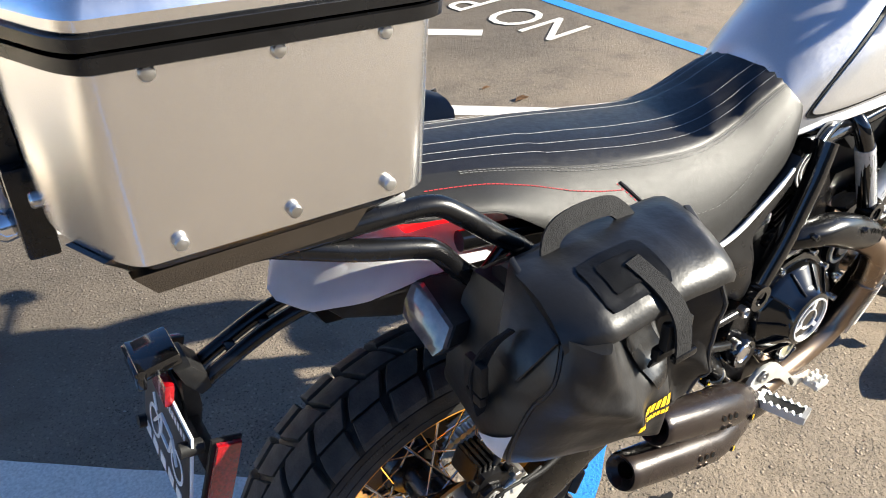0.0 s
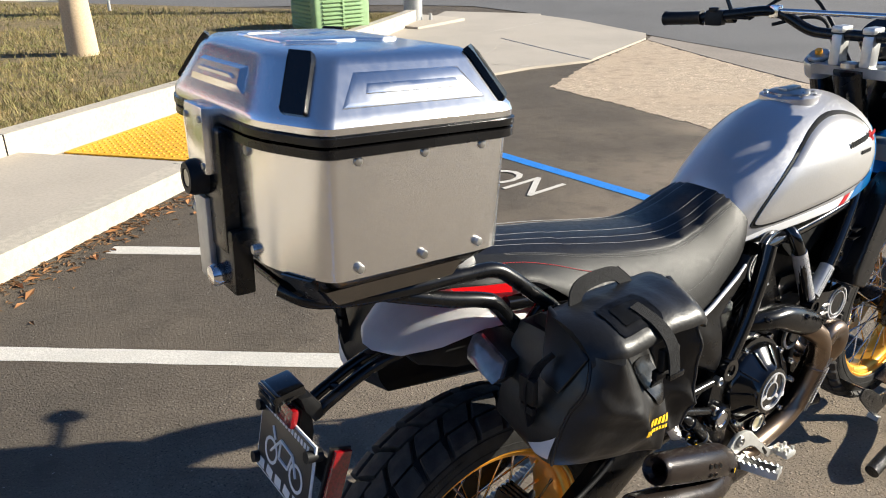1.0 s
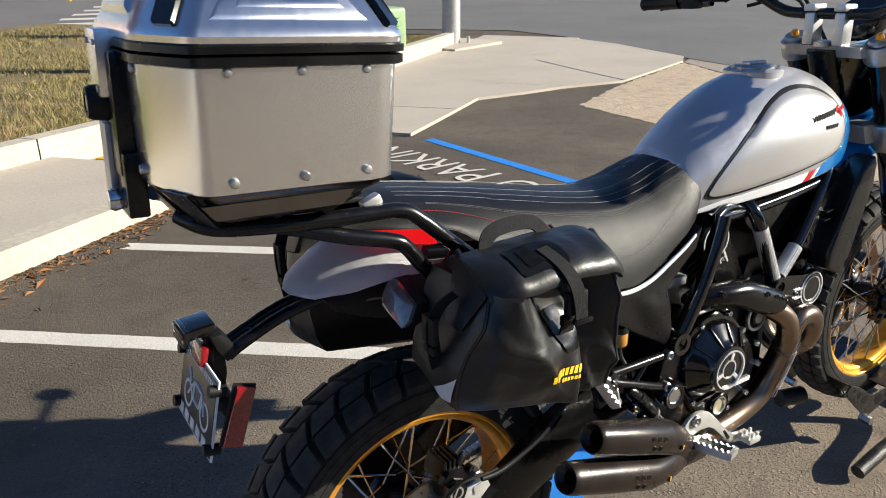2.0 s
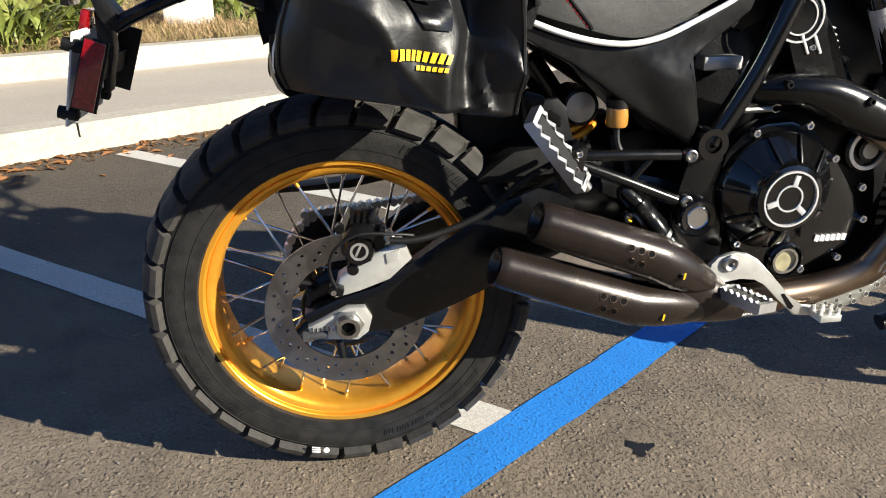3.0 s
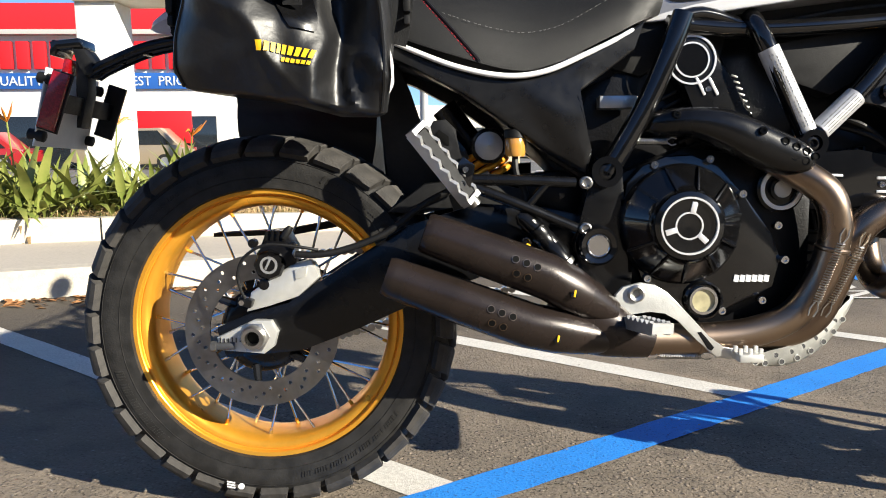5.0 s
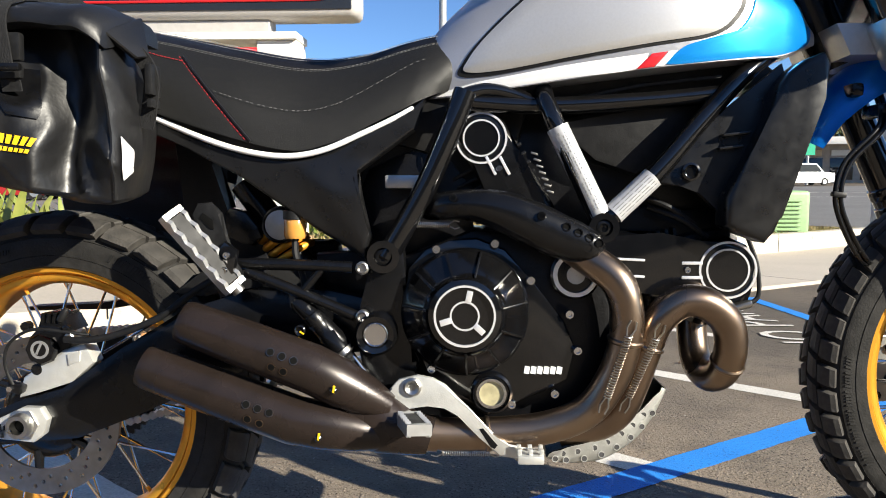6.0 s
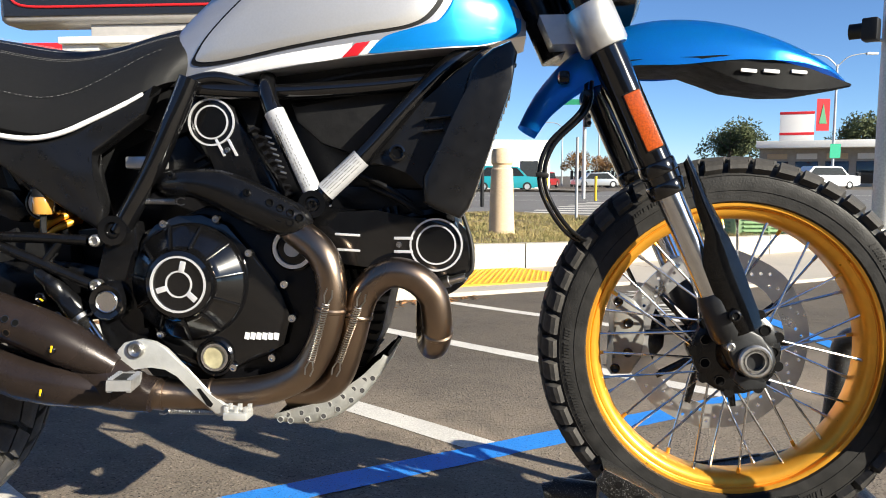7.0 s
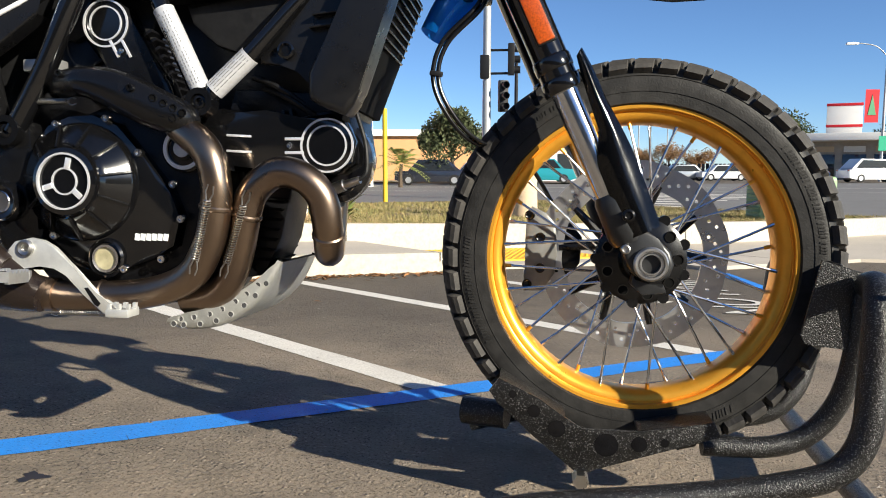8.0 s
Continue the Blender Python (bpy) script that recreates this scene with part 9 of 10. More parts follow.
face = sign_box("sign_face", 0, 0.200, 2.20, 4.03, 2 * half - 0.13, 0.02, SIGN_DARK, "dark glossy sign face")
bm = B()
pts = []
for k in range(48):
    a = 2 * math.pi * k / 48
    sx, sz = math.copysign(abs(math.cos(a)) ** 0.14, math.cos(a)), math.copysign(abs(math.sin(a)) ** 0.14, math.sin(a))
    q = c + sn * 0.212 + sd * (half - 0.13) * sx
    pts.append(Vector((q.x, q.y, 3.115 + 0.83 * sz)))
sweep(bm, pts, 0.013, 8, closed=True)
bmesh.ops.transform(bm, matrix=SI, verts=bm.verts)
part("sign_outline", bm, RED_FASCIA, face, "red outline tube")
for i in range(4):
    sign_box("sign_bar", 0.70 + 0.205 * i, 0.212, 2.47, 2.62, 0.085, 0.012, RED_FASCIA, "red bar in place of a letter", face, 0.004)
sign_box("sign_white_bar", 0.46, 0.212, 2.48, 2.70, 0.21, 0.012, WHITE_PRINT, "white block", face, 0.004)

# clumps of long pointed leaves
def leaf_blade(L, w, bend):
    bm = B()
    n = 7
    rows = []
    for i in range(n + 1):
        t = i / n
        hw = w * math.sin(math.pi * min(1.0, 0.10 + 0.90 * t) ** 0.8) * 0.5 if t > 0.35 else 0.006 + w * 0.16 * t
        c = Vector((bend * t ** 2.2 * L, 0, L * (t - 0.22 * bend * t ** 3)))
        rows.append([bm.verts.new(c + Vector((0.25 * hw, -hw, 0))), bm.verts.new(c), bm.verts.new(c + Vector((0.25 * hw, hw, 0)))])
    for a, b in zip(rows, rows[1:]):
        for k in (0, 1):
            bm.faces.new((a[k], a[k + 1], b[k + 1], b[k]))
    return finish(bm, "leaf", LEAF, 80)


def clump(u, v, count, height, spread, flowers, label):
    base = at_lawn(u, v)
    th = thing("bird_of_paradise", label, "plant", Matrix.Translation(base - Vector((0, 0, 0.01))), "plants behind the kerb")
    kinds = [leaf_blade(height * k, 0.055 + 0.015 * (k > 0.8), b) for k, b in ((0.75, 0.35), (0.9, 0.55), (1.05, 0.25), (0.85, 0.8), (0.6, 0.9))]
    for i in range(count):
        a = random.uniform(0, 2 * math.pi)
        ob = part("leaf", random.choice(kinds), None, th)
        r = spread * math.sqrt(random.random()) * 0.5
        ob.matrix_local = Matrix.Translation((r * math.cos(a * 1.7 + i), r * math.sin(a * 1.7 + i), 0)) @ Matrix.Rotation(a, 4, "Z") @ Matrix.Rotation(random.uniform(0.0, 0.75), 4, "Y") @ Matrix.Scale(random.uniform(0.62, 1.1), 4)
    dry = leaf_blade(height * 0.5, 0.05, 1.1)
    dry.materials.clear()
    dry.materials.append(DRY_LEAF)
    for i in range(count // 3):
        a = random.uniform(0, 2 * math.pi)
        ob = part("dry_leaf", dry, None, th)
        ob.matrix_local = Matrix.Translation((spread * 0.4 * math.cos(a), spread * 0.4 * math.sin(a), 0)) @ Matrix.Rotation(a, 4, "Z") @ Matrix.Rotation(random.uniform(0.6, 1.2), 4, "Y")
    for i in range(flowers):
        a = random.uniform(0, 6.28)
        bm = B()
        top = Vector((0.1 * math.cos(a), 0.1 * math.sin(a), height * random.uniform(0.9, 1.12)))
        sweep(bm, crom([(0, 0, 0.02), tuple(top * 0.6), tuple(top)], 4), 0.006, 6)
        st = part("flower_stem", bm, LEAF, th)
        bm = B()
        for k in range(4):
            b = a + 0.5 * (k - 1.5)
            q = [top, top + Vector((0.07 * math.cos(b), 0.07 * math.sin(b), 0.05)), top + Vector((0.13 * math.cos(b), 0.13 * math.sin(b), 0.03 + 0.03 * k))]
            sweep(bm, q, [0.006, 0.009, 0.002], 5)
        part("flower", bm, FLOWER, st, "orange pointed flower")
    return th


clump(0.42, 4.42, 165, 0.62, 0.66, 1, "clump of long green leaves with orange flowers")
clump(-0.55, 5.0, 60, 0.70, 0.7, 1, "clump of long green leaves with orange flowers")
clump(1.02, 4.48, 165, 0.60, 0.66, 1, "clump of long green leaves with orange flowers")
clump(1.75, 4.95, 80, 0.62, 0.6, 1, "clump of long green leaves behind the kerb")
clump(3.5, 5.6, 40, 0.55, 0.5, 0, "clump of long green leaves behind the kerb")
clump(-1.6, 4.9, 50, 0.66, 0.7, 0, "clump of long green leaves behind the kerb")
# grass
def grass(count):
    verts, faces = [], []
    for i in range(count):
        u = random.uniform(-2.5, 12)
        v = KV2 + 0.20 + 8.4 * random.random() ** 1.7
        if noise.noise(Vector((u * 0.8, v * 0.8, 0))) < random.uniform(-0.6, 0.3):
            continue
        p = uv(u, v, 0.228)
        a, h = random.uniform(0, 6.28), random.uniform(0.025, 0.075)
        w, lx, ly = 0.004 + 0.003 * (v - KV2) / 5, random.gauss(0, 0.03), random.gauss(0, 0.03)
        n = len(verts)
        verts += [(p.x - w * math.cos(a), p.y - w * math.sin(a), p.z), (p.x + w * math.cos(a), p.y + w * math.sin(a), p.z), (p.x + lx, p.y + ly, p.z + h)]
        faces.append((n, n + 1, n + 2))
    me = bpy.data.meshes.new("grass")
    me.from_pydata(verts, [], faces)
    me.materials.append(BLADE)
    return tagged(new("grass", me), "thin dry grass blades on the lawn", "grass", kind="stuff")


grass(90000)


def hay(count):
    """Long dry blades lying in tangles round the sign's pillars and the plants."""
    verts, faces = [], []
    for i in range(count):
        u, v = random.uniform(-2.5, 3.2), KV2 + 0.28 + 2.9 * random.random() ** 0.8
        if noise.noise(Vector((u * 1.1, v * 1.1, 3.0))) < random.uniform(-0.5, 0.4):
            continue
        p = uv(u, v, 0.228)
        a, L, h = random.uniform(0, 6.28), random.uniform(0.06, 0.22), random.uniform(0.02, 0.10)
        d, w = Vector((math.cos(a), math.sin(a), 0)), random.uniform(0.0015, 0.0035)
        e = Vector((-d.y, d.x, 0)) * w
        q, r = p + d * L * 0.5 + Vector((0, 0, h)), p + d * L + Vector((0, 0, h * random.uniform(0.1, 1.1)))
        n = len(verts)
        verts += [p - e, p + e, q + e, q - e, r]
        faces += [(n, n + 1, n + 2, n + 3), (n + 3, n + 2, n + 4)]
    me = bpy.data.meshes.new("dry_grass")
    me.from_pydata([tuple(v) for v in verts], [], faces)
    me.materials.append(material("hay", (0.48, 0.33, 0.17), 0.85, spots=(0.30, 0.19, 0.09), scale=9))
    return tagged(new("dry_grass", me), "tangled straw-coloured dry grass round the sign pillars", "grass", kind="stuff")


hay(26000)
# tan concrete bollards
def bollard(x, y, h=1.18):
    z = G(x, y) + 0.22
    th = thing("bollard", "round tan concrete bollard on the lawn", "bollard", Matrix.Translation((x, y, z)))
    bm = B()
    lathe(bm, [(0.185, -0.05), (0.180, 0.05), (0.150, h * 0.76), (0.128, h * 0.78), (0.128, h * 0.81), (0.150, h * 0.83), (0.148, h * 0.96), (0.125, h), (0.002, h + 0.01)], (0, 0, 0), "z", 28)
    part("post", bm, POST_TAN, th)


bollard(1.2, 9.2)
# pale green utility box with louvres
cab = thing("utility_cabinet", "pale green louvred utility cabinet on the lawn", "cabinet", Matrix.Translation((4.88, 9.80, G(4.88, 9.80) + 0.23)) @ Matrix.Rotation(radians(4), 4, "Z"))
bm = B()
block(bm, (0, 0, 0.31), (0.98, 0.70, 0.62), 0.06, seg=3)
part("cabinet_body", bm, GREEN_BOX, cab)
for i in range(8):
    bm = B()
    block(bm, (0.0, -0.358, 0.08 + 0.058 * i), (0.70, 0.05, 0.014), 0.004, (28, 0, 0))
    part("louvre", bm, GREEN_BOX, cab)
    bm = B()
    block(bm, (-0.497, 0.0, 0.08 + 0.058 * i), (0.05, 0.5, 0.014), 0.004, (0, -28, 0))
    part("louvre", bm, GREEN_BOX, cab)
bm = B()
block(bm, (0, 0, -0.03), (1.06, 0.78, 0.06), 0.02)
part("cabinet_base", bm, CONCRETE, cab)
bm = B()
block(bm, (0.0, -0.362, 0.31), (0.035, 0.03, 0.56), 0.006)
part("cabinet_rib", bm, GREEN_BOX, cab)


def pole(name, x, y, r0, r1, h, mat, label, base=True):
    th = thing(name, label, "pole", Matrix.Translation((x, y, G(x, y))))
    bm = B()
    lathe(bm, [(r0, -0.1), (r0, 0.3), (r1, h), (0.01, h + 0.02)], (0, 0, 0), "z", 20)
    part("shaft", bm, mat, th)
    if base:
        bm = B()
        lathe(bm, [(r0 * 2.4, -0.05), (r0 * 2.4, 0.06), (r0 * 2.3, 0.07)], (0, 0, 0), "z", 4)
        part("base_plate", bm, GALV, th)
        for k in range(4):
            a = k * math.pi / 2 + 0.785
            bm = B()
            cyl(bm, (r0 * 1.9 * math.cos(a), r0 * 1.9 * math.sin(a), 0.02), (r0 * 1.9 * math.cos(a), r0 * 1.9 * math.sin(a), 0.20), 0.03, seg=8)
            part("anchor_bolt", bm, GALV, th)
    return th


def signal_head(parent, at, turn, n=3, label="black three-lamp traffic signal"):
    m = Matrix.Translation(at) @ Matrix.Rotation(turn, 4, "Z")
    bm = B()
    block(bm, (0, 0, 0), (0.30, 0.22, 0.34 * n), 0.03)
    bmesh.ops.transform(bm, matrix=m, verts=bm.verts)
    hd = part("signal_head", bm, BLACK_MATT, parent, label)
    for i in range(n):
        bm = B()
        lathe(bm, [(0.12, -0.10), (0.12, -0.30), (0.11, -0.30), (0.11, -0.10)], (0, 0, 0.34 * (i - (n - 1) / 2)), "y", 16, closed=True)
        bmesh.ops.transform(bm, matrix=m, verts=bm.verts)
        part("visor", bm, BLACK_MATT, hd)


big = pole("signal_pole", 7.25, 11.1, 0.17, 0.14, 7.0, GALV, "large galvanised signal pole bolted to a concrete footing")
signal_head(big, (-0.36, -0.05, 3.35), -2.2, 1, "black pedestrian signal box")
bm = B()
cyl(bm, (-0.3, 0, 3.2), (0, 0, 3.2), 0.025, seg=8)
part("signal_bracket", bm, GALV, big)
bm = B()
block(bm, (0, 0, -0.02), (1.5, 1.3, 0.20), 0.02, (0, 0, 20))
part("footing", bm, CONCRETE, big)
p2 = pole("signal_pole", -0.30, 24.0, 0.15, 0.12, 7.5, GALV, "galvanised traffic signal pole at the crossing")
signal_head(p2, (0.55, -0.1, 3.4), 0.4)
signal_head(p2, (0.80, 0.0, 4.6), 1.6)
bm = B()
cyl(bm, (0, 0, 4.9), (0.8, 0, 4.9), 0.04, seg=8)
cyl(bm, (0, 0, 4.15), (0.8, 0, 4.15), 0.04, seg=8)
block(bm, (-0.06, -0.1, 4.35), (0.30, 0.30, 0.75), 0.03)
part("signal_bracket", bm, BLACK_MATT, p2)
p3 = pole("signal_pole", 0.62, 26.0, 0.07, 0.06, 4.9, BLACK_MATT, "slim black signal post", False)
signal_head(p3, (0.9, 0.0, 5.2), 0.8, 2)
for x, y in ((-2.45, 17.6), (3.2, 30.0), (5.6, 33.0)):
    p = pole("yellow_post", x, y, 0.06, 0.06, 2.5 if y < 20 else 1.1, YELLOW_POST, "yellow painted steel post", False)
p4 = pole("street_sign_post", 2.8, 14.6, 0.03, 0.03, 1.9, GALV, "slim sign post beside the lawn")
p5 = pole("signal_pole", 5.4, 36.0, 0.10, 0.09, 4.6, GALV, "grey signal post across the street", False)
signal_head(p5, (0.1, -0.2, 4.0), 0.2)
bm = B()
block(bm, (-0.6, 0, 4.7), (0.9, 0.03, 0.26), 0)
part("street_name_sign", bm, material("street_sign_green", (0.01, 0.22, 0.10), 0.5), p5, "green street name sign")
# lamp post with two arms, red banner
lp = pole("street_lamp", 32.0, 70.5, 0.14, 0.09, 11.2, GALV, "tall grey street lamp with two arms and a red banner", False)
for s in (-1, 1):
    bm = B()
    sweep(bm, crom([(0, 0, 11.0), (s * 1.0, 0, 11.9), (s * 2.6, 0, 12.2)], 6), 0.05, 8)
    part("lamp_arm", bm, GALV, lp)
    bm = B()
    block(bm, (s * 3.0, 0, 12.15), (1.0, 0.35, 0.22), 0.05)
    part("lamp_head", bm, WHITE_PRINT, lp)
bm = B()
block(bm, (-1.05, 0, 6.7), (1.15, 0.03, 2.9), 0)
part("banner", bm, RED_FASCIA, lp, "red street banner with a green tree shape")
bm = B()
prism(bm, [(-1.4, 5.9), (-0.7, 5.9), (-1.05, 7.7)], -0.05, -0.02)
part("banner_print", bm, material("banner_green", (0.10, 0.33, 0.16), 0.6), lp)
bm = B()
block(bm, (0.1, -0.2, 3.4), (0.95, 0.03, 1.3), 0)
part("bus_sign", bm, material("bus_sign_green", (0.02, 0.40, 0.22), 0.5), lp, "green bus stop sign")
for x, y, h in ((14, 95, 8.0), (20, 110, 9.0), (9, 90, 7.0)):
    p = pole("street_lamp", x, y, 0.10, 0.07, h, GALV, "slim distant street lamp", False)
    bm = B()
    sweep(bm, crom([(0, 0, h - 0.1), (-0.8, 0, h + 0.4), (-2.2, 0, h + 0.5)], 5), 0.05, 6)
    part("lamp_arm", bm, GALV, p)

# road and its markings
bm = B()
f = [bm.verts.new((x, y, G(x, y) + 0.01)) for x, y in ((-60, 17.0), (2.5, 17.6), (8.6, 14.2), (9.98, 12.85), (10.1, 11.3), (9.94, 9.5), (9.40, 7.4), (9.03, 5.65), (8.69, 4.46), (7.97, 2.5), (7.32, 0.5), (9.0, -3.0), (60, -45), (160, 20), (90, 78), (30, 62), (4, 52), (-60, 52))]
fc = bm.faces.new(f)
bmesh.ops.triangulate(bm, faces=[fc])
bmesh.ops.subdivide_edges(bm, edges=bm.edges, cuts=6, use_grid_fill=True)
for v in bm.verts:
    v.co.z = G(v.co.x, v.co.y) + 0.012
whole("road", bm, ROAD, "grey asphalt street and crossing", "road", kind="structure")
bm = B()
slab(bm, -14, 8.0, KV2 + 9.41, KV2 + 10.9, -0.1, 0.16, 20, 2)
whole("far_pavement", bm, CONCRETE, "concrete pavement behind the lawn", "pavement", kind="structure")
for i in range(8):
    bm = B()
    stripe(bm, (1.4 + 0.5 * i, 20.4 + 1.45 * i), (5.2 + 0.75 * i, 19.4 + 1.45 * i), 0.62, 0.02, 6)
    whole("crossing_bar", bm, WHITE_LINE, "white bar of a pedestrian crossing", "road marking", kind="structure")
for y in (31.0, 38.5, 39.0):
    bm = B()
    stripe(bm, (-30, y), (50, y + 6), 0.14, 0.02, 20)
    whole("lane_line", bm, WHITE_LINE, "white lane line on the street", "road marking", kind="structure")
bm = B()
f = [bm.verts.new((x, y, G(x, y) + 0.13)) for x, y in ((-60, 52), (4, 52), (7, 49), (9, 53), (6, 58), (-60, 60))]
bm.faces.new(f)
bmesh.ops.solidify(bm, geom=bm.faces, thickness=0.2)
whole("far_kerb", bm, CONCRETE, "pale kerb across the street", "kerb", kind="structure")

# the store
def building(name, label, p, q, depth, h, mat, z0=-0.5):
    p, q = Vector((*p, 0)), Vector((*q, 0))
    d = (q - p).normalized()
    n = Vector((-d.y, d.x, 0))
    if n.y < 0:
        n = -n
    th = thing(name, label, "building", Matrix.Translation((p.x, p.y, z0)) @ Matrix.Rotation(math.atan2(d.y, d.x), 4, "Z"))
    L = (q - p).length
    bm = B()
    block(bm, (L / 2, depth / 2, h / 2), (L, depth, h), 0)
    part("wall", bm, mat, th)
    return th, L


store, SL = building("store", "large white store with a red roof band", (-52, 33), (-9.2, 34.2), 14, 6.2, STUCCO)
bm = B()
block(bm, (SL / 2, 7, 6.85), (SL + 0.8, 14.8, 1.15), 0.05)
part("roof_band", bm, RED_FASCIA, store, "red roof band")
bm = B()
block(bm, (SL / 2, -0.25, 6.15), (SL + 0.3, 0.5, 0.22), 0.02)
part("soffit", bm, GREY_METAL, store)
bm = B()
block(bm, (SL - 6.3, -0.08, 4.0), (11.0, 0.14, 0.72), 0.02)
bs = part("blue_sign", bm, BLUE_FASCIA, store, "long blue sign board")
for body, dx in (("QUALITY", 0.0), ("TOOLS", 2.95), ("LOWEST", 5.05), ("PRICES", 7.65)):
    lettering(body, 0.60, Matrix.Translation((SL - 11.2 + dx, -0.17, 3.80)) @ Matrix.Rotation(radians(90), 4, "X"), WHITE_PRINT, "sign_word", bs, 0.01, "white word on blue", squash=0.98)
for i in range(14):
    if i == 6:
        continue
    bm = B()
    block(bm, (SL - 11.1 + 0.76 * i, -0.12, 5.15), (0.56, 0.22, 1.25), 0.04)
    part("sign_block", bm, RED_FASCIA, store, "red block in place of a letter")
bm = B()
block(bm, (SL - 8.5, -0.06, 1.2), (15.0, 0.10, 2.4), 0.02)
part("shop_window", bm, GLASS_DARK, store, "shop window")
bm = B()
block(bm, (SL - 6.0, -0.15, 2.6), (1.9, 0.1, 0.6), 0.02)
part("yellow_sign", bm, YELLOW_POST, store, "small yellow sign")
bm = B()
block(bm, (SL - 3.4, -0.15, 1.9), (2.6, 0.1, 1.5), 0.1)
part("red_poster", bm, RED_FASCIA, store, "red window poster")
wing, WL = building("store", "side wing of the white store with a red and blue sign", (-9.1, 34.3), (-7.85, 41.0), 6, 5.9, STUCCO)
wing.matrix_world = Matrix.Translation((-9.1, 34.3, -0.5)) @ Matrix.Rotation(math.atan2(6.7, 1.25), 4, "Z")
bm = B()
block(bm, (3.5, -0.10, 5.0), (5.4, 0.2, 1.5), 0.05)
part("red_sign", bm, RED_FASCIA, wing, "red sign board")
bm = B()
block(bm, (3.5, -0.10, 3.8), (5.6, 0.2, 0.9), 0.05)
part("blue_sign", bm, BLUE_FASCIA, wing, "blue sign board")
for i in range(3):
    bm = B()
    block(bm, (1.4 + 2.0 * i, -0.05, 1.3), (1.5, 0.1, 2.4), 0.02)
    part("shop_window", bm, GLASS_DARK, wing)
ob_, OL = building("shop", "low peach building with a white parapet", (-14, 62), (-2.5, 64), 10, 4.0, ORANGE_WALL)
bm = B()
block(bm, (OL / 2, 4.9, 4.15), (OL + 0.4, 10.6, 0.55), 0.03)
part("parapet", bm, STUCCO, ob_, "white parapet")
w2, L2 = building("shop", "white low shop behind the trees", (-2.3, 66), (6, 68), 8, 4.4, STUCCO)
for i in range(3):
    bm = B()
    block(bm, (1.6 + 2.5 * i, -0.05, 1.6), (1.6, 0.1, 1.8), 0)
    part("shop_window", bm, GLASS_DARK, w2)
row, RL = building("shop_row", "long low row of shops with a flat canopy", (30.0, 84), (67, 70), 12, 4.2, material("shop_wall", (0.40, 0.36, 0.31), 0.9, amount=0.1, scale=2), -0.45)
bm = B()
block(bm, (6.5, -1.2, 4.4), (13.5, 4.0, 0.75), 0.05)
part("canopy", bm, STUCCO, row, "pale flat canopy")
bm = B()
block(bm, (24.5, -0.8, 4.55), (22.0, 3.0, 0.9), 0.05)
part("canopy", bm, GREY_METAL, row)
bm = B()
block(bm, (3.6, 3.0, 6.0), (3.4, 3.2, 4.2), 0.03)
tw = part("tower", bm, STUCCO, row, "pale square tower with red bands")
for z in (7.95, 5.7):
    bm = B()
    block(bm, (3.6, 3.0, z), (3.46, 3.26, 0.28), 0.02)
    part("tower_band", bm, RED_FASCIA, tw)
for i in range(12):
    bm = B()
    block(bm, (1.8 + 2.9 * i, -0.06, 1.5), (2.2, 0.12, 2.3), 0.02)
    part("shop_window", bm, GLASS_DARK, row)
    bm = B()
    block(bm, (1.8 + 2.9 * i, -0.10, 3.2), (2.0, 0.12, 0.6), 0.04)
    part("shop_sign", bm, STUCCO if i % 2 else POST_TAN, row, "pale shop sign board")
fence_bm = B()
for i in range(46):
    block(fence_bm, (9.0 + 0.42 * i, 78, 0.35), (0.30, 0.05, 1.7), 0)
whole("fence", fence_bm, BLACK_CAST, "dark fence across the street", "fence", kind="stuff")


def tree(x, y, h, r, mat, label, n=700, trunk=0.16, squash=0.75):
    z = G(x, y)
    th = thing("tree", label, "tree", Matrix.Translation((x, y, z)))
    bm = B()
    sweep(bm, [(0, 0, -0.1), (0.05, 0.02, h * 0.25), (-0.03, 0, h * 0.5), (0, 0, h * 0.8)], [trunk, trunk * 0.8, trunk * 0.6, trunk * 0.2], 8)
    for k in range(7):
        a = 2.4 * k
        sweep(bm, [(0, 0, h * (0.3 + 0.05 * k)), (r * 0.4 * math.cos(a), r * 0.4 * math.sin(a), h * (0.45 + 0.06 * k)), (r * 0.8 * math.cos(a), r * 0.8 * math.sin(a), h * (0.52 + 0.06 * k))], [trunk * 0.4, trunk * 0.25, trunk * 0.08], 6)
    part("trunk", bm, BARK, th)
    lumps = [(Vector((random.uniform(-0.6, 0.6) * r, random.uniform(-0.6, 0.6) * r, h * random.uniform(0.45, 0.85))), r * random.uniform(0.25, 0.5)) for _ in range(14)]
    verts, faces = [], []
    for i in range(n):
        c, lr = random.choice(lumps)
        d = Vector((random.gauss(0, 1), random.gauss(0, 1), random.gauss(0, 1) * squash)).normalized() * lr * random.uniform(0.55, 1.05)
        p = c + d
        a, b = Vector((random.gauss(0, 1), random.gauss(0, 1), random.gauss(0, 1))).normalized(), Vector((random.gauss(0, 1), random.gauss(0, 1), random.gauss(0, 1))).normalized()
        s = r * random.uniform(0.030, 0.065)
        k = len(verts)
        verts += [tuple(p - a * s), tuple(p + b * s * 0.6), tuple(p + a * s), tuple(p - b * s * 0.6)]
        faces.append((k, k + 1, k + 2, k + 3))
    me = bpy.data.meshes.new("crown")
    me.from_pydata(verts, [], faces)
    me.materials.append(mat)
    ob = new("crown", me)
    ob.parent = th
    return th


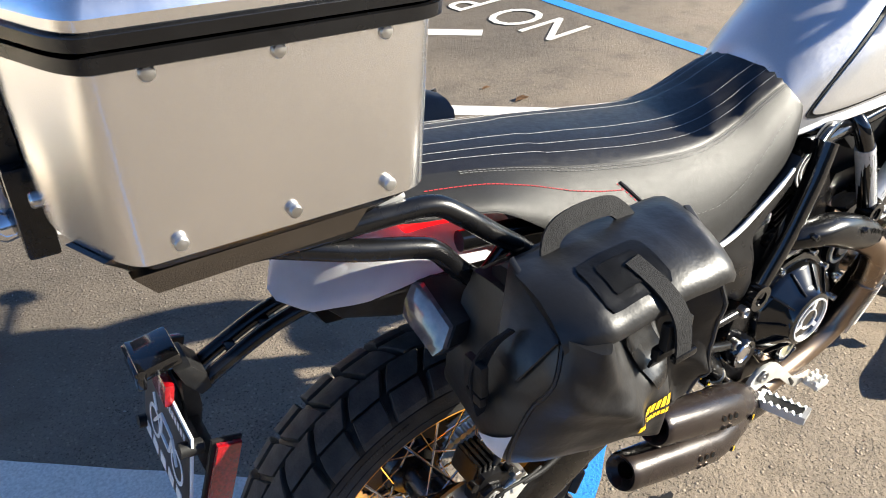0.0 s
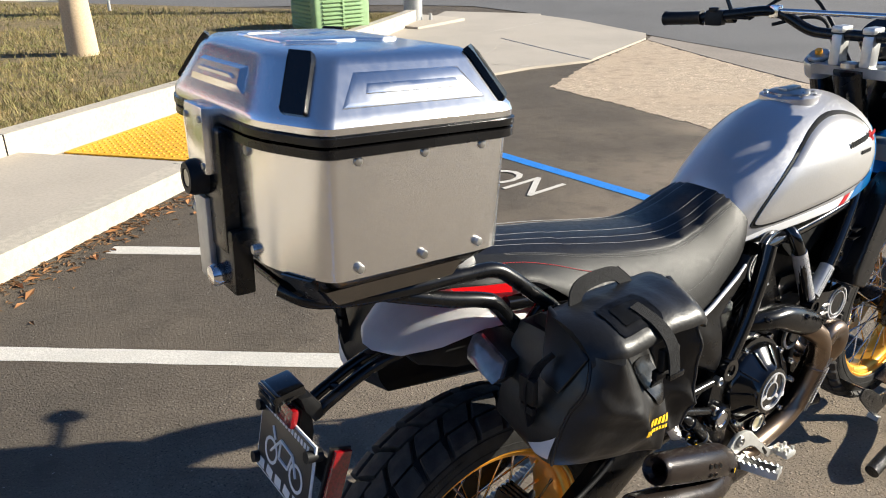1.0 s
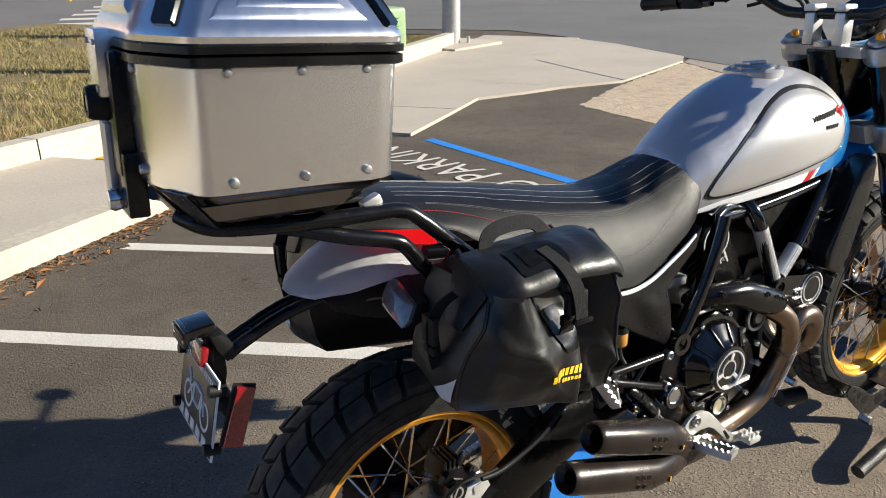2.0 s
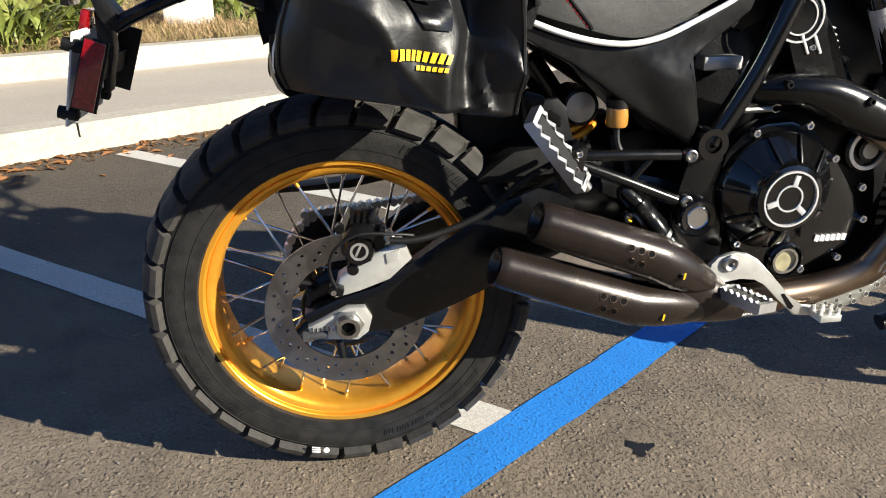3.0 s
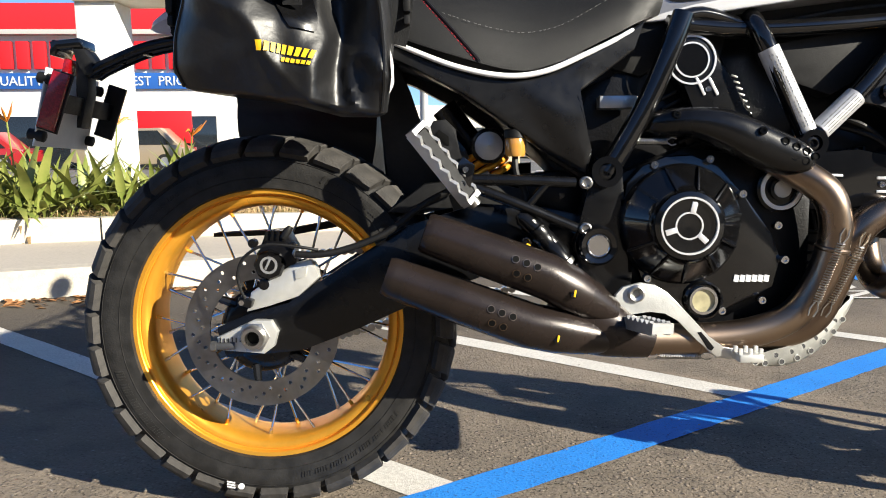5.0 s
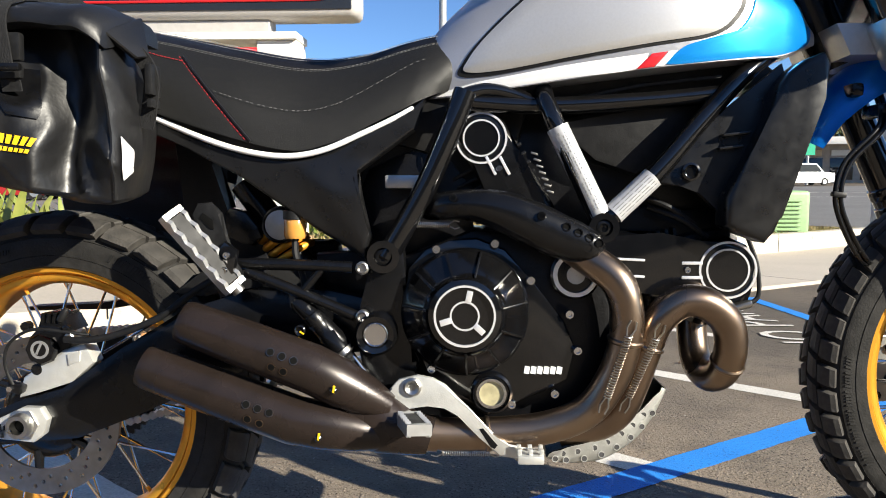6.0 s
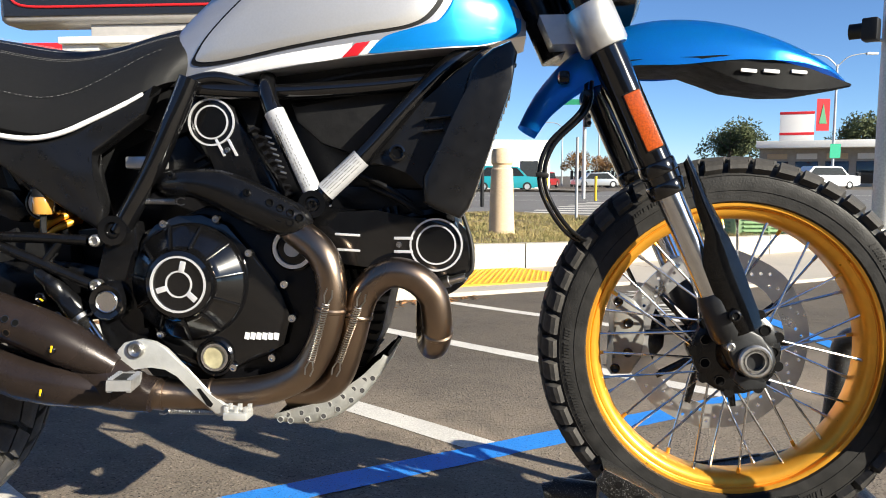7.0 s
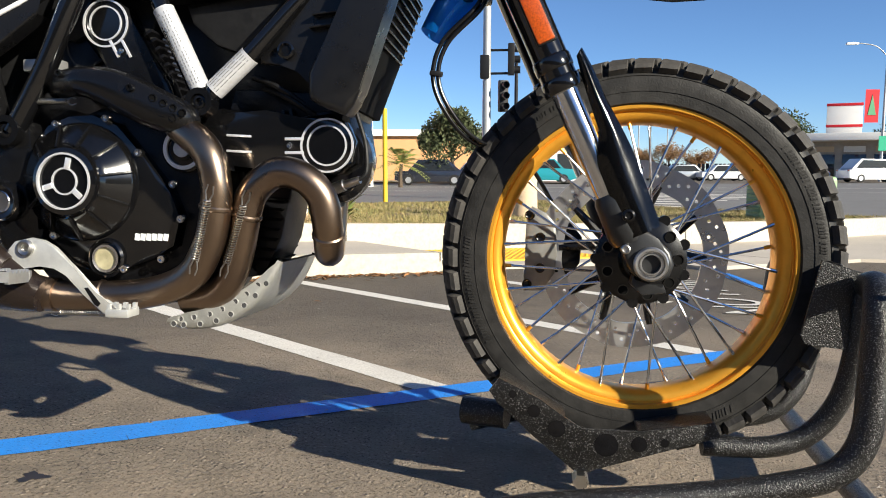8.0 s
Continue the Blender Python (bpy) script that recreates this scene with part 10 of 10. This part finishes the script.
tree(-4.0, 47, 5.0, 2.5, CROWN, "dark round street tree with reddish leaf tips", 11000)
tree(31, 98, 8.5, 4.0, CROWN, "distant dark tree behind the shops", 5000, 0.25)
tree(35, 106, 8.2, 3.4, CROWN, "distant dark tree behind the shops", 4000, 0.25)
tree(46, 95, 9.0, 4.5, CROWN, "distant dark tree behind the shops", 5000, 0.25)
for x, y, h in ((10.0, 84, 3.9), (13.5, 86, 3.6), (16.0, 85, 4.0), (20, 88, 3.3)):
    tree(x, y, h, 2.0, AUTUMN, "small street tree in autumn brown", 3000, 0.12)


def palm(x, y, h, r, label, n=26):
    z = G(x, y)
    th = thing("palm", label, "palm", Matrix.Translation((x, y, z)))
    bm = B()
    sweep(bm, [(0, 0, -0.1), (0, 0, h * 0.5), (0.05, 0, h)], [0.14, 0.11, 0.09], 8)
    part("trunk", bm, BARK, th)
    verts, faces = [], []
    for i in range(n):
        a = 2.399 * i
        e = random.uniform(-0.5, 1.2)
        d = Vector((math.cos(a) * math.cos(e), math.sin(a) * math.cos(e), math.sin(e)))
        side = Vector((-math.sin(a), math.cos(a), 0))
        for j in range(10):
            t = (j + 1) / 10
            c = Vector((0.05, 0, h)) + d * r * t - Vector((0, 0, 0.35 * r * t * t))
            for s in (-1, 1):
                q = c + side * s * 0.22 * r + d * 0.10 * r - Vector((0, 0, 0.08 * r))
                k = len(verts)
                verts += [tuple(c), tuple(c + d * 0.05 * r), tuple(q)]
                faces.append((k, k + 1, k + 2))
    me = bpy.data.meshes.new("fronds")
    me.from_pydata(verts, [], faces)
    me.materials.append(LEAF)
    ob = new("fronds", me)
    ob.parent = th


palm(-6.1, 40, 1.3, 1.5, "low palm with spreading fronds")


def car(x, y, turn, L, h, mat, label, boxy=0.0):
    z = G(x, y) + 0.02
    th = thing("car", label, "car", Matrix.Translation((x, y, z)) @ Matrix.Rotation(radians(turn), 4, "Z"), "parked and waiting cars")
    w = 0.90
    hood = h * (0.56 + 0.04 * boxy)
    bm = B()
    prof = [(-L / 2, 0.35), (-L / 2 + 0.05, hood * 0.95), (-L * 0.30, hood), (-L * 0.30, hood), (L * 0.42, hood * 1.02), (L / 2, hood * 0.85), (L / 2, 0.35), (L * 0.4, 0.22), (-L * 0.4, 0.22)]
    prism(bm, prof, -w, w, 0.06)
    part("body", bm, mat, th)
    bm = B()
    prism(bm, [(-L * 0.32, hood - 0.02), (-L * 0.18, h * 0.97), (L * (0.22 + 0.1 * boxy), h), (L * (0.40 + 0.06 * boxy), hood)], -w * 0.86, w * 0.86, 0.05)
    cab_ = part("cabin", bm, mat, th)
    for s in (-1, 1):
        bm = B()
        prism(bm, [(-L * 0.27, hood + 0.03), (-L * 0.17, h * 0.92), (L * (0.20 + 0.1 * boxy), h * 0.94), (L * (0.33 + 0.06 * boxy), hood + 0.03)], s * w * 0.87, s * w * 0.88)
        part("side_window", bm, GLASS_DARK, cab_)
        for ax in (-L * 0.31, L * 0.31):
            bm = B()
            lathe(bm, [(0.20, s * (w - 0.2)), (0.33, s * (w - 0.2)), (0.33, s * (w + 0.01)), (0.21, s * (w + 0.015)), (0.20, s * (w - 0.02)), (0.02, s * (w - 0.03))], (ax, 0, 0.33), "y", 20)
            wh = part("wheel", bm, RUBBER, th)
            bm = B()
            lathe(bm, [(0.20, s * (w - 0.03)), (0.19, s * (w + 0.012)), (0.02, s * (w + 0.004))], (ax, 0, 0.33), "y", 14)
            part("hubcap", bm, ALU_SATIN, wh)
        bm = B()
        block(bm, (L / 2 - 0.02, s * w * 0.8, hood * 0.85), (0.08, 0.24, 0.16), 0.02)
        part("tail_light", bm, RED_LENS, th)
        bm = B()
        block(bm, (-L / 2 + 0.04, s * w * 0.75, hood * 0.78), (0.08, 0.30, 0.14), 0.03)
        part("headlight", bm, WHITE_PRINT, th)
    return th


CAR_WHITE = material("white_car_paint", (0.75, 0.75, 0.76), 0.3, coat=0.6, amount=0.02)
CAR_BLACK = material("dark_car_paint", (0.018, 0.02, 0.028), 0.2, coat=0.8, amount=0.1)
CAR_SILVER = material("silver_car_paint", (0.45, 0.46, 0.47), 0.3, 0.6, coat=0.6, amount=0.02)
CAR_TEAL = material("teal_car_paint", (0.01, 0.22, 0.26), 0.3, coat=0.6, amount=0.05)
car(-5.2, 46.0, 8, 4.6, 1.62, CAR_BLACK, "dark blue crossover parked side-on")
car(-2.4, 49.5, 12, 4.6, 1.60, CAR_BLACK, "dark crossover parked behind another")
car(1.7, 55.0, 186, 5.2, 1.85, CAR_TEAL, "teal pickup truck waiting at the crossing", 0.6)
car(5.8, 72.0, 250, 4.4, 1.5, material("red_car_paint", (0.35, 0.02, 0.02), 0.3, coat=0.6), "red car at the far crossing")
car(24.0, 66.5, 30, 4.6, 1.68, CAR_WHITE, "white crossover on the far side of the street", 0.3)
car(29.5, 66.0, 195, 5.6, 1.95, CAR_WHITE, "white pickup with a canopy on the far side", 0.8)
car(10.5, 70.5, 10, 4.5, 1.45, CAR_SILVER, "silver saloon across the street")
car(15.0, 72.0, 10, 4.5, 1.5, CAR_SILVER, "silver car across the street")
car(18.5, 71.0, 8, 4.5, 1.5, CAR_WHITE, "white car across the street")
car(-13.0, 31.5, 4, 4.8, 1.75, material("tan_car_paint", (0.42, 0.33, 0.22), 0.35, 0.4, coat=0.5), "tan pickup parked by the store", 0.5)
car(-19.5, 31.0, 4, 4.6, 1.6, MATS["red_car_paint"], "red car parked by the store")


# unseen plain wall, added so the black parts reflect something dark at the horizon
bm = B()
block(bm, (4.0, -18.0, G(4.0, -18.0) + 2.4), (70.0, 0.4, 5.2), 0.02)
whole("wall_south", bm, material("plain_wall", (0.22, 0.19, 0.16), 0.9, amount=0.1, scale=2, big=0.4, big_amount=0.2), "unseen plain wall added to darken reflections", "wall", kind="structure")
